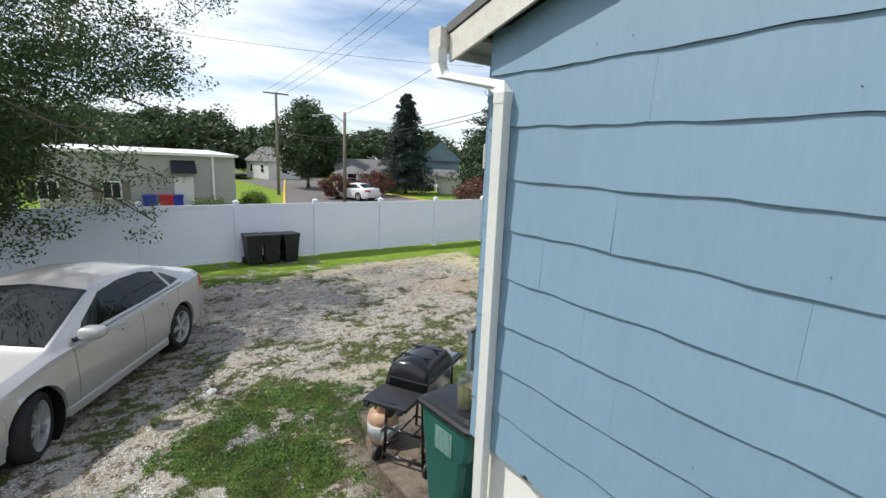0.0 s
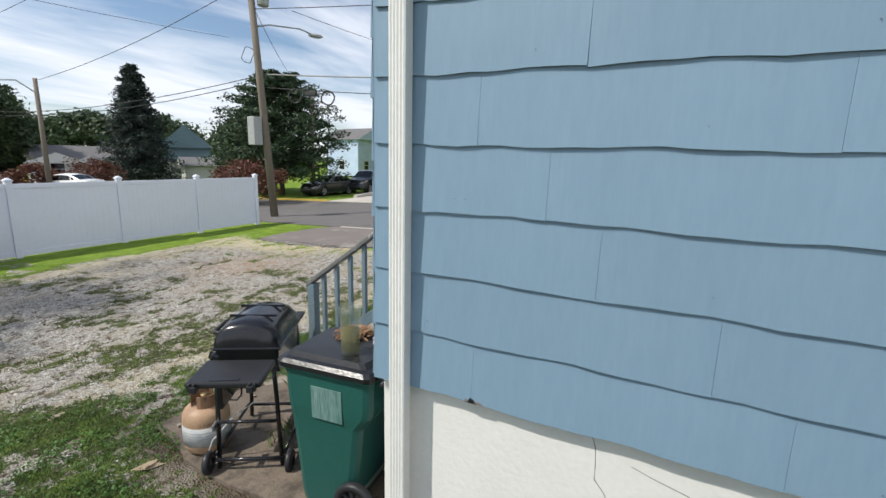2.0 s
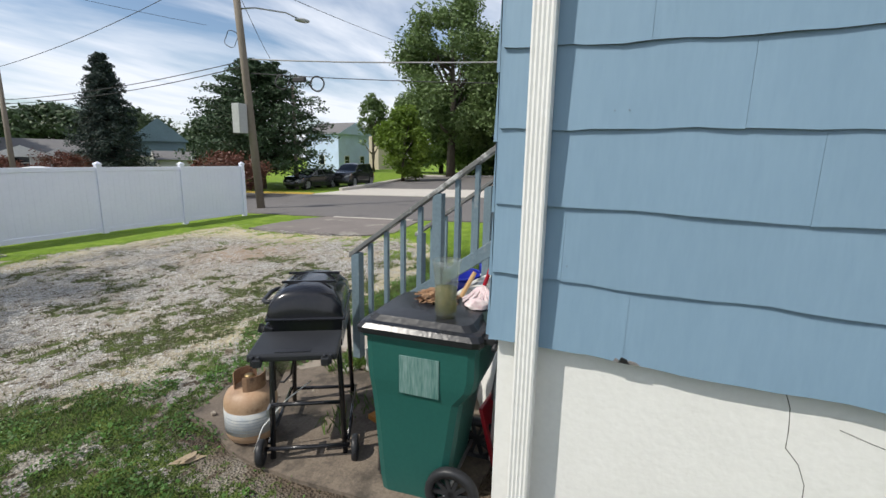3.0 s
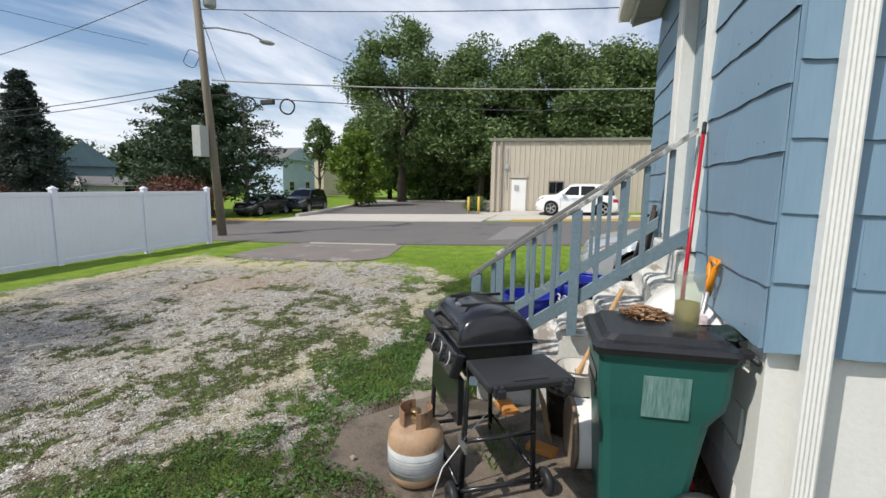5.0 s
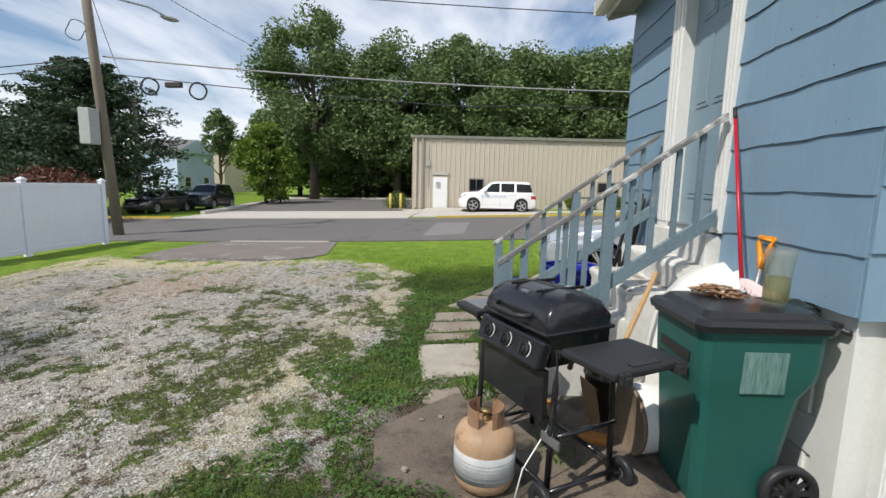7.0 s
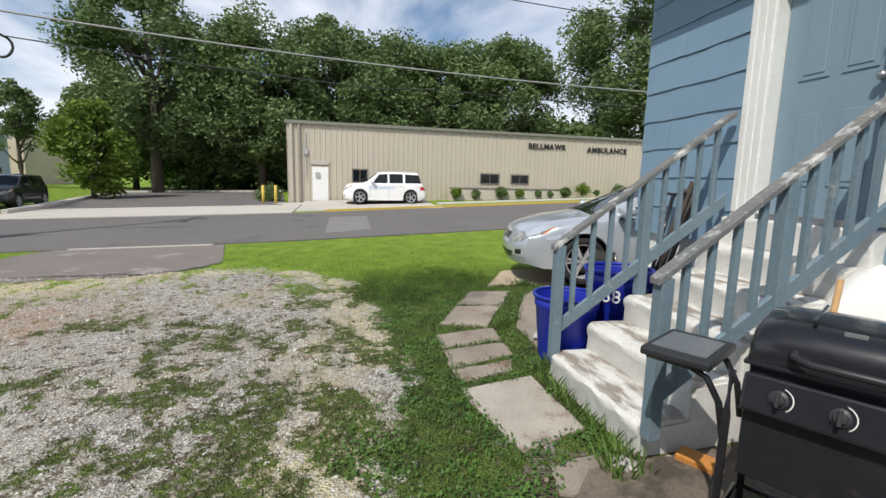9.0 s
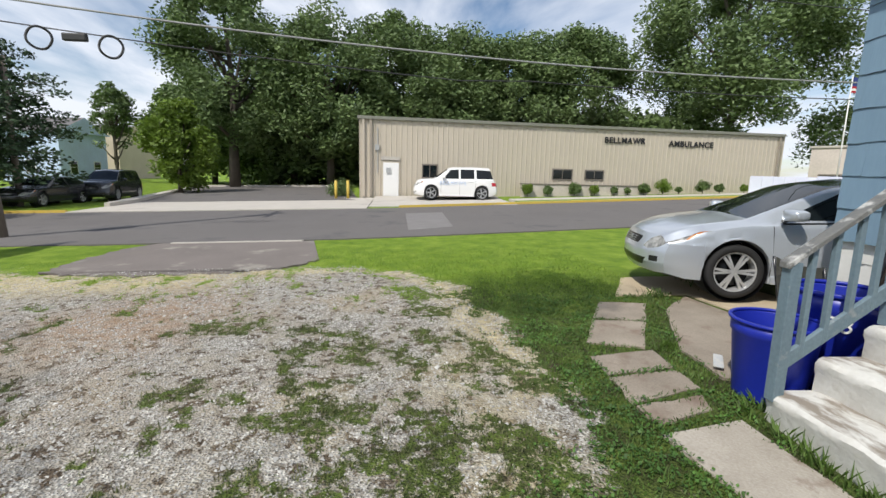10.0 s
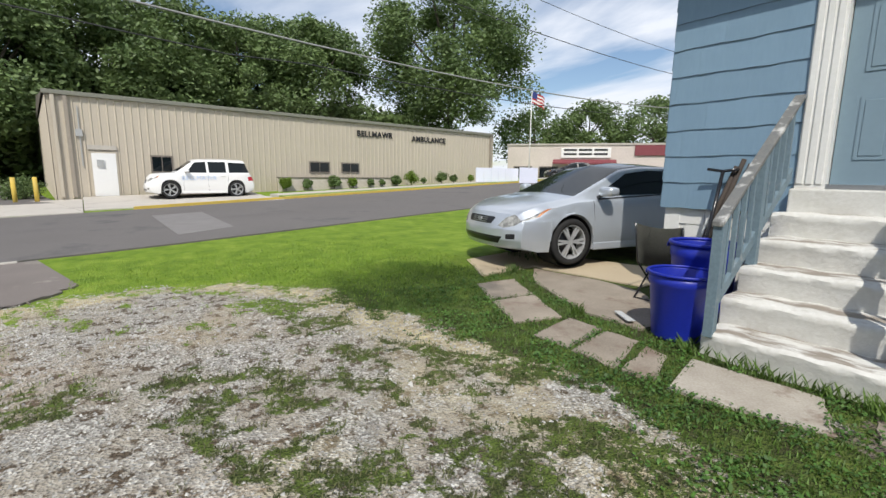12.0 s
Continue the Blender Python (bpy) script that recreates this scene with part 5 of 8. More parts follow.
h1 = math.degrees(math.atan2(-2.35, -1.41))
u = Vector((math.cos(radians(h1)), math.sin(radians(h1)), 0)); left = Vector((-u.y, u.x, 0))
mid = Vector((-1.0, 5.42, 0)) - left * 0.82
c1 = mid + u * 0.95 - u * 2.42
car("silver_sedan", "silver four-door sedan parked on the gravel, its tinted windows reflecting trees", (c1.x, c1.y, gz(c1.x, c1.y) + 0.005), h1, 4.84, 1.83, 1.44, M_SILVER1, 2.73, r=0.325, front_over=0.95, steer=20,
    trim=(1.66, 3.84, M_STEEL), **SEDAN)
h2 = 76
u = Vector((math.cos(radians(h2)), math.sin(radians(h2)), 0)); left = Vector((-u.y, u.x, 0))
c2 = Vector((6.66, 2.04, 0)) - left * 0.80 + u * 0.98 - u * 2.27
car("silver_hatchback", "blue-silver two-door hatchback with dark glass roof parked beside the house", (c2.x, c2.y, gz(c2.x, c2.y) + 0.03), h2, 4.54, 1.80, 1.44, M_SILVER2, 2.70, r=0.325, front_over=0.98,
    roof_paint=M_CARGLASS, spokes=6, mirror_at=1.48, sweep=0.26, rake=0.10, trim=(1.45, 3.6, M_BLACKP), handles=(2.78,), **COUPE)
car("white_suv", "white sport utility vehicle parked before the steel hall", (27.0, 2.90, gz(27.0, 2.9) + 0.02), 90, 4.60, 1.9, 1.76, M_WHITECAR, 2.75, r=0.37, front_over=0.90, mirror_at=1.55, handles=(2.2, 3.05),
    grille=(0.42, 0.66, 0.80), sweep=0.2, **TALL)
car("black_sedan", "dark sedan parked on the grass across the street", (27.0, 23.9, gz(28.2, 25) + 0.02), 178, 4.84, 1.8, 1.44, M_DARKCAR, 2.7, **SEDAN)
car("black_suv", "black sport utility vehicle parked on the grass across the street", (30.6, 22.9, gz(31.6, 24.2) + 0.02), 186, 4.6, 1.9, 1.76, M_DARKCAR, 2.75, r=0.37, front_over=0.90, mirror_at=1.55, sweep=0.2, grille=(0.42, 0.66, 0.80), **TALL)


# ---- steel hall ----
def hall():
    b = thing("steel_hall", "long tan ribbed-steel hall with a brown roof edge and black wall lettering", "building", kind="structure")
    A = Vector((28.83, 8.25)); D = Vector((30.67, -19.5)) - A
    L = D.length
    ang = math.degrees(math.atan2(D.y, D.x))
    base_z, top_z = gz(29, 8) + 0.14, 4.62
    m = pose(A.x, A.y, 0, 0, 0, ang)       # local +x runs along the wall, local -y... faces the street
    # ribbed sheet on the street side
    def ribbed(length, mm, name):
        bm = bmesh.new()
        pts = []
        x = 0
        while x < length:
            pts += [(x, 0), (x + 0.20, 0), (x + 0.225, -0.03), (x + 0.255, -0.03), (x + 0.28, 0)]
            x += 0.305
        pts.append((length, 0))
        lo = [bm.verts.new((px, py, base_z - 0.3)) for px, py in pts]
        hi = [bm.verts.new((px, py, top_z)) for px, py in pts]
        for i in range(len(pts) - 1):
            bm.faces.new((lo[i], lo[i + 1], hi[i + 1], hi[i]))
        bmesh.ops.transform(bm, matrix=mm, verts=bm.verts)
        part(name, bm, M_METALWALL, b)
    ribbed(L, m, "wall_street")
    ribbed(18, pose(A.x, A.y, 0, 0, 0, ang + 90) @ pose(0, 0.02, 0) @ Matrix.Diagonal((1, -1, 1, 1)), "wall_side")
    far = m @ Vector((L, 0, 0))
    ribbed(18, pose(far.x, far.y, 0, 0, 0, ang + 90), "wall_end")
    bm = bmesh.new(); box(bm, 0.05, L - 0.05, 0.04, 18, base_z - 0.3, top_z - 0.02, m)
    part("core", bm, M_METALWALL, b)
    bm = bmesh.new()
    v = [bm.verts.new(p) for p in ((-0.12, -0.14, top_z + 0.05), (L + 0.12, -0.14, top_z + 0.05), (L + 0.12, 9, top_z + 0.9), (-0.12, 9, top_z + 0.9), (L + 0.12, 18, top_z + 0.05), (-0.12, 18, top_z + 0.05))]
    bm.faces.new((v[0], v[1], v[2], v[3])); bm.faces.new((v[3], v[2], v[4], v[5])); bm.faces.new((v[0], v[3], v[5])); bm.faces.new((v[1], v[4], v[2]))
    bmesh.ops.transform(bm, matrix=m, verts=bm.verts)
    part("roof", bm, M_TANTRIM, b)
    bm = bmesh.new(); box(bm, -0.14, L + 0.14, -0.16, -0.02, top_z - 0.02, top_z + 0.16, m, bevel=0.02)
    part("eaves_gutter", bm, mat("greenish_trim", (0.22, 0.22, 0.18), rough=0.4), b, "dull brown-grey roof edge")
    for x0 in (0.12, 0.55, L - 0.25):
        bm = bmesh.new(); box(bm, x0, x0 + (0.14 if x0 < 1 else 0.1), -0.13, -0.03, base_z, top_z, m, bevel=0.01)
        part("downpipe", bm, M_METALWALL if x0 < .5 else mat("grey_pipe", (0.33, 0.29, 0.24)), b)
    # door and windows
    def at_wall(x0, x1, z0, z1, d0, d1, material, name, parent=b, label=""):
        bm = bmesh.new(); box(bm, x0, x1, -d1, -d0, z0, z1, m, bevel=0.0)
        return part(name, bm, material, parent, label)
    def along(y):
        return (A.y - y) / -D.normalized().y
    xd = along(6.93)
    at_wall(xd - 0.06, xd + 0.97, base_z, base_z + 2.02, 0.0, 0.05, M_METALWALL, "door_frame")
    at_wall(xd, xd + 0.90, base_z + 0.02, base_z + 1.95, 0.04, 0.07, M_WHITECAR, "door", label="plain white steel door")
    at_wall(xd - 0.12, xd + 0.95, base_z + 2.10, base_z + 2.3, 0.03, 0.1, M_LIGHTCONC, "door_lamp")
    for y0, z0, w, h in ((4.62, 1.38, 0.85, 0.75), (-3.5, 1.47, 1.25, 0.60), (-5.65, 1.50, 1.20, 0.55)):
        xw = along(y0)
        fr = at_wall(xw - 0.05, xw + w + 0.05, z0 - 0.05, z0 + h + 0.05, 0.0, 0.05, M_TANTRIM, "window")
        at_wall(xw + 0.02, xw + w / 2 - 0.02, z0 + 0.03, z0 + h - 0.03, 0.03, 0.056, M_CARGLASS, "pane", fr)
        at_wall(xw + w / 2 + 0.02, xw + w - 0.02, z0 + 0.03, z0 + h - 0.03, 0.03, 0.056, M_CARGLASS, "pane", fr)
    at_wall(0.85, 1.1, 2.9, 3.2, 0.03, 0.12, M_GREYBOX, "meter_box")
    at_wall(0.98, 1.02, 1.6, 4.2, 0.03, 0.06, M_GREYBOX, "conduit")
    at_wall(1.5, 1.75, 1.6, 1.9, 0.03, 0.14, M_GREYBOX, "meter_box")
    for txt, y0, z0 in (("BELLMAWR", -6.75, 3.80), ("AMBULANCE", -11.2, 3.72)):
        cu = bpy.data.curves.new("wall_lettering", "FONT")
        cu.body, cu.size, cu.extrude, cu.space_character = txt, 0.50, 0.02, 1.12
        cu.offset = 0.012
        ob = new("lettering_source", cu)
        me = bpy.data.meshes.new_from_object(ob)
        bpy.data.objects.remove(ob)
        me.materials.clear(); me.materials.append(M_DARK)
        t = new("wall_lettering", me)
        t.matrix_world = m @ pose(along(y0), -0.055, z0, 90, 0, 0)
        t.parent = b
        tagged(t, "black raised capitals on the tan wall")
    return b, m, along


hall_ob, HALL_M, hall_along = hall()


# ---- trees ----
def leaf_cloud(r, centres, spread, count, size, flat=0.6):
    """Small leaves (one quad each) scattered round the given centres."""
    n = len(centres) * count
    d = r.normal(0, 1, (n, 3)); d /= np.linalg.norm(d, axis=1)[:, None]
    c = np.repeat(centres, count, 0) + d * (r.uniform(0, 1, (n, 1)) ** 0.5) * 1.75 * np.repeat(spread, count, 0)
    a = r.normal(0, 1, (n, 3)); a[:, 2] *= flat; a /= np.linalg.norm(a, axis=1)[:, None]
    b = r.normal(0, 1, (n, 3)); b -= (b * a).sum(1)[:, None] * a; b /= np.linalg.norm(b, axis=1)[:, None]
    s = (size * r.uniform(0.6, 1.3, n))[:, None]
    v = np.stack([c - a * s, c + b * s * 0.45, c + a * s, c - b * s * 0.45], 1).reshape(-1, 3)
    return v, np.arange(4 * n).reshape(-1, 4)


def broad_tree(name, label, x, y, h, rad, leafsize=0.205, leaves=42000, seed=1, material=None, low=0.16, group="trees"):
    r = np.random.RandomState(seed)
    z0 = gz(x, y)
    t = thing(name, label, "tree", group, at=(x, y, z0))
    bm = bmesh.new()
    tr = 0.028 * h
    tube(bm, [(0, 0, -0.2), (0.05 * tr, 0, h * 0.2), (r.uniform(-.3, .3), r.uniform(-.3, .3), h * 0.45), (r.uniform(-.6, .6), r.uniform(-.6, .6), h * 0.8)], tr, 10, r_end=tr * 0.25)
    ends = []
    for k in range(11):
        a = k * 2.4 + r.uniform(-.4, .4)
        zb = h * r.uniform(0.2, 0.6)
        e = np.array([math.cos(a) * rad * r.uniform(0.5, 0.85), math.sin(a) * rad * r.uniform(0.5, 0.85), min(h * 0.93, zb + h * r.uniform(0.12, 0.35))])
        mid = e * np.array([0.45, 0.45, 0]) + np.array([0, 0, (zb + e[2]) / 2 - 0.03 * h])
        tube(bm, [(0, 0, zb), tuple(mid), tuple(e)], tr * 0.42, 6, r_end=tr * 0.08)
        ends.append(e)
    part("trunk", bm, M_BARK, t, smooth=True)
    k = 78
    u = r.normal(0, 1, (k, 3)); u /= np.linalg.norm(u, axis=1)[:, None]
    rr = r.uniform(0.4, 1.0, k) ** 0.5
    c = u * rr[:, None] * np.array([rad, rad, h * (1 - low) / 2])
    c[:, 2] += h * (low + (1 - low) / 2)
    c[:, :2] *= (1 - 0.45 * np.clip((c[:, 2] / h - 0.62) / 0.38, 0, 1))[:, None]
    c = np.concatenate([c, np.array(ends)])
    sp = np.stack([np.full(len(c), rad * 0.165)] * 2 + [np.full(len(c), rad * 0.125)], 1) * r.uniform(0.6, 1.4, (len(c), 1))
    v, f = leaf_cloud(r, c, sp, max(8, leaves // len(c)), leafsize)
    part_data("crown", v, f, material or M_LEAF, t)
    return t


def conifer(name, label, x, y, h, rad, material, seed, pine=False, group="trees"):
    """Tiers of limbs that carry many small tufts of needles; limbs are uneven, and a few are missing."""
    r = np.random.RandomState(seed)
    z0 = gz(x, y)
    t = thing(name, label, "tree", group, at=(x, y, z0))
    bm = bmesh.new()
    tube(bm, [(0, 0, -0.2), (0, 0, h * 0.5), (0, 0, h * 0.97)], 0.02 * h, 8, r_end=0.03)
    cs, sp = [], []
    limbs = 190 if not pine else 125
    for i in range(limbs):
        f = (i + r.uniform(0, 1)) / limbs
        z = h * ((0.06 + 0.92 * f) if not pine else (0.14 + 0.80 * f))
        R = (rad * (1 - f) ** 0.66 + 0.12) if not pine else rad * (math.sin(math.pi * min(1, 0.34 + f * 0.63)) ** 0.75) + 0.3
        a = i * 2.39996 + r.uniform(-.3, .3)
        q = R * r.uniform(0.62, 1.12)
        rise = -0.16 * q + r.uniform(-.1, .1) if not pine else r.uniform(-0.10, 0.28) * q
        tube(bm, [(0, 0, z), (math.cos(a) * q * 0.5, math.sin(a) * q * 0.5, z + rise * 0.35), (math.cos(a) * q * 0.95, math.sin(a) * q * 0.95, z + rise)], 0.045, 4, r_end=0.01)
        for s in np.linspace(0.28, 1, 5):
            cs.append((math.cos(a) * q * s + r.normal(0, .10), math.sin(a) * q * s + r.normal(0, .10), z + rise * s * s + r.normal(0, .06)))
            w = (0.10 + 0.085 * q * (1.2 - 0.5 * s)) * r.uniform(0.7, 1.3)
            sp.append((w * 1.15, w * 1.15, w * (0.75 if not pine else 0.55)))
    part("trunk", bm, M_BARK, t, smooth=True)
    v, f = leaf_cloud(r, np.array(cs), np.array(sp), 42 if not pine else 60, 0.105 if not pine else 0.125, 0.5)
    part_data("crown", v, f, material, t)
    return t


broad_tree("maple_tree", "tall leafy tree behind the car park, its crown full and dark", 47, 21.4, 19, 5.9, seed=11, leaves=34000)
broad_tree("broad_tree", "leafy tree behind the steel hall", 47, 12.5, 15.5, 6.0, seed=12)
broad_tree("broad_tree", "leafy tree behind the steel hall", 50, 6.5, 16.5, 6.5, seed=13)
broad_tree("broad_tree", "leafy tree behind the steel hall", 51, 0.5, 15.5, 6.3, seed=14)
broad_tree("broad_tree", "leafy tree behind the steel hall", 50, -5.5, 14.5, 6.0, seed=15)
broad_tree("broad_tree", "rounded leafy tree behind the steel hall", 49, -11.5, 16.5, 6.0, seed=16)
broad_tree("maple_tree", "very tall leafy tree behind the end of the steel hall", 44, -25.5, 21.5, 8.8, seed=17, leaves=52000)
broad_tree("broad_tree", "small bright green tree beside the car park", 37, 21.9, 6.4, 2.5, seed=18, material=M_LEAF2, low=0.02, leafsize=0.17, leaves=15000)
broad_tree("broad_tree", "leafy tree at the back of the car park", 54, 17.5, 14, 6.5, seed=19, low=0.05)
broad_tree("broad_tree", "leafy tree at the back of the lawn", 57, 27, 12, 6.0, seed=20, low=0.05)
broad_tree("broad_tree", "thin-crowned tree beside the white house", 54.2, 35.9, 10.2, 2.0, seed=21, low=0.45, leaves=4200)
broad_tree("broad_tree", "leafy tree beyond the flagpole", 43, -39, 8.5, 5.5, seed=22, leaves=9000)
broad_tree("broad_tree", "leafy tree beyond the shops", 37.5, -43, 9, 4.5, seed=23, leaves=9000)
broad_tree("broad_tree", "leafy tree beyond the shops", 30.5, -46, 9.5, 4.5, seed=24, leaves=9000)
conifer("pine_tree", "broad dark pine across the street", 25.0, 26.6, 9.0, 4.4, M_PINE, 31, pine=True)
conifer("pine_tree", "broad dark pine across the street", 27.0, 31.0, 7.0, 2.6, M_PINE, 33, pine=True)
conifer("spruce_tree", "tall dark blue-green spruce beyond the fence", 24.2, 42.3, 10.2, 3.1, M_NEEDLE, 32)
broad_tree("red_shrub", "red-leaved shrub behind the fence end", 18.9, 23.0, 2.5, 2.0, seed=41, material=M_REDLEAF, low=0.1, leaves=6000, leafsize=0.09)
broad_tree("red_shrub", "small red-leaved shrub beyond the fence", 19.5, 40.0, 2.4, 1.7, seed=42, material=M_REDLEAF, low=0.1, leaves=3500, leafsize=0.1)
broad_tree("red_shrub", "small red-leaved shrub beyond the fence", 14.8, 38.0, 2.1, 1.3, seed=43, material=M_REDLEAF, low=0.1, leaves=3500, leafsize=0.1)
broad_tree("broad_tree", "leafy oak beyond the street corner", 17.0, 52.0, 9.4, 3.8, seed=44, leaves=14000, material=M_FARLEAF)
for k, (tx, ty, th, tr) in enumerate(((0, 80, 8, 6), (8, 82, 9, 6), (-9, 84, 9, 6), (-4, 88, 9.5, 6), (4, 90, 10, 6.5), (12, 88, 10, 6.5), (20, 86, 8.5, 6), (28, 80, 8.5, 6), (36, 74, 8, 6), (43, 68, 7.5, 5.5), (49, 58, 7.5, 5), (-14, 80, 9.5, 6), (-24, 70, 10, 7))):
    broad_tree("broad_tree", "leafy tree in the far woods", tx, ty, th, tr, seed=60 + k, leaves=11000, leafsize=0.38, low=0.0, material=M_FARLEAF)

broad_tree("undergrowth", "dense green undergrowth behind the steel hall", 53, 2, 7, 6.5, seed=91, leaves=9000, low=0.0, leafsize=0.35)
for k, (tx, ty) in enumerate(((52, 9), (54, 15), (57, 20), (54, -5), (53, -13), (50, -20), (64, 14))):
    copy_thing(bpy.data.objects["undergrowth"], pose(tx, ty, gz(tx, ty), 0, 0, k * 47))


# ---- things beside the steps ----
def wheelie_bin():
    b = thing("wheelie_bin", "large green wheeled bin with black lid, scuffed on one side", "bin", at=(2.045, 2.58, 0.10), turn=4.5)
    # body: tapering, with the overhang of the handle side towards the wall (-y)
    def ring(hx, y0, y1, z, c=0.05):
        pts = []
        for sx, sy, y in ((1, 1, y1), (-1, 1, y1), (-1, -1, y0), (1, -1, y0)):
            for a in ((0, c), (c * 0.3, c * 0.3), (c, 0)) if sx * sy > 0 else ((c, 0), (c * 0.3, c * 0.3), (0, c)):
                pts.append((sx * (hx - a[0]), y - sy * a[1], z))
        return pts
    bm = bmesh.new()
    rings = [ring(0.215, -0.13, 0.24, 0.0), ring(0.222, -0.16, 0.255, 0.10), ring(0.245, -0.22, 0.28, 0.50), ring(0.252, -0.235, 0.29, 0.60), ring(0.262, -0.30, 0.30, 0.68), ring(0.265, -0.315, 0.305, 0.74), ring(0.27, -0.32, 0.31, 0.90), ring(0.285, -0.335, 0.325, 0.905), ring(0.285, -0.335, 0.325, 0.935)]
    vs, _ = loft(bm, [r + [r[0]] for r in rings], close_ends=False)
    bm.faces.new(vs[0][:-1]); bm.faces.new(vs[-1][:-1][::-1])
    bmesh.ops.remove_doubles(bm, verts=bm.verts, dist=1e-5)
    bmesh.ops.recalc_face_normals(bm, faces=bm.faces)
    part("body", bm, M_GREENP, b, smooth=False)
    boxed("scuff_mark", -0.2665, -0.262, -0.12, 0.10, 0.64, 0.84, mat("scuffed_plastic", (0.22, 0.33, 0.31), (0.05, 0.15, 0.13), rough=0.7, scale=7, fine=45, stretch=(1, 3, 0.3), spread=0.3, bump=0), b, "pale worn square where a sticker was", m=pose(0, 0, 0, 0, -2.2, 0) @ pose(0.025, 0, 0))
    # lid
    bm = bmesh.new()
    rings = [ring(0.300, -0.345, 0.345, 0.925), ring(0.305, -0.35, 0.35, 0.955), ring(0.285, -0.33, 0.33, 0.975), ring(0.255, -0.30, 0.30, 0.983), ring(0.235, -0.27, 0.27, 1.01), ring(0.10, -0.12, 0.12, 1.018)]
    vs, _ = loft(bm, [r + [r[0]] for r in rings], close_ends=False)
    bm.faces.new(vs[-1][:-1][::-1]); bm.faces.new(vs[0][:-1])
    bmesh.ops.remove_doubles(bm, verts=bm.verts, dist=1e-5)
    bmesh.ops.recalc_face_normals(bm, faces=bm.faces)
    part("lid", bm, mat("glossy_lid_plastic", (0.017, 0.018, 0.021), (0.024, 0.025, 0.028), rough=0.27, scale=5, fine=40, bump=0.35, spec=0.4), b, "glossy black plastic lid")
    for x in (-0.2, 0.0, 0.2):
        boxed("hinge", x - 0.03, x + 0.03, -0.40, -0.33, 0.93, 0.965, M_BLACKP, b, bevel=0.006)
    tubed("handle", [(-0.27, -0.40, 0.93), (0.27, -0.40, 0.93)], 0.014, M_BLACKP, b)
    tubed("axle", [(-0.28, -0.17, 0.125), (0.28, -0.17, 0.125)], 0.012, M_STEEL, b)
    for s in (-1, 1):
        w = lathed("wheel", [(0.098, -0.024), (0.130, -0.026), (0.138, -0.015), (0.138, 0.015), (0.130, 0.026), (0.098, 0.024), (0.098, -0.024)], M_BLACKP, b, m=pose(s * 0.27, -0.19, 0.04 + 0.10, 0, 90, 0), seg=24)
        bm = bmesh.new()
        for k in range(5):
            box(bm, -0.009, 0.009, -0.105, 0.105, -0.008, 0.008, pose(s * 0.275, -0.19, 0.14, 0, 90, 0) @ pose(0, 0, 0, 0, 0, k * 36))
        part("hub", bm, M_BLACKP, w)
    # flat dark plates in place of the shade inside two recesses
    for z in (0.74, 0.66):
        boxed("recess", -0.16, 0.16, 0.306, 0.312, z, z + 0.05, M_DARK, b)
    for ob in b.children:
        if ob.name.startswith(("body", "lid", "scuff", "recess", "hinge", "handle", "axle")):
            ob.data.transform(Matrix.Diagonal((0.90, 0.93, 1, 1)))
        elif ob.name.startswith("wheel"):
            ob.data.transform(Matrix.Translation((-math.copysign(0.03, ob.data.vertices[0].co.x), 0, 0)))
            for q in ob.children:
                q.data.transform(Matrix.Translation((-math.copysign(0.03, ob.data.vertices[0].co.x), 0, 0)))
    return b


wheelie_bin()
LID = 1.122


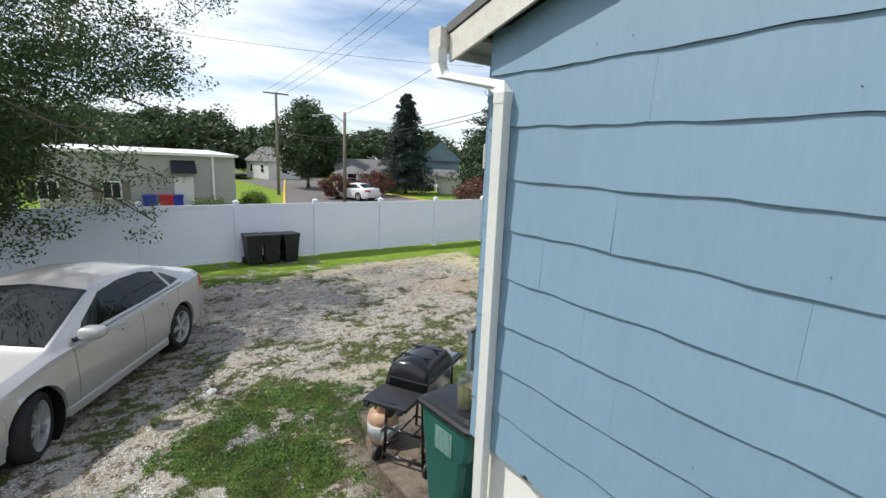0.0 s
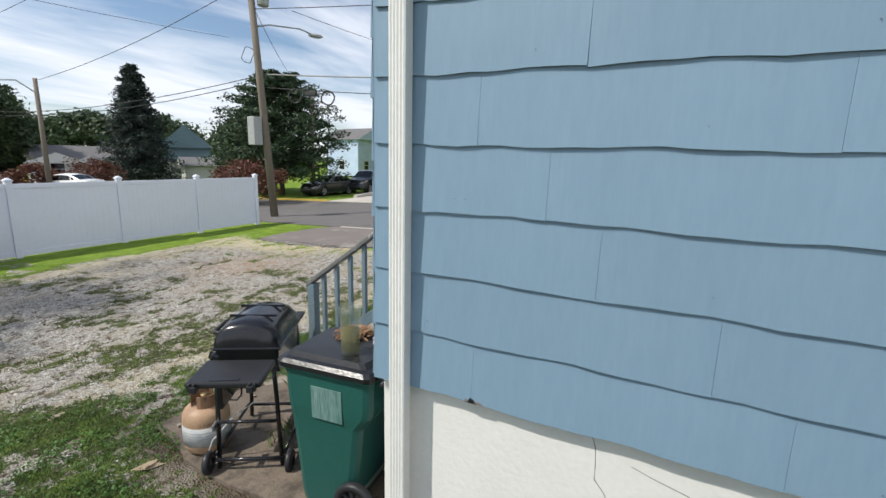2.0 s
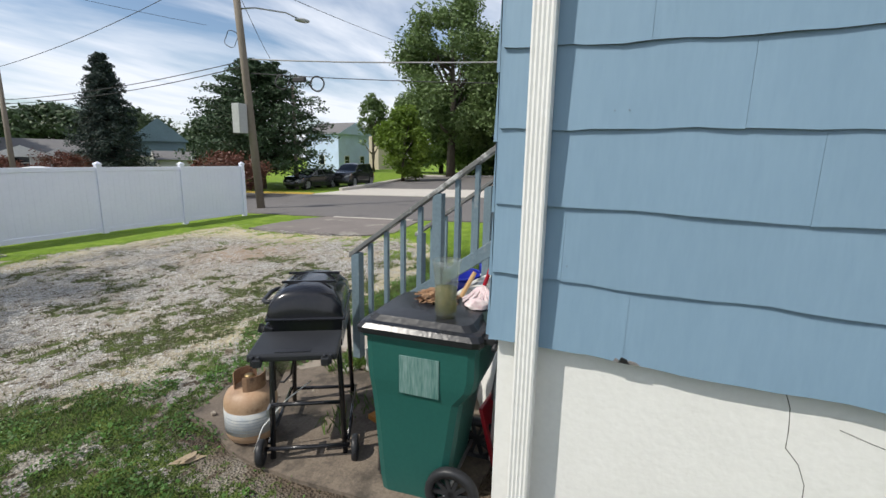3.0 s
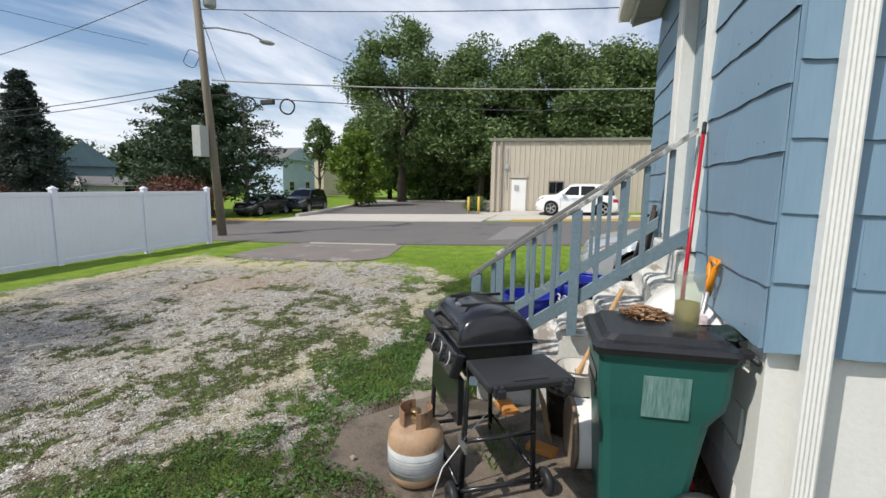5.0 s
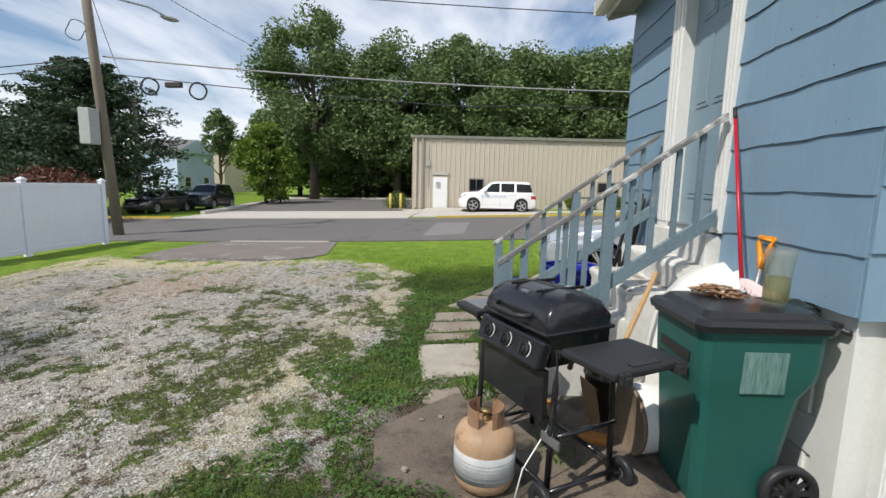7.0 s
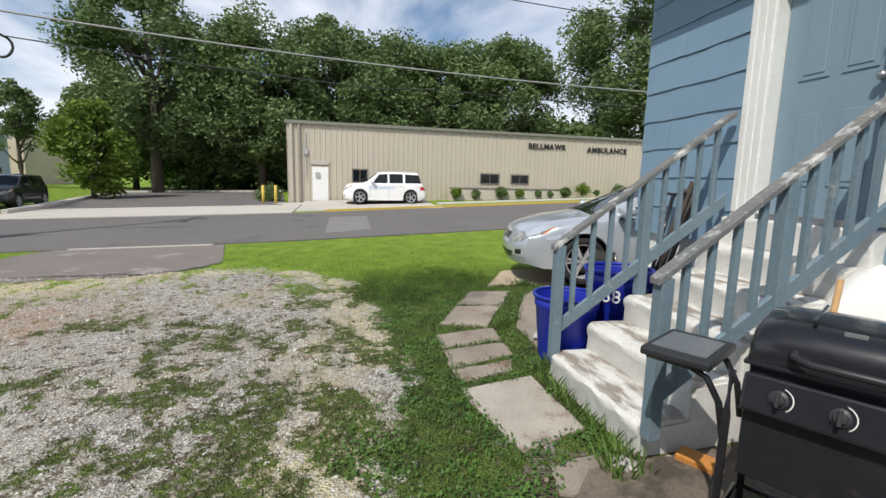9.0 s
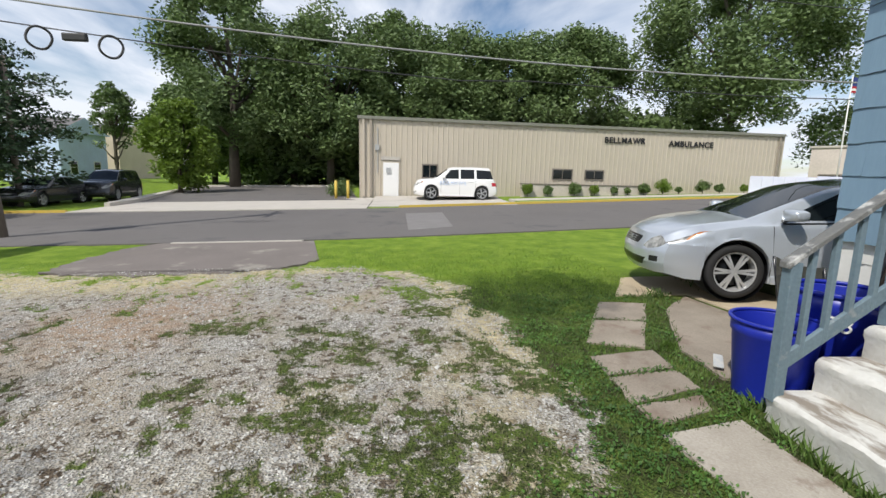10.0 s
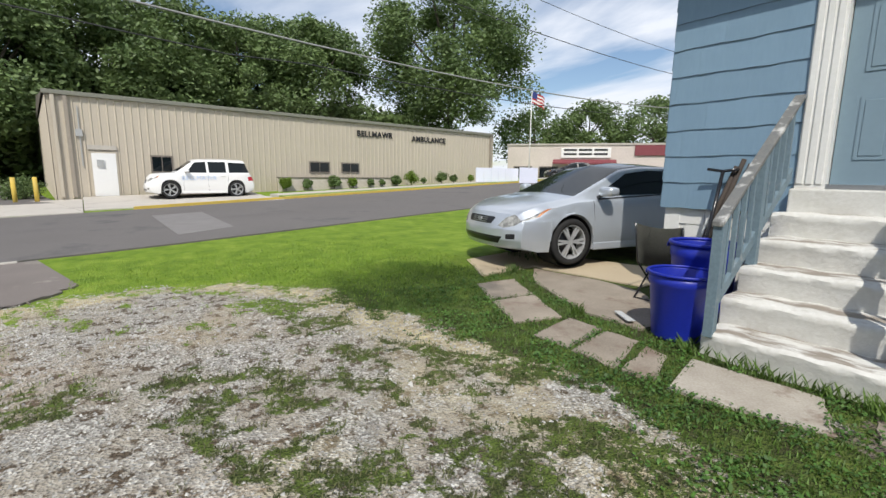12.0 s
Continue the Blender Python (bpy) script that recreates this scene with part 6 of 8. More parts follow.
def grill():
    ang = 31
    g = thing("gas_grill", "black gas grill with closed lid, two side shelves and three knobs", "grill", at=(2.19, 3.495, 0.085), turn=ang)
    # local x along the grill, +y its front
    for x in (-0.33, 0.33):
        for y0, y1 in ((-0.21, -0.19), (0.21, 0.19)):
            tubed("leg", [(x, y0, 0.02), (x, y1, 0.62), (x, y1 * 0.95, 0.80)], 0.016, M_BLACKM, g)
    for y in (-0.24, 0.24):
        tubed("lower_rail", [(-0.33, y * 0.95, 0.12), (0.33, y * 0.95, 0.12)], 0.012, M_BLACKM, g)
    tubed("cross_bar", [(-0.36, -0.24, 0.10), (-0.36, 0.24, 0.10)], 0.013, M_BLACKM, g)
    tubed("cross_bar", [(-0.36, -0.19, 0.38), (-0.36, 0.19, 0.38)], 0.012, M_BLACKM, g)
    tubed("cross_bar", [(0.36, -0.24, 0.10), (0.36, 0.24, 0.10)], 0.013, M_BLACKM, g)
    for y in (-0.27, 0.27):
        w = lathed("wheel", [(0.03, -0.02), (0.07, -0.02), (0.078, -0.01), (0.078, 0.01), (0.07, 0.02), (0.03, 0.02), (0.03, -0.02)], M_BLACKP, g, m=pose(-0.36, y, 0.078, 90, 0, 0), seg=20)
        bm = bmesh.new()
        for k in range(4):
            box(bm, -0.006, 0.006, -0.04, 0.04, -0.008, 0.008, pose(-0.36, y, 0.078, 90, 0, 0) @ pose(0, 0, 0, 0, 0, k * 45))
        part("hub", bm, M_STEEL, w)
    # firebox
    bm = bmesh.new()
    loft(bm, [[(x, -0.20, z0), (x, 0.17, z0), (x, 0.205, 0.86), (x, -0.205, 0.86), (x, -0.20, z0)] for x, z0 in ((-0.27, 0.74), (-0.245, 0.68), (0.245, 0.68), (0.27, 0.74))])
    bmesh.ops.recalc_face_normals(bm, faces=bm.faces)
    part("firebox", bm, M_BLACKM, g)
    bm = bmesh.new(); box(bm, -0.275, 0.275, 0.185, 0.22, 0.42, 0.68, bevel=0.006)
    part("front_panel", bm, M_BLACKM, g)
    bm = bmesh.new(); box(bm, -0.28, 0.28, -0.03, 0.03, -0.07, 0.07, pose(0, 0.225, 0.755, 18, 0, 0), bevel=0.012)
    part("control_panel", bm, M_BLACKM, g)
    for x in (-0.165, 0.0, 0.165):
        bm = bmesh.new(); lathe(bm, [(0.031, 0.0), (0.030, 0.008), (0.020, 0.012), (0.018, 0.026), (0.0, 0.028)], 20, pose(x, 0.255, 0.765, -72, 0, 0))
        box(bm, -0.006, 0.006, -0.027, 0.027, 0.012, 0.042, pose(x, 0.255, 0.765, -72, 0, 0), bevel=0.002)
        k = part("knob", bm, M_BLACKP, g)
        tubed("dial_mark", [pose(x, 0.255, 0.765, -72, 0, 0) @ Vector((0.042 * math.cos(a), 0.042 * math.sin(a), 0.001)) for a in np.linspace(2.2, 4.4, 8)], 0.0022, M_WHITE, k, "white printed arc")
    # lid, a rounded hood
    bm = bmesh.new()
    prof = [(0.245, 0.865), (0.25, 0.90), (0.235, 0.955), (0.20, 1.00), (0.14, 1.03), (0.03, 1.045), (-0.08, 1.04), (-0.17, 1.01), (-0.23, 0.95), (-0.245, 0.865)]
    rings = []
    for x, k in ((-0.33, 0.0), (-0.325, 0.72), (-0.30, 0.90), (-0.22, 0.985), (-0.1, 1.0), (0.1, 1.0), (0.22, 0.985), (0.30, 0.90), (0.325, 0.72), (0.33, 0.0)):
        rings.append([(x * 0.85, y * 0.87 * (0.93 + 0.07 * min(1, k * 1.2)), 0.865 + (z - 0.865) * k) for y, z in prof])
    loft(bm, rings, close_ends=False)
    bmesh.ops.remove_doubles(bm, verts=bm.verts, dist=1e-4)
    bmesh.ops.recalc_face_normals(bm, faces=bm.faces)
    lid = part("lid", bm, M_BLACKM, g, "rounded glossy black lid", smooth=True)
    bm = bmesh.new()
    box(bm, -0.29, 0.29, -0.225, 0.225, 0.852, 0.872, bevel=0.008)
    part("lid_rim", bm, M_BLACKM, lid)
    for x in (-0.11, 0.11):
        bm = bmesh.new()
        box(bm, x - 0.006, x + 0.006, -0.16, 0.16, 1.03, 1.047, bevel=0.003)
        part("lid_rib", bm, M_BLACKM, lid)
    tubed("lid_handle", [(-0.15, 0.20, 0.93), (-0.14, 0.25, 0.925), (-0.09, 0.275, 0.92), (0.09, 0.275, 0.92), (0.14, 0.25, 0.925), (0.15, 0.20, 0.93)], 0.014, M_BLACKP, lid)
    boxed("badge", -0.03, 0.03, 0.135, 0.155, 1.008, 1.022, M_STEEL, lid, m=None)
    # side shelves
    def shelf(x0, x1, y0, y1, label="", dz=0.0):
        bm = bmesh.new(); box(bm, x0, x1, y0, y1, 0.795 - dz, 0.835 - dz, bevel=0.012)
        sh = part("side_shelf", bm, M_BLACKP, g, label)
        return sh
    sh = shelf(-0.70, -0.38, -0.215, 0.215)
    boxed("slot", -0.680, -0.645, -0.085, 0.085, 0.8352, 0.8385, M_DARK, sh, "dark hand slot")
    for y in (-0.185, -0.155, 0.155, 0.185):
        boxed("hook", -0.722, -0.698, y - 0.007, y + 0.007, 0.785, 0.832, M_BLACKP, sh, bevel=0.003)
    boxed("hinge_bracket", -0.40, -0.27, 0.20, 0.215, 0.33, 0.375, M_STEEL, g, "bare steel bracket", bevel=0.003)
    for y in (-0.16, 0.16):
        boxed("clip", -0.73, -0.69, y - 0.02, y + 0.02, 0.78, 0.82, M_BLACKP, sh, bevel=0.005)
        tubed("shelf_arm", [(-0.70, y, 0.79), (-0.40, y, 0.785), (-0.36, y * 0.85, 0.72)], 0.014, M_BLACKM, g)
    sh = shelf(0.40, 0.68, -0.17, 0.20, dz=0.03)
    boxed("steel_plate", 0.43, 0.65, -0.11, 0.15, 0.8055, 0.810, M_STEEL, sh, "shiny scratched metal plate")
    for y in (-0.12, 0.16):
        tubed("shelf_arm", [(0.66, y, 0.76), (0.48, y, 0.757), (0.42, y * 0.97, 0.73), (0.37, y * 0.93, 0.64), (0.345, y * 0.9, 0.50)], 0.014, M_BLACKM, g)
    return g


grill()


def gas_tank():
    t = thing("propane_tank", "rusty cream propane tank with a faded paper label", "gas tank", at=(1.94, 3.81, 0.075))
    lathed("foot_ring", [(0.105, 0.0), (0.11, 0.0), (0.11, 0.035), (0.105, 0.035), (0.105, 0.0)], M_TANK, t)
    lathed("cylinder", [(0.0, 0.02), (0.10, 0.022), (0.145, 0.045), (0.158, 0.08), (0.160, 0.10), (0.160, 0.27), (0.157, 0.30), (0.14, 0.335), (0.10, 0.36), (0.05, 0.37), (0.0, 0.372)], M_TANK, t, seg=36)
    lathed("label_band", [(0.1615, 0.10), (0.1615, 0.245)], M_LABEL, t, "torn paper label with a warning text", m=None, seg=36)
    bm = bmesh.new()
    for k in range(5):
        z = 0.125 + k * 0.02
        lathe(bm, [(0.1622, z), (0.1622, z + 0.004)], 36, caps=False)
    part("label_lines", bm, mat("label_print", (0.36, 0.40, 0.44), rough=0.7), t)
    bm = bmesh.new()
    for a0 in (20, 200):
        for k in range(8):
            a, b = radians(a0 + k * 17), radians(a0 + (k + 1) * 17)
            for r0 in (0.095,):
                v = [bm.verts.new(p) for p in ((r0 * math.cos(a), r0 * math.sin(a), 0.355), (r0 * math.cos(b), r0 * math.sin(b), 0.355), (r0 * math.cos(b), r0 * math.sin(b), 0.455), (r0 * math.cos(a), r0 * math.sin(a), 0.455))]
                bm.faces.new(v)
    bmesh.ops.remove_doubles(bm, verts=bm.verts, dist=1e-4)
    bmesh.ops.solidify(bm, geom=list(bm.faces), thickness=0.004)
    part("collar", bm, M_RUST, t, "rusty brown collar")
    lathed("valve", [(0.02, 0.35), (0.02, 0.39), (0.012, 0.395), (0.012, 0.415), (0.03, 0.418), (0.03, 0.435), (0.0, 0.437)], mat("brass", (0.35, 0.25, 0.12), rough=0.4, metal=0.7), t, seg=12)
    return t


gas_tank()
tubed_ob = tubed("gas_hose", [(1.96, 3.80, 0.46), (2.06, 3.76, 0.42), (2.12, 3.70, 0.40), (2.10, 3.62, 0.48), (2.05, 3.55, 0.60), (2.06, 3.52, 0.78)], 0.007, M_BLACKP)
tagged(tubed_ob, "thin black gas hose from tank to grill", "hose")
ob = tubed("cord", [(2.05, 3.42, 0.50), (1.92, 3.50, 0.42), (1.84, 3.62, 0.25), (1.80, 3.66, 0.10)], 0.004, M_WHITE)
tagged(ob, "thin white cord hanging beside the grill", "cord")


def jar():
    j = thing("glass_vase", "clear ribbed glass vase half full of murky water", "vase", at=(1.93, 2.47, 1.119))
    lathed("glass", [(0.0, 0.0), (0.050, 0.0), (0.054, 0.02), (0.056, 0.15), (0.064, 0.24), (0.072, 0.275), (0.070, 0.275), (0.062, 0.24), (0.0535, 0.15), (0.0515, 0.022), (0.0, 0.012)], M_GLASS, j, seg=24)
    lathed("water", [(0.0, 0.013), (0.0508, 0.023), (0.0528, 0.14), (0.0, 0.14)], M_MURK, j, seg=24)
    return j


jar()


def scatter_leaves(name, label, at, rad, n, size, material, seed, high=0.03, category="leaves"):
    r = np.random.RandomState(seed)
    V, F = [], []
    for i in range(n):
        a, q = r.uniform(0, 6.28), rad * r.uniform(0, 1) ** 0.6
        c = np.array([q * math.cos(a), q * math.sin(a), r.uniform(0.004, high) * (1 - q / rad * 0.7)])
        t = r.uniform(0, 6.28)
        d = np.array([math.cos(t), math.sin(t), r.uniform(-.2, .2)]) * size * r.uniform(0.6, 1.3)
        w = np.array([-math.sin(t), math.cos(t), r.uniform(-.5, .5)]) * size * 0.3
        k = len(V)
        V += [c - d, c + w + [0, 0, size * .12], c + d, c - w + [0, 0, size * .1]]
        F.append((k, k + 1, k + 2, k + 3))
    V = np.array(V); V[:, 2] = np.maximum(V[:, 2], 0.003)
    ob = part_data(name, V, F, material, label=label, category=category)
    ob.matrix_world = pose(*at)
    return ob


scatter_leaves("dry_leaves", "small heap of curled dry brown leaves on the bin lid", (2.17, 2.62, 1.117), 0.12, 200, 0.034, M_DEADLEAF, 5, high=0.06)


def rag(name, label, at, rad, h, material, seed):
    bm = bmesh.new()
    bmesh.ops.create_uvsphere(bm, u_segments=26, v_segments=14, radius=1)
    for v in bm.verts:
        p = v.co.copy()
        k = 1 + 0.35 * noise.noise(p * 2.3 + Vector((seed, 0, 0))) + 0.22 * noise.noise(p * 6 + Vector((0, seed, 0)))
        v.co = Vector((p.x * rad * k, p.y * rad * k, max(0, p.z * h * k)))
    ob = part(name, bm, material, label=label, smooth=True)
    ob.matrix_world = pose(*at)
    return tagged(ob, category="rag")


rag("rag", "crumpled pink and white rag on the bin lid", (2.15, 2.38, 1.116), 0.07, 0.03, M_RAG, 3)
rag("rag", "crumpled grey rag lying on the patio slab", (2.98, 3.80, 0.085), 0.075, 0.035, mat("grey_rag", (0.55, 0.52, 0.50), (0.25, 0.22, 0.20), rough=0.9, scale=20, fine=60), 7)
rag("dark_rag", "dark green cloth draped over the bin handle", (2.10, 2.27, 1.07), 0.10, 0.04, mat("dark_cloth", (0.02, 0.04, 0.04), rough=0.9), 9)


def mop():
    m = thing("mop", "red-handled mop leaning on the wall, head on bin lid", "mop")
    tubed("pole", [(2.885, Y2 + 0.05, 2.12), (2.325, 2.41, 1.165)], 0.0115, M_RED, m)
    tubed("tip", [(2.930, Y2 + 0.037, 2.20), (2.885, Y2 + 0.05, 2.12)], 0.013, M_BLACKP, m)
    rag_bm = bmesh.new()
    for k in range(26):
        a = k * 2.4
        q = 0.03 + 0.05 * (k % 5) / 5
        tube(rag_bm, [(2.33, 2.412, 1.172), (2.285, 2.405 + q * 0.5 * math.sin(a), 1.165 + 0.01 * math.cos(a)), (2.22 + q * 0.6 * math.cos(a), 2.395 + q * 0.9 * math.sin(a), 1.142), (2.19 + q * 1.1 * math.cos(a), 2.39 + q * 1.3 * math.sin(a), 1.128)], 0.007, 5)
    part("mop_head", rag_bm, M_RAG, m, "pinkish white cotton strands")
    return m


mop()


def d_shovel():
    s = thing("snow_shovel", "shovel with an orange grip standing against the wall", "shovel")
    tubed("shaft", [(2.42, Y2 + 0.06, 1.24), (2.42, 2.36, 0.45)], 0.014, M_STEEL, s)
    bm = bmesh.new()
    tube(bm, [(2.42, Y2 + 0.06, 1.20), (2.395, Y2 + 0.055, 1.29), (2.36, Y2 + 0.05, 1.36), (2.36, Y2 + 0.045, 1.395), (2.48, Y2 + 0.045, 1.395), (2.48, Y2 + 0.05, 1.36), (2.445, Y2 + 0.055, 1.29)], 0.017, 8, closed=True)
    part("grip", bm, M_ORANGE, s, "orange D-shaped grip", smooth=True)
    bm = bmesh.new()
    box(bm, -0.17, 0.17, -0.012, 0.012, -0.36, 0.0, pose(2.42, 2.38, 0.47, -15, 0, 0), bevel=0.006)
    part("blade", bm, M_RED, s, "dented red blade")
    return s


d_shovel()


def tub(name, label, at, r=0.275, h=0.58, number=False, seed=0):
    t = thing(name, label, "tub", "blue tubs", at=at, turn=seed * 40)
    lathed("body", [(0.0, 0.0), (r * 0.76, 0.0), (r * 0.78, 0.02), (r * 0.93, h * 0.80), (r * 0.97, h * 0.82), (r * 0.985, h * 0.96), (r * 0.955, h * 0.96), (r * 0.95, h * 0.95), (r * 0.90, h * 0.80), (r * 0.74, 0.03), (0.0, 0.025)], M_BLUEP, t, seg=40)
    lathed("rim", [(r * 0.956, h * 0.962), (r * 1.035, h * 0.962), (r * 1.045, h * 0.975), (r * 1.045, h * 0.995), (r * 1.03, h), (r * 0.965, h), (r * 0.956, h * 0.985), (r * 0.956, h * 0.962)], M_BLUEP, t, seg=40)
    for s in (-1, 1):
        tubed("grip", [(s * r * 1.03, -0.07, h * 0.95), (s * r * 1.08, -0.05, h * 0.91), (s * r * 1.08, 0.05, h * 0.91), (s * r * 1.03, 0.07, h * 0.95)], 0.012, M_BLUEP, t)
    return t


tub("blue_tub", "empty round blue plastic tub standing by the steps", (4.45, 3.42, 0.088), h=0.57)
t2 = tub("blue_tub", "round blue plastic tub marked 38 behind another tub", (4.52, 2.90, 0.10), r=0.285, h=0.76, seed=0)
tub("blue_tub", "round blue plastic tub beside the steps under the railing", (4.60, 2.44, 0.10), r=0.22, h=0.62, seed=2)
cu = bpy.data.curves.new("number_source", "FONT")
cu.body, cu.size, cu.extrude = "38", 0.15, 0.002
src = new("number_source", cu)
me = bpy.data.meshes.new_from_object(src)
bpy.data.objects.remove(src)
me.materials.clear(); me.materials.append(M_WHITE)
for v in me.vertices:
    a = v.co.x / 0.27 - 0.3
    v.co = Vector((0.272 * math.sin(a), -0.272 * math.cos(a) - v.co.z, v.co.y))
num = new("number", me)
num.parent = t2
num.matrix_basis = pose(0, 0, 0.50, 0, 0, 229)


def chair():
    c = thing("camping_chair", "folding camping chair with an olive fabric seat beside the blue tubs", "chair", at=(5.02, 2.47, 0.11), turn=178)
    for x in (-0.25, 0.25):
        tubed("frame", [(x, -0.22, 0.01), (x, 0.20, 0.42), (x, 0.24, 0.44)], 0.010, M_BLACKM, c)
        tubed("frame", [(x, 0.24, 0.01), (x, -0.20, 0.42), (x, -0.30, 0.84)], 0.010, M_BLACKM, c)
        tubed("arm_rest", [(x, -0.24, 0.60), (x, 0.24, 0.60), (x, 0.25, 0.44)], 0.010, M_BLACKM, c)
    for y in (-0.22, 0.24):
        tubed("brace", [(-0.25, y, 0.02), (0.25, y, 0.02)], 0.009, M_BLACKM, c)
    M_OLIVE = mat("olive_canvas", (0.10, 0.10, 0.085), (0.07, 0.07, 0.06), rough=0.9)
    bm = bmesh.new()
    loft(bm, [[(x, y, z - 0.03 * (1 - (x / 0.24) ** 2)) for y, z in ((0.24, 0.44), (0.0, 0.40), (-0.20, 0.41), (-0.25, 0.60), (-0.29, 0.84))] for x in np.linspace(-0.24, 0.24, 7)], close_ends=False)
    bmesh.ops.solidify(bm, geom=list(bm.faces), thickness=0.006)
    part("seat", bm, M_OLIVE, c, smooth=True)
    return c


chair()


def long_tool(name, label, x0, z0, x1, z1, r, material, y0=None, head=None):
    t = thing(name, label, "tool", "tools leaning on the wall")
    tubed("handle", [(x0, Y2 + 0.05, z0), (x1, 2.34, z1)], r, material, t)
    if head:
        bm = bmesh.new()
        box(bm, -0.13, 0.13, -0.02, 0.02, -0.22, 0.02, pose(x1, 2.35, z1, -6, 0, 0), bevel=0.012)
        part("head", bm, head, t)
    return t


M_OLDWOOD = mat("dark_weathered_wood", (0.07, 0.055, 0.045), (0.04, 0.032, 0.028), rough=0.85)
for k, (xa, za, xb) in enumerate(((4.44, 1.57, 4.78), (4.50, 1.62, 4.86), (4.56, 1.55, 4.92))):
    long_tool("garden_tool", "dark wooden-handled garden tool leaning on the wall", xa, za, xb, 0.32, 0.022, M_OLDWOOD, head=M_BLACKM)
g = thing("scooter", "dark folded kick scooter leaning among the tools", "scooter")
tubed("stem", [(4.66, Y2 + 0.10, 1.50), (4.74, 2.50, 0.30)], 0.018, M_BLACKM, g)
tubed("handlebar", [(4.52, Y2 + 0.10, 1.52), (4.66, Y2 + 0.10, 1.50), (4.80, Y2 + 0.12, 1.52)], 0.015, M_BLACKM, g)
lathed("wheel", [(0.02, -0.012), (0.05, -0.012), (0.05, 0.012), (0.02, 0.012), (0.02, -0.012)], M_TYRE, g, m=pose(4.74, 2.52, 0.16, 0, 90, 0), seg=16)


def buttress():
    """Rough white plaster mass between the steps and the wall."""
    bm = bmesh.new()
    rings = []
    n = 12
    for i in range(n + 1):
        x = 2.28 + (3.035 - 2.28) * i / n
        t = i / n
        top = 0.95 + 0.22 * math.sin(min(1, t * 1.3) * math.pi / 2) + 0.02 * math.sin(i * 2.1)
        dep = 0.16 + 0.34 * t ** 1.2
        prof = [(Y2 - 0.05, top)] + [(Y2 - 0.05 + dep * math.sin(a), 0.45 + (top - 0.45) * math.cos(a)) for a in np.linspace(0.15, math.pi / 2, 7)] + [(Y2 - 0.05 + dep * 1.05, 0.2), (Y2 - 0.05 + dep * 1.1, -0.05)]
        rings.append([(x, y + 0.008 * math.sin(i * 1.9 + j), z) for j, (y, z) in enumerate(prof)])
    loft(bm, rings)
    bmesh.ops.recalc_face_normals(bm, faces=bm.faces)
    ob = part("plaster_buttress", bm, M_BLOCK, label="rough rounded white plaster mass against the wall beside the steps", smooth=True, kind="structure")


buttress()


def bucket(name, label, at, material, r=0.15, h=0.36):
    b = thing(name, label, "bucket", at=at)
    lathed("pail", [(0.0, 0.0), (r * 0.86, 0.0), (r * 0.98, h * 0.86), (r * 1.05, h * 0.87), (r * 1.05, h * 0.90), (r, h * 0.91), (r, h), (r * 1.05, h), (r * 0.95, h), (r * 0.84, 0.02), (0, 0.02)], material, b, seg=28)
    tubed("bail", [(r * math.cos(a), 0.0 + 0.02, h * 0.93 - abs(math.sin(a)) * r * 0.9) for a in np.linspace(0, math.pi, 12)], 0.003, M_STEEL, b)
    return b


bucket("bucket", "dark splashed paint bucket behind the grill", (2.72, 2.98, 0.10), mat("stained_bucket", (0.06, 0.045, 0.035), (0.02, 0.018, 0.016), rough=0.5, scale=8, fine=30, stain=(0.45, 0.40, 0.34), stain_at=0.60, stain_scale=9))
bucket("bucket", "white plastic bucket with brown spills behind the grill", (2.62, 2.92, 0.462), mat("spilled_bucket", (0.62, 0.60, 0.56), (0.50, 0.47, 0.42), rough=0.5, stain=(0.30, 0.20, 0.12), stain_at=0.62, stain_scale=7), r=0.14, h=0.16)


def block(name, label, at, size, material, turn=0, category="brick", tilt=0):
    bm = bmesh.new()
    x, y, z = size
    box(bm, -x / 2, x / 2, -y / 2, y / 2, 0, z, bevel=0.008)
    for v in bm.verts:
        v.co += Vector((random.uniform(-1, 1), random.uniform(-1, 1), random.uniform(-1, 1))) * 0.0025
    ob = part(name, bm, material, label=label)
    ob.matrix_world = pose(*at, tilt, 0, turn)
    return tagged(ob, category=category)


def fallen_tub():
    t = thing("white_tub", "white plastic tub lying on its side behind the green bin", "tub", at=(2.36, 2.96, 0.295), turn=10)
    r, h = 0.205, 0.46
    ob = lathed("body", [(0.0, 0.0), (r * 0.84, 0.0), (r * 0.87, 0.02), (r * 0.96, h * 0.6), (r, h), (r * 0.97, h), (r * 0.93, h * 0.6), (r * 0.84, 0.03), (0.0, 0.025)], M_BLOCK, t, seg=40, m=pose(0, -h, 0, -90, 0, 0))
    lathed("rim", [(r * 0.98, h - 0.02), (r * 1.03, h - 0.02), (r * 1.04, h), (r * 1.02, h + 0.006), (r * 0.98, h)], mat("stained_tub_rim", (0.30, 0.22, 0.15), (0.14, 0.10, 0.07), rough=0.7), t, "brown stained rim", seg=40, m=pose(0, -h, 0, -90, 0, 0))
    return t


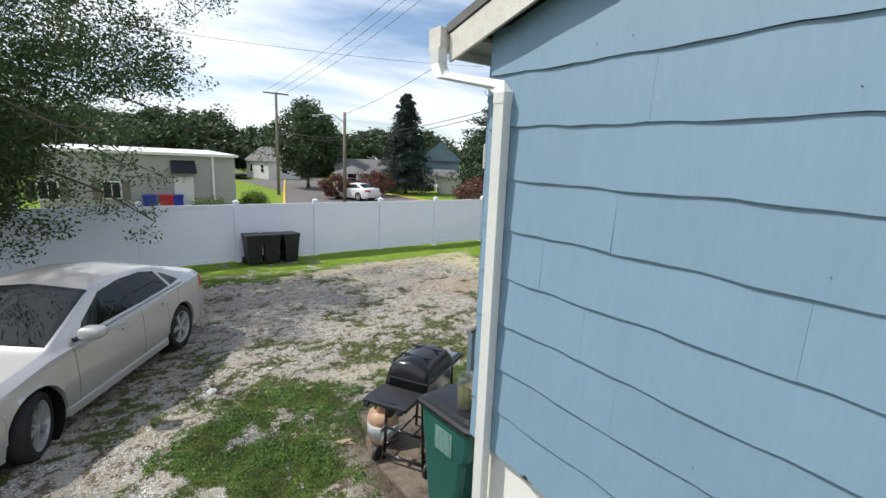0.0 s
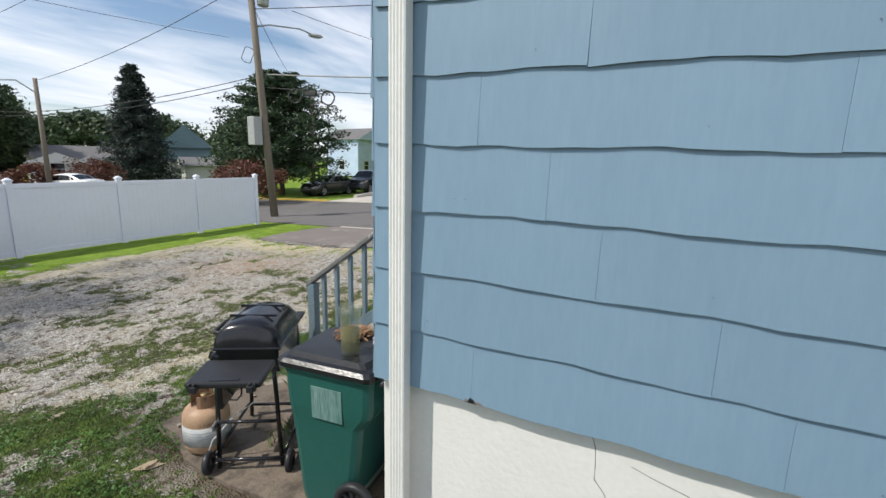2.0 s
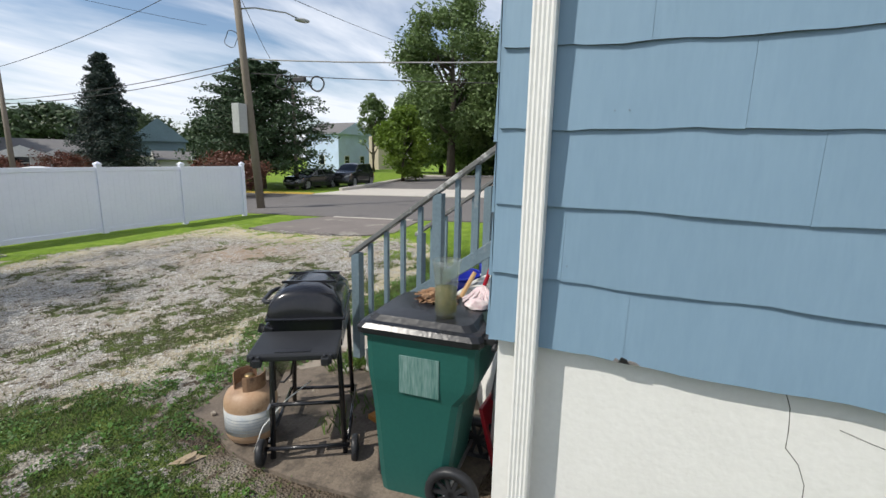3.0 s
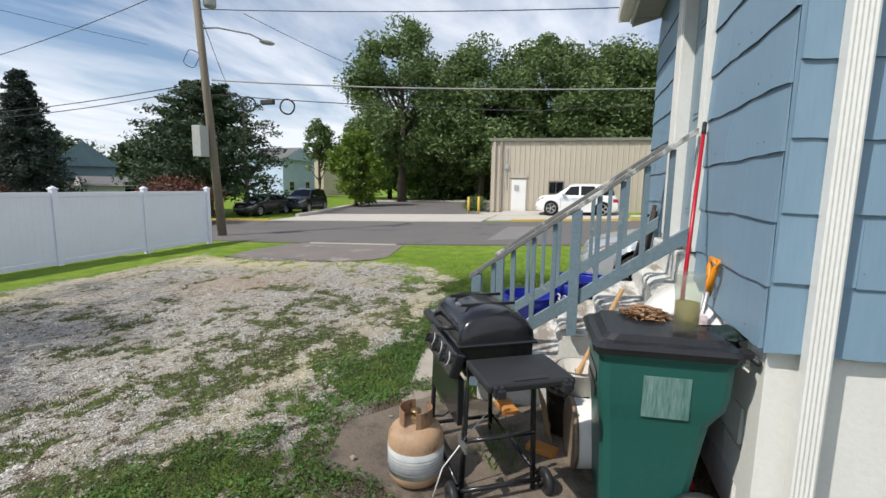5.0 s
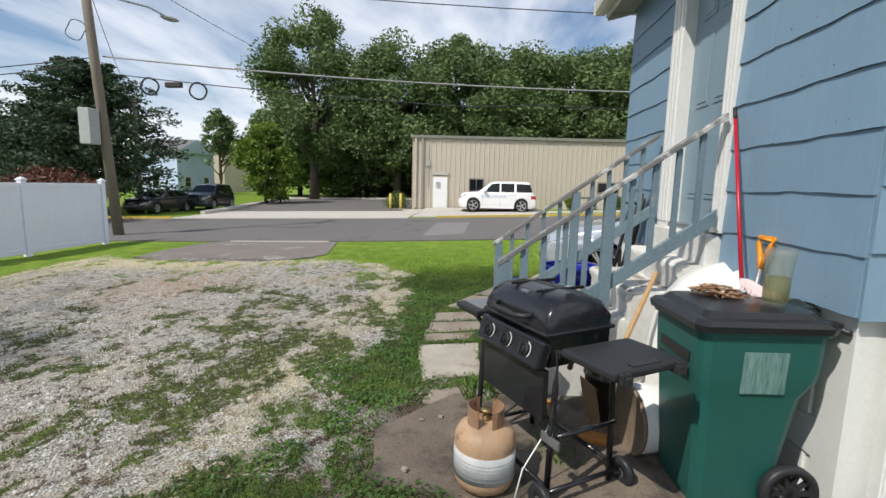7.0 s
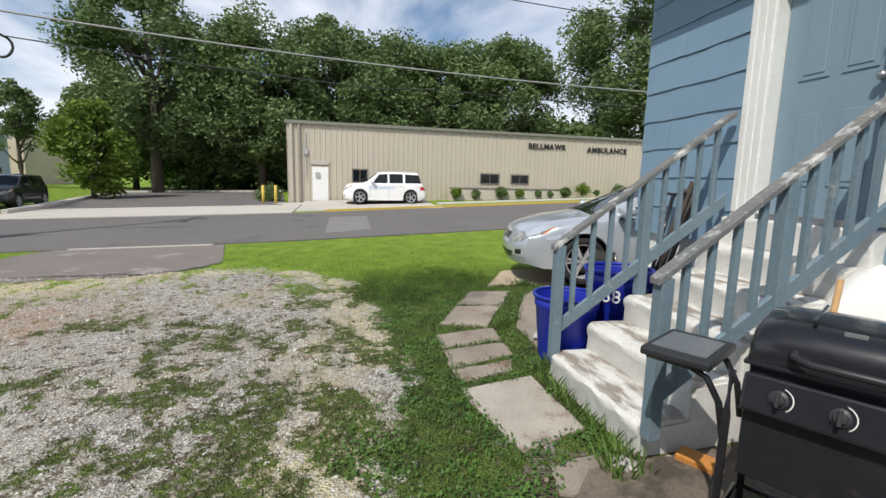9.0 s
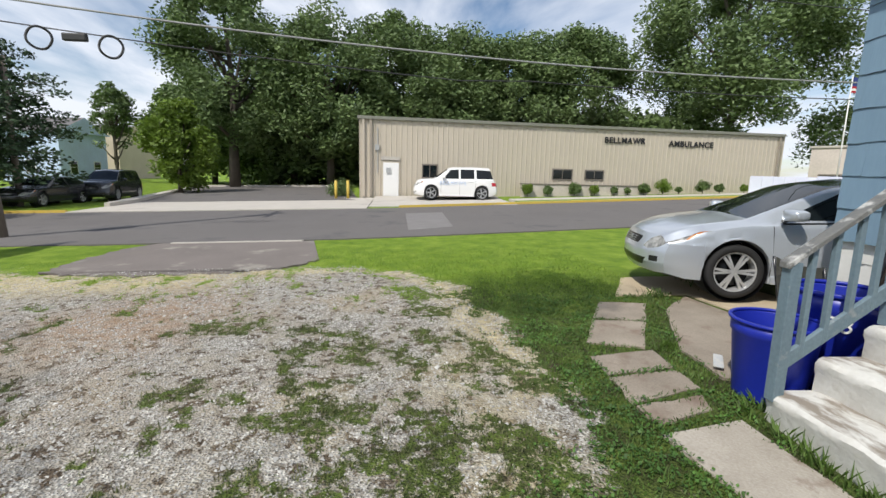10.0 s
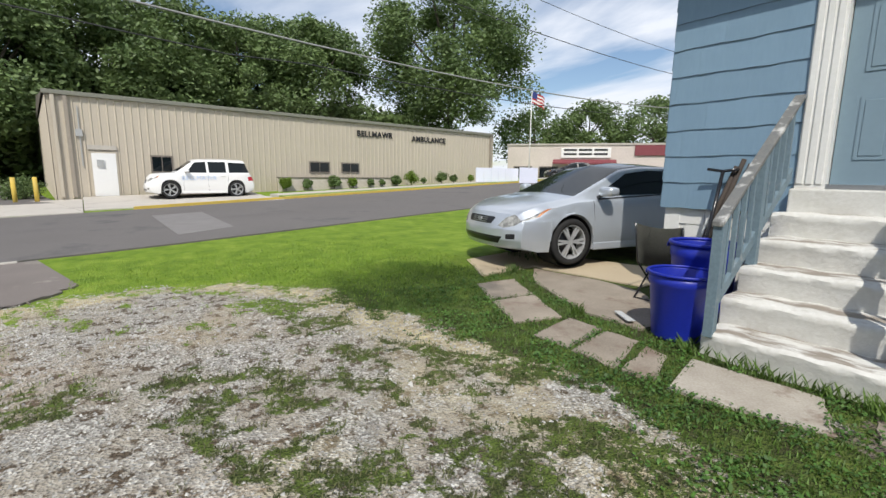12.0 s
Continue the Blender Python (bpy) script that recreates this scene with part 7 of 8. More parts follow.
fallen_tub()
M_SPONGE = mat("orange_clay", (0.55, 0.24, 0.05), (0.42, 0.17, 0.04), rough=0.85, scale=18, fine=60, bump=0.8)
block("orange_brick", "worn orange brick lying beside the steps", (2.90, 3.42, 0.088), (0.20, 0.12, 0.055), M_SPONGE, 30)
block("orange_brick", "worn orange brick behind the green bin", (2.40, 3.12, 0.088), (0.19, 0.10, 0.06), M_SPONGE, 70)
ob = tubed("wooden_stick", [(2.62, 3.12, 0.09), (2.88, 2.66, 1.10)], 0.016, M_RAWWOOD)
tagged(ob, "raw wooden stick leaning against the white steps", "stick")
block("cardboard_piece", "wet brown cardboard behind the grill", (2.58, 3.08, 0.088), (0.20, 0.01, 0.34), mat("cardboard", (0.30, 0.19, 0.10), rough=0.9), 15, "cardboard", -12)
block("crumpled_paper", "flattened paper scrap lying on the curved slab", (4.95, 3.42, 0.13), (0.30, 0.07, 0.012), M_LABEL, -35, "litter")
rag("litter", "crumpled white litter lying on the gravel", (0.62, 5.88, 0.005), 0.06, 0.06, M_WHITE, 21)
scatter_leaves("dry_leaf", "single large dry leaf lying in the grass", (1.60, 3.98, 0.075), 0.02, 3, 0.09, mat("pale_dead_leaf", (0.42, 0.33, 0.22), rough=0.9), 6, category="leaf")
r_ = np.random.RandomState(4)
for k in range(16):
    block("pebble", "small broken stone lying on the patio slab", (r_.uniform(1.95, 3.1), r_.uniform(3.0, 4.3), 0.085), (r_.uniform(.015, .05), r_.uniform(.015, .04), r_.uniform(.01, .025)), M_CONC, r_.uniform(0, 180), "stone")
for b_ in [o for o in bpy.data.objects if o.name.startswith("pebble")]:
    b_["group"] = "broken stones"


# ---- bins by the fence ----
def dark_bin(x, y, turn):
    b = thing("dark_wheelie_bin", "dark wheeled bin with closed lid standing before the white fence", "bin", "bins by the fence", at=(x, y, gz(x, y)), turn=turn)
    bm = bmesh.new()
    loft(bm, [[(-w, -w * 1.1, z), (w, -w * 1.1, z), (w, w * 1.1, z), (-w, w * 1.1, z), (-w, -w * 1.1, z)] for w, z in ((0.18, 0.05), (0.21, 0.55), (0.235, 0.84))])
    bmesh.ops.recalc_face_normals(bm, faces=bm.faces)
    part("body", bm, M_NAVYBIN, b)
    boxed("lid", -0.25, 0.25, -0.28, 0.29, 0.84, 0.90, M_NAVYBIN, b, bevel=0.02)
    tubed("handle", [(-0.2, 0.31, 0.84), (0.2, 0.31, 0.84)], 0.02, M_NAVYBIN, b)
    for s in (-1, 1):
        lathed("wheel", [(0.0, -0.02), (0.11, -0.02), (0.11, 0.02), (0.0, 0.02)], M_NAVYBIN, b, m=pose(s * 0.22, 0.2, 0.11, 0, 90, 0), seg=14)


dark_bin(2.85, 13.95, 4)
dark_bin(3.37, 13.90, -6)
dark_bin(3.88, 13.88, 9)


# ---- poles and wires ----
def utility_pole():
    p = thing("utility_pole", "tall weathered wooden utility pole with transformer, grey cabinet and street lamp", "utility pole", kind="structure")
    a, b = Vector((14.45, 16.3, -0.6)), Vector((13.95, 16.65, 10.4))
    tubed("pole", [a, a.lerp(b, 0.5), b], 0.165, M_WOOD, p, seg=14, r_end=0.12)
    at = lambda z: a + (b - a) * ((z - a.z) / (b.z - a.z))
    c = at(3.35)
    boxed("cabinet", c.x - 0.62, c.x - 0.20, c.y - 0.05, c.y + 0.33, 2.72, 3.85, M_GREYBOX, p, "grey steel cabinet", bevel=0.02)
    c = at(7.35)
    tubed("lamp_arm", [c, c + Vector((0.5, -0.35, 0.15)), c + Vector((1.5, -1.0, 0.18)), c + Vector((1.9, -1.25, 0.05))], 0.03, M_STEEL, p)
    bm = bmesh.new()
    bmesh.ops.create_uvsphere(bm, u_segments=16, v_segments=8, radius=1)
    bmesh.ops.transform(bm, matrix=pose(c.x + 2.05, c.y - 1.35, c.z + 0.0, 0, 0, -33) @ Matrix.Diagonal((0.32, 0.14, 0.09, 1)), verts=bm.verts)
    part("lamp_head", bm, M_GREYBOX, p, "grey cobra street lamp", smooth=True)
    c = at(8.15)
    lathed("transformer", [(0.0, 0.0), (0.2, 0.0), (0.22, 0.04), (0.22, 0.75), (0.20, 0.82), (0.06, 0.86), (0.05, 1.0), (0.0, 1.0)], M_GREYBOX, p, "grey round transformer", m=pose(c.x + 0.30, c.y - 0.30, c.z), seg=20)
    c = at(9.7)
    boxed("cross_arm", -1.2, 1.2, -0.05, 0.05, -0.06, 0.06, M_WOOD, p, m=pose(c.x, c.y, c.z, 0, 0, 3))
    return at


pole_at = utility_pole()
PW = pole_at(5.5)


def cable(name, pts, r, material=None, label="thin black overhead cable sagging between poles"):
    ob = tubed(name, pts, r, material or M_WIRE, seg=5, kind="structure")
    return tagged(ob, label)


def sag(a, b, drop, n=18):
    a, b = Vector(a), Vector(b)
    return [a.lerp(b, i / n) - Vector((0, 0, drop * 4 * (i / n) * (1 - i / n))) for i in range(n + 1)]


def along_street(s):
    w = radians(-87)
    return Vector((14.3 + s * math.cos(w), 16.3 + s * math.sin(w), 5.56 - 0.085 * s + 0.0022 * s * s))


cable("overhead_cable", [along_street(s) for s in range(0, 53, 2)], 0.026, M_WIREG, "thick pale overhead cable running along the street")
cable("overhead_cable", [along_street(s) + Vector((0, 0, -0.52 - 0.012 * s * (1 if s < 14 else 0))) for s in range(0, 53, 2)], 0.016)
cable("overhead_cable", sag(pole_at(8.0), (16.9, -31.0, 8.0), 1.05), 0.016)
cable("overhead_cable", sag(pole_at(9.7), (16.9, -31.0, 9.3), 1.35), 0.012)
cable("overhead_cable", sag((14.6, 15.0, 7.9), (40.0, 17.2, 10.4), 0.3), 0.012)
cable("overhead_cable", sag(pole_at(5.5), (14.2, 34.5, 4.6), 0.25), 0.018)
cable("overhead_cable", sag(pole_at(5.3), (14.2, 34.5, 4.4), 0.3), 0.018)
cable("overhead_cable", sag(pole_at(9.0), (14.2, 34.5, 6.3), 0.35), 0.014)
cable("overhead_cable", sag(pole_at(8.2), (26.0, 24.5, 6.2), 0.5), 0.012)
cable("overhead_cable", sag((14.2, 34.5, 4.4), (11.4, 43.3, 5.0), 0.3), 0.02)
cable("overhead_cable", sag((14.2, 34.5, 4.6), (11.4, 43.3, 5.3), 0.3), 0.02)
for dx in (-0.9, 0.0, 0.9):
    cable("overhead_cable", sag((11.4 + dx, 43.3, 8.5), (13.2 + dx * 0.6, 5.0, 14.5), 0.8), 0.012)
cable("overhead_cable", sag((-25, 33, 11), (24, 30, 10.5), 1.2), 0.012)
c = pole_at(6.3) + Vector((-0.1, 0.42, 0))
ob = tubed("cable_coil", [c + Vector((0.05 * math.sin(3 * a), 0.34 * math.cos(a), 0.30 * math.sin(a))) for a in np.linspace(0, 6.28, 24)[:-1]], 0.014, M_WIRE, closed=True, kind="structure")
tagged(ob, "thin black coil of spare cable hung beside the pole")
for s0 in (1.5, 3.1):
    c = along_street(s0) + Vector((0, 0, -0.79))
    ob = tubed("cable_coil", [c + Vector((-0.13 * math.cos(a) + 0.02 * math.sin(3 * a), 0.21 * math.cos(a), 0.26 * math.sin(a))) for a in np.linspace(0, 6.28, 24)[:-1]], 0.03, M_WIRE, closed=True, kind="structure")
    tagged(ob, "round black coil of spare cable hung on the wire")
c = along_street(2.3) + Vector((0, 0, -0.66))
boxed("splice_case", c.x - 0.07, c.x + 0.07, c.y - 0.28, c.y + 0.28, c.z - 0.1, c.z + 0.08, M_WIRE, label="black splice case hanging on the cable", bevel=0.03, kind="structure")


def small_pole(x, y, h, label, arm=None, cross=False, panel=False):
    z = gz(x, y)
    p = thing("utility_pole", label, "utility pole", kind="structure", at=(x, y, z))
    tubed("pole", [(0, 0, -0.3), (0, 0, h)], 0.15, M_WOOD, p, seg=10, r_end=0.11)
    if cross:
        boxed("cross_arm", -1.1, 1.1, -0.05, 0.05, h - 0.15, h - 0.03, M_WOOD, p)
    if arm:
        tubed("lamp_arm", [(0, 0, h * 0.88), (arm[0] * 0.4, arm[1] * 0.4, h * 0.97), (arm[0], arm[1], h * 0.95)], 0.035, M_STEEL, p)
        boxed("lamp_head", arm[0] - 0.3, arm[0] + 0.15, arm[1] - 0.1, arm[1] + 0.1, h * 0.93, h * 0.95 + 0.03, M_GREYBOX, p, bevel=0.02)
    if panel:
        boxed("solar_panel", -0.75, 0.0, -0.4, 0.2, 0, 0.04, M_GREYBOX, p, m=pose(0, 0, h * 0.62, 25, 20, 0))


small_pole(14.2, 34.5, 7.0, "wooden pole with a street lamp on a curved arm", arm=(-2.0, 0.6))
small_pole(11.4, 43.3, 9.0, "wooden pole with a cross arm far down the street", cross=True)
small_pole(26.0, 24.5, 7.0, "slim wooden pole with a small panel across the street", panel=True)
small_pole(16.9, -30.5, 9.0, "wooden utility pole further along the street", cross=True)


# ---- houses ----
def plain_house(name, label, x, y, turn, w, d, wall_h, roof_h, wall_mat, windows=2, ridge="x", roof_mat=None, storeys=1):
    """x, y: its middle; w along local x, d along local y; windows on all long sides."""
    z = gz(x, y)
    h = thing(name, label, "house", kind="structure", at=(x, y, z), turn=turn)
    boxed("wall", -w / 2, w / 2, -d / 2, d / 2, -0.5, wall_h, wall_mat, h)
    bm = bmesh.new()
    o = 0.35
    if ridge == "x":
        P = [(-w / 2 - o, -d / 2 - o, wall_h), (w / 2 + o, -d / 2 - o, wall_h), (w / 2 + o, d / 2 + o, wall_h), (-w / 2 - o, d / 2 + o, wall_h), (-w / 2 - o, 0, wall_h + roof_h), (w / 2 + o, 0, wall_h + roof_h)]
        F = [(0, 1, 5, 4), (2, 3, 4, 5)]; G = [(0, 4, 3), (1, 2, 5)]
    else:
        P = [(-w / 2 - o, -d / 2 - o, wall_h), (w / 2 + o, -d / 2 - o, wall_h), (w / 2 + o, d / 2 + o, wall_h), (-w / 2 - o, d / 2 + o, wall_h), (0, -d / 2 - o, wall_h + roof_h), (0, d / 2 + o, wall_h + roof_h)]
        F = [(1, 2, 5, 4), (3, 0, 4, 5)]; G = [(0, 1, 4), (2, 3, 5)]
    v = [bm.verts.new(p) for p in P]
    for f in F:
        bm.faces.new([v[k] for k in f])
    for f in G:
        fc = bm.faces.new([v[k] for k in f]); fc.material_index = 1
    fc = bm.faces.new(v[:4][::-1]); fc.material_index = 1
    bmesh.ops.recalc_face_normals(bm, faces=bm.faces)
    part("roof", bm, [roof_mat or M_ROOF, wall_mat], h)
    for s in range(storeys):
        zc = 1.5 + s * 2.6
        for side, span in (((0, -1), w), ((0, 1), w), ((-1, 0), d), ((1, 0), d)):
            n = max(1, int(span / 3.2)) if windows else 0
            for k in range(n):
                u = (k + 0.5) / n * span - span / 2
                if side[1]:
                    a = (u - 0.5, u + 0.5, side[1] * d / 2 - 0.05, side[1] * d / 2 + 0.05)
                    q = (u - 0.42, u + 0.42, side[1] * (d / 2 + 0.052) - 0.01, side[1] * (d / 2 + 0.052) + 0.01)
                else:
                    a = (side[0] * w / 2 - 0.05, side[0] * w / 2 + 0.05, u - 0.5, u + 0.5)
                    q = (side[0] * (w / 2 + 0.052) - 0.01, side[0] * (w / 2 + 0.052) + 0.01, u - 0.42, u + 0.42)
                win = boxed("window", *a, zc - 0.65, zc + 0.65, M_WHITE, h)
                boxed("pane", *q, zc - 0.57, zc - 0.02, M_CARGLASS, win)
                boxed("pane", *q, zc + 0.02, zc + 0.57, M_CARGLASS, win)
    return h


plain_house("bungalow", "low white bungalow with a grey hip roof and small porch", 24.5, 50.5, -15, 8.5, 6.0, 2.3, 1.1, M_HOUSEWHITE)
plain_house("bungalow", "low house with a grey roof beyond the spruce", 30.0, 50.0, -20, 6.0, 5.0, 1.9, 0.9, M_HOUSEWHITE)
plain_house("gable_house", "blue-green house with white gable trim", 33.5, 49.5, -35, 4.6, 7.0, 3.4, 2.3, M_HOUSETEAL, ridge="y", storeys=1)
plain_house("white_house", "distant white house with a steep gable", 19.0, 75.0, 10, 5.0, 8.0, 2.6, 2.2, M_HOUSEWHITE, ridge="y")
plain_house("blue_house", "two-storey pale blue house with a grey roof", 55.5, 42.6, 84, 6.0, 6.5, 5.0, 1.7, M_HOUSEBLUE, ridge="x", storeys=1)
plain_house("beige_hall", "large plain beige building in the distance", 68.0, 43.5, 84, 6.0, 8.0, 6.2, 0.7, M_BEIGE, windows=0)
plain_house("low_house", "low house with a pale grey roof behind the red shrub", 31.5, 42.0, -30, 6.0, 5.0, 1.7, 0.8, M_HOUSEWHITE)


plain_house("gable_porch", "white gabled porch of a grey-roofed bungalow", 19.8, 46.0, -24, 3.4, 4.0, 1.95, 0.85, M_HOUSEWHITE, ridge="y")
plain_house("gable_porch", "white gabled wing of a grey-roofed bungalow", 22.6, 46.6, -24, 3.0, 4.0, 1.8, 0.8, M_HOUSEWHITE, ridge="y")


def grey_hall():
    g = thing("grey_hall", "low grey stucco building with shuttered windows and a white door", "building", kind="structure", at=(0.55, 28.2, gz(0, 24)), turn=2)
    w, d = 7.4, 7.5
    bm = bmesh.new()
    P = [(-w / 2, -d / 2), (w / 2, -d / 2), (w / 2, d / 2), (-w / 2, d / 2)]
    prism(bm, P, -0.6, lambda x, y: 3.55 - 0.06 * abs(x + 0.4))
    part("wall", bm, M_GREYHALL, g)
    bm = bmesh.new()
    prism(bm, [(-w / 2 - .15, -d / 2 - .15), (w / 2 + .15, -d / 2 - .15), (w / 2 + .15, d / 2), (-w / 2 - .15, d / 2)], lambda x, y: 3.55 - 0.06 * abs(x + 0.4) + 0.01 + 0.03 * (y + d / 2), lambda x, y: 3.68 - 0.06 * abs(x + 0.4) + 0.03 * (y + d / 2))
    part("roof", bm, M_WHITE, g, "pale metal roof")
    y = -d / 2
    boxed("door", 1.05, 1.85, y - 0.05, y + 0.02, 0.55, 2.35, M_WHITE, g, "white entrance door")
    for xa in (-1.3, -5.2 + 1.8):
        win = boxed("window", xa - 0.35, xa + 0.35, y - 0.04, y + 0.02, 1.35, 2.15, M_WHITE, g)
        boxed("pane", xa - 0.29, xa - 0.02, y - 0.055, y - 0.038, 1.42, 2.08, M_CARGLASS, win)
        boxed("pane", xa + 0.02, xa + 0.29, y - 0.055, y - 0.038, 1.42, 2.08, M_CARGLASS, win)
        for s in (-1, 1):
            boxed("shutter", xa + s * 0.52 - 0.15, xa + s * 0.52 + 0.15, y - 0.05, y - 0.002, 1.33, 2.17, M_TANTRIM, g)
    bm = bmesh.new()
    v = [bm.verts.new(p) for p in ((0.95, y - 0.02, 3.1), (1.95, y - 0.02, 3.1), (1.95, y - 0.55, 2.55), (0.95, y - 0.55, 2.55), (0.95, y - 0.02, 2.5), (1.95, y - 0.02, 2.5))]
    for f in ((0, 1, 2, 3), (3, 2, 5, 4), (0, 3, 4), (1, 5, 2)):
        bm.faces.new([v[k] for k in f])
    part("awning", bm, M_DARK, g, "black door awning")
    boxed("downpipe", w / 2 - 1.05, w / 2 - 0.95, y - 0.1, y - 0.002, 0, 3.3, M_WHITE, g)


grey_hall()
for k, (x, y, m_, lab) in enumerate(((0.7, 23.9, M_BLUEP, "blue bin by the grey building's door"), (1.35, 23.9, M_RED, "red bin by the grey building's door"), (1.75, 23.95, M_BLUEP, "blue bin by the grey building's door"))):
    bm = bmesh.new(); box(bm, -0.25, 0.25, -0.25, 0.25, 0, 0.85, bevel=0.03); box(bm, -0.28, 0.28, -0.28, 0.28, 0.85, 0.95, bevel=0.02)
    ob = part("storage_bin", bm, m_, label=lab)
    ob.matrix_world = pose(x, y, gz(x, y) + 0.62)
    tagged(ob, category="bin")
strip("street_far", lambda y: 6.6 + 0.28 * (y - 24), lambda y: 12.6 + 0.28 * (y - 24), 24, 75, 3, 0.02, M_ASPHALT, "grey asphalt side street running away from the yard")
strip("kerb_far", lambda y: 6.4 + 0.28 * (y - 24), lambda y: 6.6 + 0.28 * (y - 24), 24, 75, 3, 0.10, M_YELLOW, "yellow kerb of the side street")


# ---- shrubs ----
def shrub(name, label, x, y, h, rad, seed, material=None, z=0.0, size=0.05, leaves=2600, group="foundation shrubs"):
    r = np.random.RandomState(seed)
    t = thing(name, label, "shrub", group, at=(x, y, gz(x, y) + z))
    bm = bmesh.new(); tube(bm, [(0, 0, -0.1), (0, 0, h * 0.5)], 0.03, 6, r_end=0.01)
    part("stem", bm, M_BARK, t)
    u = r.normal(0, 1, (36, 3)); u /= np.linalg.norm(u, axis=1)[:, None]
    c = u * r.uniform(0.3, 0.85, (36, 1)) * [rad, rad, h / 2] + [0, 0, h / 2]
    v, f = leaf_cloud(r, c, np.full((36, 3), rad * 0.22), leaves // 36, size)
    v[:, 2] = np.maximum(v[:, 2], 0.0)
    part_data("foliage", v, f, material or M_LEAF, t)


for k, (px, h) in enumerate(((-1.6, 0.75), (-2.9, 0.6), (-4.6, 0.85), (-5.9, 0.6), (-7.2, 0.5), (-9.2, 0.75), (-10.5, 1.1), (-13.3, 0.9), (-14.5, 0.6), (-16.3, 0.5), (-11.6, 0.4), (-8.1, 0.4))):
    q = HALL_M @ Vector((hall_along(px), -0.9, 0))
    shrub("shrub", "small clipped green shrub in front of the steel hall", q.x, q.y, h * 0.85, h * 0.52, 100 + k, M_LEAF if k % 3 else M_LEAF2, z=0.12)
q = HALL_M @ Vector((hall_along(-5.2), -0.55, 0))
bm = bmesh.new(); box(bm, hall_along(-1.3), hall_along(-9.6), -0.62, -0.50, gz(29, -3) - 0.3, 1.12, HALL_M)
tagged(part("planter_wall", bm, M_PINKWALL, label="low pale wall below the hall windows"), kind="structure")
bm = bmesh.new(); box(bm, hall_along(-1.25), hall_along(-9.7), -0.66, -0.46, 1.12, 1.18, HALL_M)
tagged(part("planter_coping", bm, M_TANTRIM, label="brown coping on the low wall"), kind="structure")
shrub("shrub", "round dark green bush beside the grey building", 2.9, 22.9, 1.1, 0.95, 130, size=0.06, leaves=5000, z=0.3)
shrub("shrub", "clipped hedge bush beside the side street", 6.2, 29.5, 1.0, 1.0, 131, M_LEAF2, size=0.06, leaves=4000, z=0.3)
shrub("shrub", "dark bush at the corner of the steel hall", 30.5, 9.6, 1.0, 0.9, 132, size=0.06, leaves=3500)
for k, (bx, by) in enumerate(((28.3, 8.9), (28.5, 9.6))):
    ob = tubed("bollard", [(bx, by, gz(bx, by) - 0.2), (bx, by, gz(bx, by) + 1.05)], 0.08, M_YELLOW)
    tagged(ob, "yellow painted steel bollard at the hall corner", "bollard", "bollards")

# ---- far right: flag, fence, shops ----
f = thing("flagpole", "tall white flagpole with a red, white and blue flag", "flagpole", at=(27.9, -21.1, gz(27.9, -21.1)))
tubed("pole", [(0, 0, -0.2), (0, 0, 7.1)], 0.05, M_WHITE, f, r_end=0.03)
M_FLAGBLUE = mat("flag_blue", (0.03, 0.05, 0.20), rough=0.8)
M_FLAGRED = mat("flag_red", (0.45, 0.03, 0.04), rough=0.8)
bm = bmesh.new()
for i in range(12):
    for j in range(7):
        P = []
        for di, dj in ((0, 0), (1, 0), (1, 1), (0, 1)):
            u, w_ = (i + di) / 12, (j + dj) / 7
            P.append(bm.verts.new((-0.25 * u - 0.02 + 0.05 * math.sin(u * 7), -1.25 * u, 6.95 - 0.9 * w_ - 0.45 * u * u + 0.05 * math.sin(u * 9))))
        fc = bm.faces.new(P)
        fc.material_index = 0 if (i < 5 and j < 4) else (1 if j % 2 == 0 else 2)
part("flag", bm, [M_FLAGBLUE, M_FLAGRED, M_WHITE], f)
wf = thing("vinyl_enclosure", "white vinyl enclosure beside the steel hall", "fence", kind="structure")
for k in range(6):
    boxed("panel", 27.3 + k * 0.02, 27.4 + k * 0.02, -15.6 - k * 0.75, -14.9 - k * 0.75, gz(27, -17) + 0.1, 1.95, M_VINYL, wf)
boxed("panel", 25.6, 27.3, -19.5, -19.42, gz(26, -19), 2.0, M_VINYL, wf)
boxed("panel", 25.6, 25.7, -19.4, -17.6, gz(26, -19), 2.0, M_VINYL, wf)


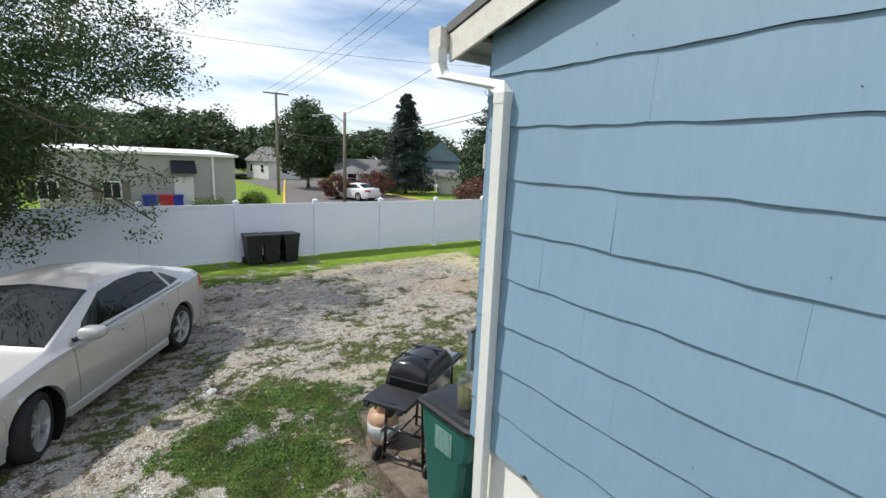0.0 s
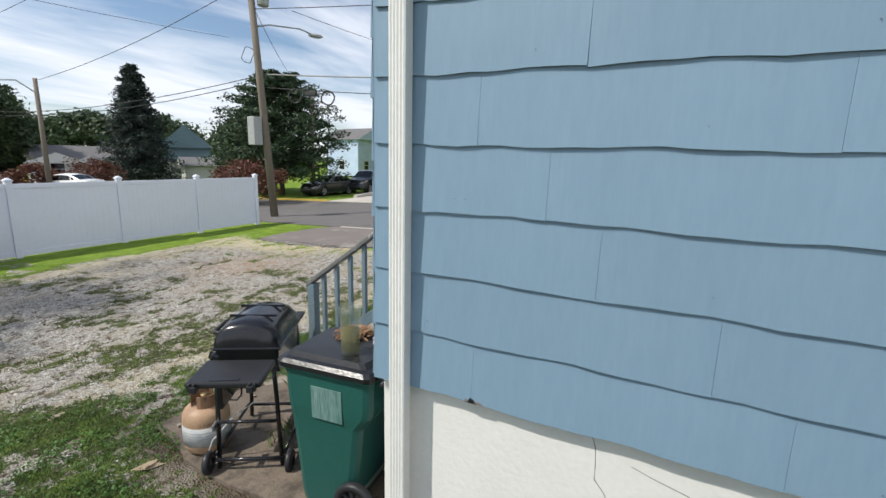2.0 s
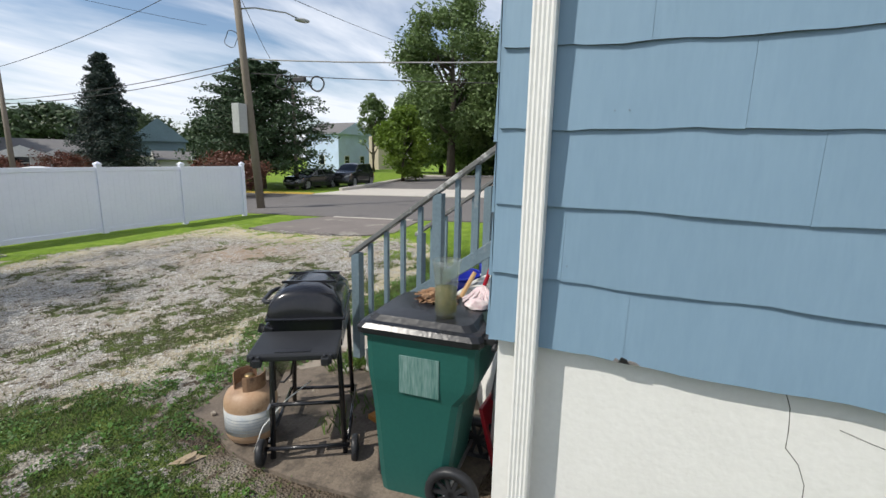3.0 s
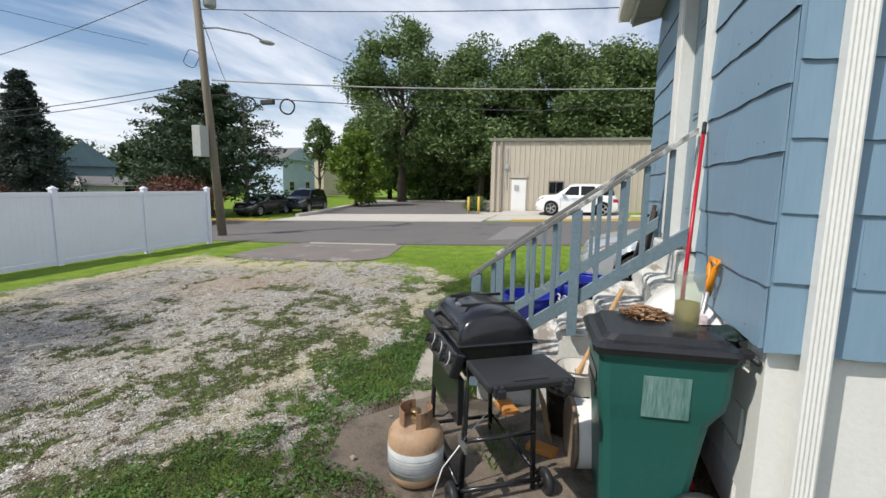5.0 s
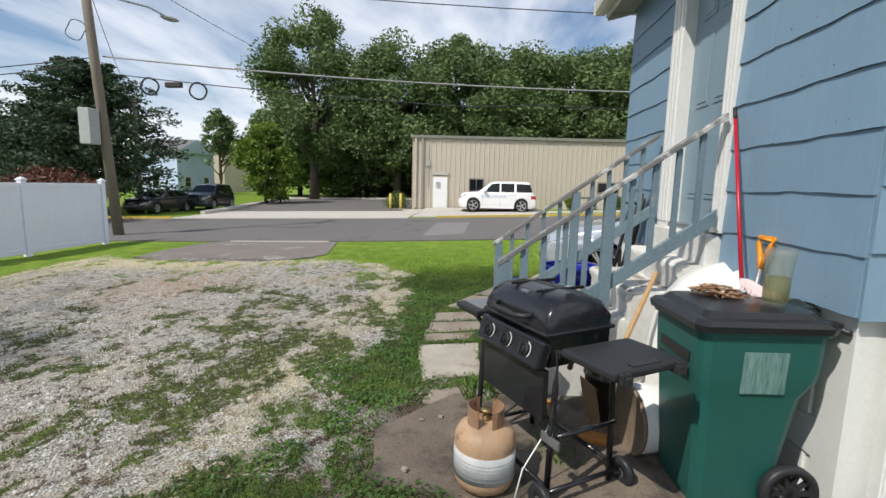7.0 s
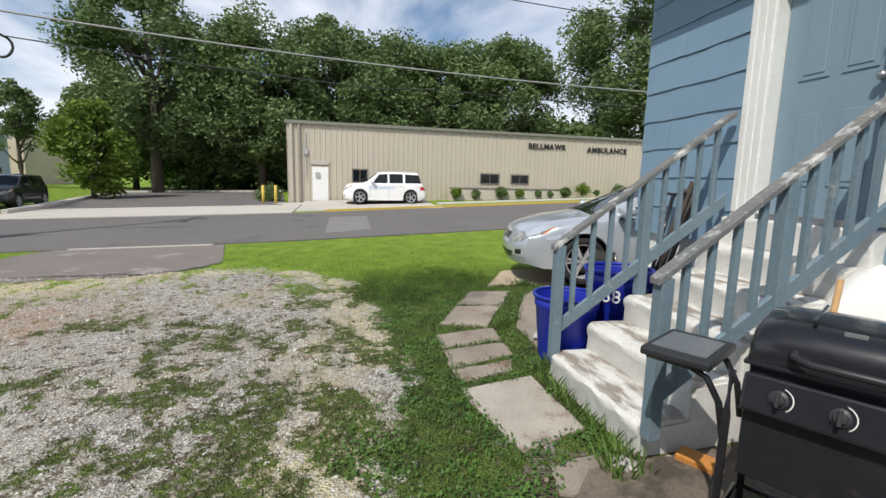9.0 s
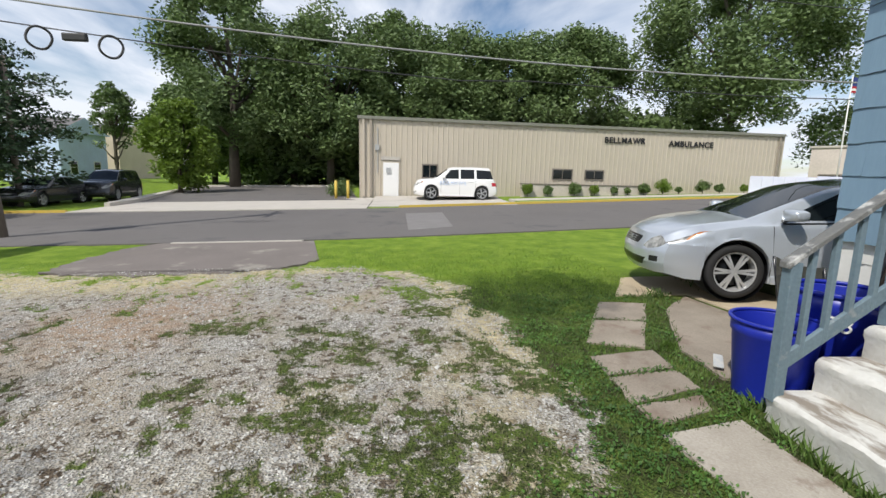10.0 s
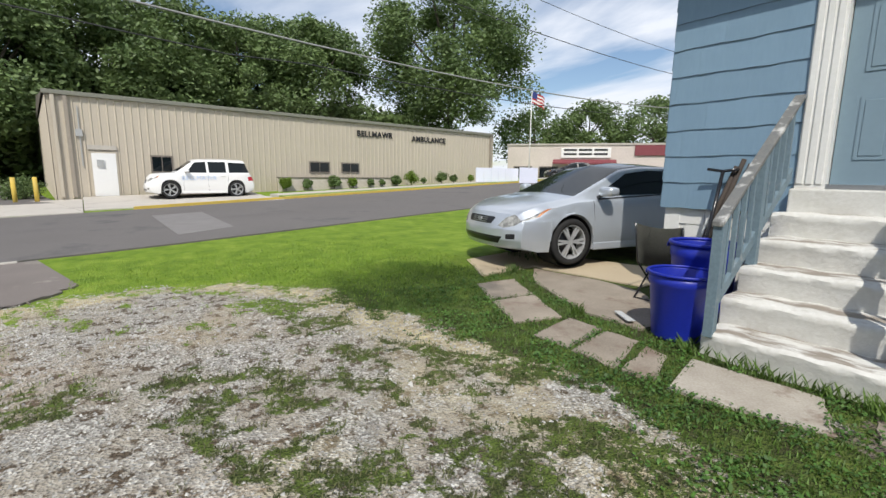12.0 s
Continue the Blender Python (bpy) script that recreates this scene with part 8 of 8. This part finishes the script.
def shops():
    s = thing("shop_row", "low pale shop row with a red awning and sign boards", "building", kind="structure", at=(29.5, -28.8, 0), turn=35)
    w = 22
    boxed("wall", -w / 2 - 6, w / 2 - 5, -9, 0, 0.3, 4.25, M_PINKWALL, s)
    boxed("parapet", -w / 2 - 6.1, w / 2 - 4.9, -9, 0.1, 4.25, 4.4, M_LIGHTCONC, s)
    for x0 in (0.1,):
        bm = bmesh.new()
        v = [bm.verts.new(p) for p in ((x0 - 4, 0.02, 2.95), (x0 + 1.6, 0.02, 2.95), (x0 + 1.6, 0.7, 2.65), (x0 - 4, 0.7, 2.65), (x0 - 4, 0.7, 2.52), (x0 + 1.6, 0.7, 2.52))]
        bm.faces.new((v[0], v[1], v[2], v[3])); bm.faces.new((v[3], v[2], v[5], v[4]))
        part("awning", bm, M_DARKRED, s, "red shop awning")
    bm = bmesh.new(); box(bm, -3.4, 1.0, 0.0, 0.12, 3.1, 4.0, bevel=0.01)
    sign = part("sign_board", bm, M_WHITE, s, "white sign board with two lines of text")
    bm = bmesh.new()
    for k in range(2):
        for j in range(3):
            box(bm, -3.1 + j * 1.35, -1.95 + j * 1.35, 0.12, 0.135, 3.72 - k * 0.38, 3.90 - k * 0.38)
    part("sign_text", bm, M_DARK, sign)
    boxed("red_sign", -8.6, -5.4, 0.0, 0.15, 3.3, 4.2, M_DARKRED, s, bevel=0.02)
    for k in range(5):
        win = boxed("window", -6.0 + k * 2.4, -4.2 + k * 2.4, -0.02, 0.04, 0.9, 2.3, M_TANTRIM, s)
        boxed("pane", -5.9 + k * 2.4, -4.3 + k * 2.4, 0.03, 0.055, 1.0, 2.2, M_CARGLASS, win)


shops()
car("parked_car", "dark car parked in front of the shop row", (26.0, -24.5, gz(26, -24) + 0.05), 35, 4.84, 1.8, 1.44, M_DARKCAR, 2.7, **SEDAN)
car("parked_car", "white car parked in front of the shop row", (24.0, -27.5, gz(26, -24) + 0.05), 35, 4.84, 1.8, 1.44, M_WHITECAR, 2.7, **SEDAN)
car("parked_car", "white car parked along the side street", (16.3, 37.2, gz(16, 37) + 0.05), 110, 4.84, 1.8, 1.44, M_WHITECAR, 2.7, **SEDAN)
cu = bpy.data.curves.new("door_lettering_source", "FONT")
cu.body, cu.size, cu.extrude, cu.space_character = "BELLMAWR", 0.26, 0.002, 1.1
src = new("door_lettering_source", cu)
me = bpy.data.meshes.new_from_object(src)
bpy.data.objects.remove(src)
me.materials.clear(); me.materials.append(M_HOUSEBLUE)
dl = new("door_lettering", me)
dl.parent = bpy.data.objects["white_suv"]
dl.matrix_basis = pose(0.95, 0.962, 0.80, 90, 0, 180)


# ---- overhanging tree near the yard ----
def near_tree():
    r = np.random.RandomState(7)
    x, y = -4.2, 11.2
    t = thing("yard_tree", "fine-leaved tree with drooping branches over the parked car", "tree", at=(-5.939, 15.918, -1.446))
    t.scale = (1.42, 1.42, 1.42)
    bm = bmesh.new()
    tube(bm, [(0, 0, -0.2), (0.1, 0, 2.0), (0.2, -0.2, 4.0), (0.1, -0.1, 6.5)], 0.24, 10, r_end=0.1)
    cs = []
    for k in range(26):
        a = r.uniform(-2.2, 1.0) if k < 20 else r.uniform(0, 6.28)
        z0 = r.uniform(2.6, 6.0)
        L = r.uniform(3.0, 5.9)
        rise = r.uniform(0.2, 1.6)
        pts = []
        for s in np.linspace(0, 1, 7):
            pts.append((0.15 + math.cos(a) * L * s + r.normal(0, .05), math.sin(a) * L * s + r.normal(0, .05), z0 + rise * math.sin(s * 2.2) * 1.2 - 1.3 * s * s))
        tube(bm, pts, 0.055, 6, r_end=0.008)
        for s in range(2, 7):
            for _ in range(4):
                o = r.normal(0, 1, 3) * [0.42, 0.42, 0.34]
                p = np.array(pts[s]) + o
                tube(bm, [pts[s], tuple(p)], 0.010, 3, r_end=0.003)
                cs.append(p)
    # thin branch added to carry the unseen lobe that shades the lawn
    tube(bm, [(0.2, -0.2, 4.0), (1.6, -1.4, 6.2), (3.6, -3.0, 7.5), (5.6, -4.4, 7.9)], 0.016, 5, r_end=0.005)
    tube(bm, [(0.2, -0.2, 4.0), (0.2, -2.4, 6.3), (0.0, -4.6, 7.2)], 0.07, 6, r_end=0.01)
    part("trunk", bm, M_BARK, t, smooth=True)
    # last two lobes added: one mirrored in the windscreen, one unseen, shading the lawn
    for (cx, cy, cz), (rx, ry, rz), k in (((2.2, -1.9, 4.9), (3.0, 2.0, 1.25), 250), ((1.5, -1.9, 2.7), (1.5, 1.2, 1.2), 170), ((0.2, -0.5, 5.5), (3.5, 3.5, 2.2), 80), ((2.7, -2.7, 2.9), (0.9, 0.9, 1.4), 150), ((4.0, -2.7, 4.3), (1.3, 0.9, 0.5), 60), ((0.0, -4.0, 6.9), (3.0, 2.0, 1.4), 45), ((5.4, -4.3, 7.8), (0.85, 0.75, 0.4), 46)):
        u = r.normal(0, 1, (k, 3)); u /= np.linalg.norm(u, axis=1)[:, None]
        cs += list(u * r.uniform(0.1, 1, (k, 1)) ** 0.5 * [rx, ry, rz] + [cx, cy, cz])
    cs = np.array(cs)
    v, f = leaf_cloud(r, cs, np.full((len(cs), 3), 0.17) * [1.1, 1.1, 0.7], 84, 0.032, 0.7)
    part_data("crown", v, f, M_NEAR, t)


near_tree()

# ---- grass blades and loose stones ----
def scatter_stuff():
    r = np.random.RandomState(17)
    # stones
    n = 120000
    X = r.uniform(-3, 10, n); Y = r.uniform(3.6, 12.5, n)
    dist = np.minimum(np.hypot(X - 0.5, Y - 4.5), np.hypot(X - 2.5, Y - 6.8))
    keep = (weeds(X, Y) < 0.46) & (fractal(X, Y, 1.1, 55) > r.uniform(0.28, 0.62, n)) & (r.uniform(0, 1, n) < np.clip(4.2 / (dist + 0.6), 0.12, 1) ** 1.2) & (side_of(GRAVEL, X, Y) > -0.15) & (side_of(RAWSOIL, X, Y) < -0.1)
    X, Y = X[keep], Y[keep]
    n = len(X)
    base = np.array([(1, 0, 0), (-.5, .87, 0), (-.5, -.87, 0), (0, 0, .8), (0, 0, -.4)])
    faces = np.array([(0, 1, 3), (1, 2, 3), (2, 0, 3)])
    s = r.uniform(0.005, 0.0125, n) * (1 + (r.uniform(0, 1, n) > 0.95) * 0.8)
    a = r.uniform(0, 6.28, n)
    B = base[None] + r.normal(0, 0.25, (n, 5, 3))
    V = np.empty((n, 5, 3))
    V[:, :, 0] = (B[:, :, 0] * np.cos(a)[:, None] - B[:, :, 1] * np.sin(a)[:, None]) * s[:, None] + X[:, None]
    V[:, :, 1] = (B[:, :, 0] * np.sin(a)[:, None] + B[:, :, 1] * np.cos(a)[:, None]) * s[:, None] + Y[:, None]
    Z = 0.19 - 0.03 * Y + 0.012 * lumps(X, Y, 3.0, 5) + 0.006 * lumps(X, Y, 9.0, 6)
    V[:, :, 2] = B[:, :, 2] * s[:, None] + Z[:, None] + 0.002
    F = (faces[None] + 5 * np.arange(n)[:, None, None]).reshape(-1, 3)
    part_data("gravel_stones", V.reshape(-1, 3), F, M_STONE, kind="stuff", label="loose pale grey gravel stones over the yard")
    # grass
    n = 420000
    X = r.uniform(-3, 13, n); Y = r.uniform(2.6, 13.5, n)
    g = weeds(X, Y)
    dist = np.minimum(np.minimum(np.hypot(X - 0.5, Y - 4.2), np.hypot(X - 2.5, Y - 6.8)), np.hypot(X - 1.0, Y - 5.2))
    onslab = np.zeros(n, bool)
    for ob in [o for o in bpy.data.objects if o.name.startswith(("stepping_slab", "patio_slab"))]:
        poly = [(v.co.x, v.co.y) for v in ob.data.vertices[:len(ob.data.vertices) // 2]]
        onslab |= side_of(poly, X, Y) > 0.015 + 0.05 * np.clip(fractal(X, Y, 3.0, 160, 2) * 2 - 0.8, 0, 1)
    onslab |= (X > 2.9) & (X < 4.25) & (Y < 3.72)
    onslab |= (X < 5.35) & (Y < 2.25)
    onslab |= (X > 9.2) & (Y > 7.6) & (Y < 12)
    keep = ~onslab & (g + r.normal(0, 0.10, n) > 0.50) & ((X < 9) | (r.uniform(0, 1, n) > (X - 9) / 3)) & ((Y < 11.5) | (r.uniform(0, 1, n) > (Y - 11.5) / 1.5)) & (r.uniform(0, 1, n) < np.clip(4.0 / (dist + 0.5), 0.10, 1) ** 1.3)
    X, Y, g = X[keep], Y[keep], g[keep]
    n = len(X)
    lawny = np.maximum((X - 6.2) * 0.4, (Y - 11.4) * 0.7) + r.normal(0, 0.15, n) > 0.5
    h = r.uniform(0.012, 0.045, n) * np.where(g > 0.9, 0.9, 0.75)
    a = r.uniform(0, 6.28, n)
    w = 0.0045
    lean = r.uniform(0.2, 0.9, n) * h
    Z = 0.19 - 0.03 * Y + 0.004
    V = np.empty((n, 4, 3))
    c, s_ = np.cos(a), np.sin(a)
    for k, (side, up, out) in enumerate(((-1, 0, 0), (1, 0, 0), (0.7, 0.6, 0.4), (0, 1, 1))):
        V[:, k, 0] = X - s_ * side * w + c * lean * out
        V[:, k, 1] = Y + c * side * w + s_ * lean * out
        V[:, k, 2] = Z + h * up
    sparse = ~lawny & (side_of(GRAVEL, X, Y) + r.normal(0, 0.12, n) > 0.22)
    for sel, m, word in ((~lawny & ~sparse, M_GRASSBLADE, "short green grass and weeds in the yard"), (sparse, M_OLIVEBLADE, "dusty olive weeds growing through the gravel"), (lawny, M_LAWNBLADE, "bright mown grass of the lawn")):
        W = V[sel]
        part_data("grass_blades", W.reshape(-1, 3), np.arange(4 * len(W)).reshape(-1, 4), m, kind="stuff", label=word)

    # clover: small round leaves on short stalks, in clumps
    n = 90000
    X = r.uniform(-2.5, 7.2, n); Y = r.uniform(2.6, 6.2, n)
    d = side_of(GRAVEL, X, Y)
    clump = fractal(X, Y, 3.2, 210, 3)
    onslab = (X > 2.9) & (X < 4.27) & (Y < 3.74) | (X < 5.35) & (Y < 2.25)
    for ob in [o for o in bpy.data.objects if o.name.startswith(("stepping_slab", "patio_slab"))]:
        poly = [(v.co.x, v.co.y) for v in ob.data.vertices[:len(ob.data.vertices) // 2]]
        onslab |= side_of(poly, X, Y) > 0.03
    dist = np.hypot(X - 1.2, Y - 4.8)
    keep = ~onslab & (clump > 0.50 + 0.05 * r.normal(0, 1, n)) & (d < 0.15 + r.normal(0, 0.15, n)) & (weeds(X, Y) > 0.35) & (r.uniform(0, 1, n) < np.clip(3.2 / (dist + 0.5), 0.1, 1))
    X, Y, clump = X[keep], Y[keep], clump[keep]
    n = len(X)
    s = r.uniform(0.006, 0.014, n)
    a = r.uniform(0, 6.28, n)
    up = r.uniform(0.008, 0.035, n) + 0.12 * np.clip(clump - 0.58, 0, 0.2)
    Z = 0.19 - 0.03 * Y + 0.012 * lumps(X, Y, 3.0, 5) + up
    V = np.empty((n, 4, 3))
    tilt = r.normal(0, 0.45, (n, 2))
    for k, (u, w) in enumerate(((-1, 0), (0, -0.8), (1, 0), (0, 0.8))):
        ox, oy = (u * np.cos(a) - w * np.sin(a)) * s, (u * np.sin(a) + w * np.cos(a)) * s
        V[:, k, 0], V[:, k, 1], V[:, k, 2] = X + ox, Y + oy, Z + ox * tilt[:, 0] + oy * tilt[:, 1]
    part_data("clover", V.reshape(-1, 3), np.arange(4 * n).reshape(-1, 4), M_CLOVER, kind="stuff", label="clumps of bright green clover and low weeds")
    # taller weeds at the foot of the steps and between the slabs
    V = []
    spots = [(r.uniform(2.85, 3.15), r.uniform(3.72, 3.95)) for _ in range(160)] + [(r.uniform(3.1, 4.25), r.uniform(3.73, 3.80)) for _ in range(160)] + [(r.uniform(4.22, 4.32), r.uniform(2.9, 3.75)) for _ in range(130)]
    spots += [(r.uniform(5.30, 5.42), r.uniform(3.50, 3.72)) for _ in range(60)] + [(7.02 + r.normal(0, 0.05), 2.75 + r.normal(0, 0.10)) for _ in range(90)] + [(r.uniform(2.1, 2.6), r.uniform(3.25, 3.5)) for _ in range(70)] + [(r.uniform(7.1, 8.0), 1.9 + r.normal(0, 0.1)) for _ in range(60)]
    for x, y in spots:
        h, a, w = r.uniform(0.04, 0.13), r.uniform(0, 6.28), 0.005
        dx, dy = math.cos(a), math.sin(a)
        z = gz(x, y)
        V += [(x - dy * w, y + dx * w, z), (x + dy * w, y - dx * w, z), (x + dx * h * 0.3 + dy * w, y + dy * h * 0.3 - dx * w, z + h * 0.65), (x + dx * h * 0.6, y + dy * h * 0.6, z + h)]
    part_data("tall_weeds", V, np.arange(len(V)).reshape(-1, 4), M_GRASSBLADE, kind="stuff", label="taller green weeds at the foot of the steps")


scatter_stuff()


# ---- shingles of the walls, last ----
def shingle_mesh(L, H, seed):
    """One wide siding shingle with a wavy lower edge; x along, y out of the wall, z up."""
    r = random.Random(seed)
    n = 12
    bm = bmesh.new()
    ph = r.uniform(0, 6)
    ft, fb, bt, bb = [], [], [], []
    for i in range(n + 1):
        x = L * i / n
        dz = 0.0045 * math.sin(x * 7 + ph) + 0.0025 * math.sin(x * 21 + ph * 2) + 0.0015 * math.sin(x * 51 + ph)
        ft.append(bm.verts.new((x, 0.005, H + 0.004)))
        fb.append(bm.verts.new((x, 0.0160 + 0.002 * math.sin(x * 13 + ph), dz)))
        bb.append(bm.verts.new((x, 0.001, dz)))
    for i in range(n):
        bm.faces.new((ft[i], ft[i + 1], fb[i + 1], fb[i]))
        # shadow line put into the colour: the underside is near black
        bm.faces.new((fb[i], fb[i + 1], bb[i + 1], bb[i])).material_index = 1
    bm.faces.new((ft[0], fb[0], bb[0])); bm.faces.new((ft[-1], bb[-1], fb[-1]))
    bmesh.ops.recalc_face_normals(bm, faces=bm.faces)
    me = bpy.data.meshes.new("shingle")
    bm.to_mesh(me); bm.free()
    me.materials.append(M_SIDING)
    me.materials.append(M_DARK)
    return me


walls = {o.name: o for o in bpy.data.objects if o.name.startswith("wall_")}



def put_courses(parent, m, length, rows, pitch, seed, holes=(), topline=None, first=None):
    r = random.Random(seed)
    cache = {}
    for k in range(rows):
        z = k * pitch
        x = (first or {}).get(k, -(0.15 + 0.55 * ((k * 7 + seed) % 5) / 5))
        while x < length:
            x0, x1 = max(0, x), min(length, x + 1.2)
            x += 1.2
            spans = [(x0, x1)]
            for a, b, c, d in holes:
                if z + pitch > c and z < d:
                    spans = [p for s0, s1 in spans for p in ((s0, min(s1, a)), (max(s0, b), s1)) if p[1] - p[0] > 0.01]
            for s0, s1 in spans:
                H, L = pitch, round(s1 - s0 - 0.001, 3)
                if topline is not None:
                    t = min(topline(s0), topline(s1))
                    if z + 0.05 > t:
                        continue
                    H = min(pitch, t - z)
                if L < 0.02:
                    continue
                key = (L, round(H, 2), (k * 3 + int(x0 * 2)) % 4)
                if key not in cache:
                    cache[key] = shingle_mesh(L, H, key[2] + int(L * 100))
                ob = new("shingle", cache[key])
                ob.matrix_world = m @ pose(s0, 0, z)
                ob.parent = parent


def block_mesh(L, H, seed):
    r = random.Random(seed)
    bm = bmesh.new()
    box(bm, 0.007, L - 0.007, 0, 0.016, 0.007, H - 0.007)
    for v in bm.verts:
        if v.co.y > 0.006:
            v.co += Vector((0.003 * (1 if v.co.x < L / 2 else -1), r.uniform(-0.003, 0.002), r.uniform(-0.002, 0.002)))
    me = bpy.data.meshes.new("block")
    bm.to_mesh(me); bm.free()
    me.materials.append(M_BLOCK)
    return me


base_n = bpy.data.objects["base_north"]
blocks = [block_mesh(0.40, 0.20, k) for k in range(4)]
for row in range(6):
    for col in range(9):
        x = X1 + 0.05 + col * 0.40 - (0.2 if row % 2 else 0.0)
        if x < X1 + 0.03 or x + 0.4 > X3 - 0.03:
            continue
        ob = new("block", blocks[(row * 3 + col) % 4])
        ob.matrix_world = pose(x, Y2 - 0.05, -0.07 + row * 0.20)
        ob.parent = base_n
M_CRACK = mat("crack_shadow", (0.20, 0.19, 0.18), rough=0.9)
r_ = random.Random(9)
for y0, z0, n in ((1.12, 1.09, 9), (0.95, 0.98, 7), (0.2, 0.9, 8)):
    y, z, pts = y0, z0, []
    for k in range(n):
        pts.append((X1 + 0.0345, y, z))
        y -= r_.uniform(0.0, 0.05) if n != 7 else r_.uniform(0.06, 0.12)
        z -= r_.uniform(0.05, 0.09) if n != 7 else r_.uniform(0.0, 0.03)
    ob = tubed("crack", pts, 0.0016, M_CRACK, bpy.data.objects["base_west"], seg=4)

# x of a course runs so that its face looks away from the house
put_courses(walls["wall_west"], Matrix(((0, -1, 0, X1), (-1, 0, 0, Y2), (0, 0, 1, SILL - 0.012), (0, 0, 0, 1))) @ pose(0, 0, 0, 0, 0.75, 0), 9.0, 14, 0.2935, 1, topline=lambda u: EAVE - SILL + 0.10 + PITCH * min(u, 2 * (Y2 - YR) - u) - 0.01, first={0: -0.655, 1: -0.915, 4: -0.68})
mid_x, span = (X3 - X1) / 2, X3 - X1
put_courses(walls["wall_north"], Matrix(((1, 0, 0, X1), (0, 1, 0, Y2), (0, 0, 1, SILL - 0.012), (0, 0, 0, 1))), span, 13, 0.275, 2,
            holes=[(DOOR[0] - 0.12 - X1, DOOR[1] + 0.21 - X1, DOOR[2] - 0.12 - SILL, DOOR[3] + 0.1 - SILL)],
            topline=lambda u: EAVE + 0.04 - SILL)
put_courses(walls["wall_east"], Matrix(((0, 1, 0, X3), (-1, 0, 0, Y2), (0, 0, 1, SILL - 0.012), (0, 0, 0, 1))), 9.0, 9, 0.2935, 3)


# nail heads and scratches on the shingles
rn = random.Random(12)
for k in range(26):
    row = rn.randrange(0, 9)
    y = Y2 - rn.uniform(0.25, 3.4)
    nail = boxed("nail_head", X1 - 0.0170, X1 - 0.012, y - 0.0018, y + 0.0018, SILL + row * 0.2935 + 0.045, SILL + row * 0.2935 + 0.0485, M_NAIL, walls["wall_west"])
for k in range(14):
    x, row = X1 + rn.uniform(0.15, 1.2), rn.randrange(0, 8)
    boxed("nail_head", x - 0.0025, x + 0.0025, Y2 + 0.012, Y2 + 0.0170, SILL + row * 0.275 + 0.045, SILL + row * 0.275 + 0.05, M_NAIL, walls["wall_north"])
# a broken corner where two shingles of the lowest course meet
for k, (y, w, h) in enumerate(((Y2 - 0.545, 0.028, 0.020), (Y2 - 0.575, 0.034, 0.011), (Y2 - 0.520, 0.016, 0.012))):
    bm = bmesh.new()
    z = SILL - 0.014
    v = [bm.verts.new((x, y + a, z + b)) for x in (X1 - 0.0215, X1 - 0.004) for a, b in ((-w, -0.004), (w * 0.6, -0.002), (w * 0.2, h), (-w * 0.5, h * 0.7))]
    for f in ((0, 1, 2, 3), (7, 6, 5, 4), (0, 4, 5, 1), (1, 5, 6, 2), (2, 6, 7, 3), (3, 7, 4, 0)):
        bm.faces.new([v[i] for i in f])
    bmesh.ops.recalc_face_normals(bm, faces=bm.faces)
    part("chip", bm, M_CRACK if k else M_DARK, walls["wall_west"], "broken shingle corner")
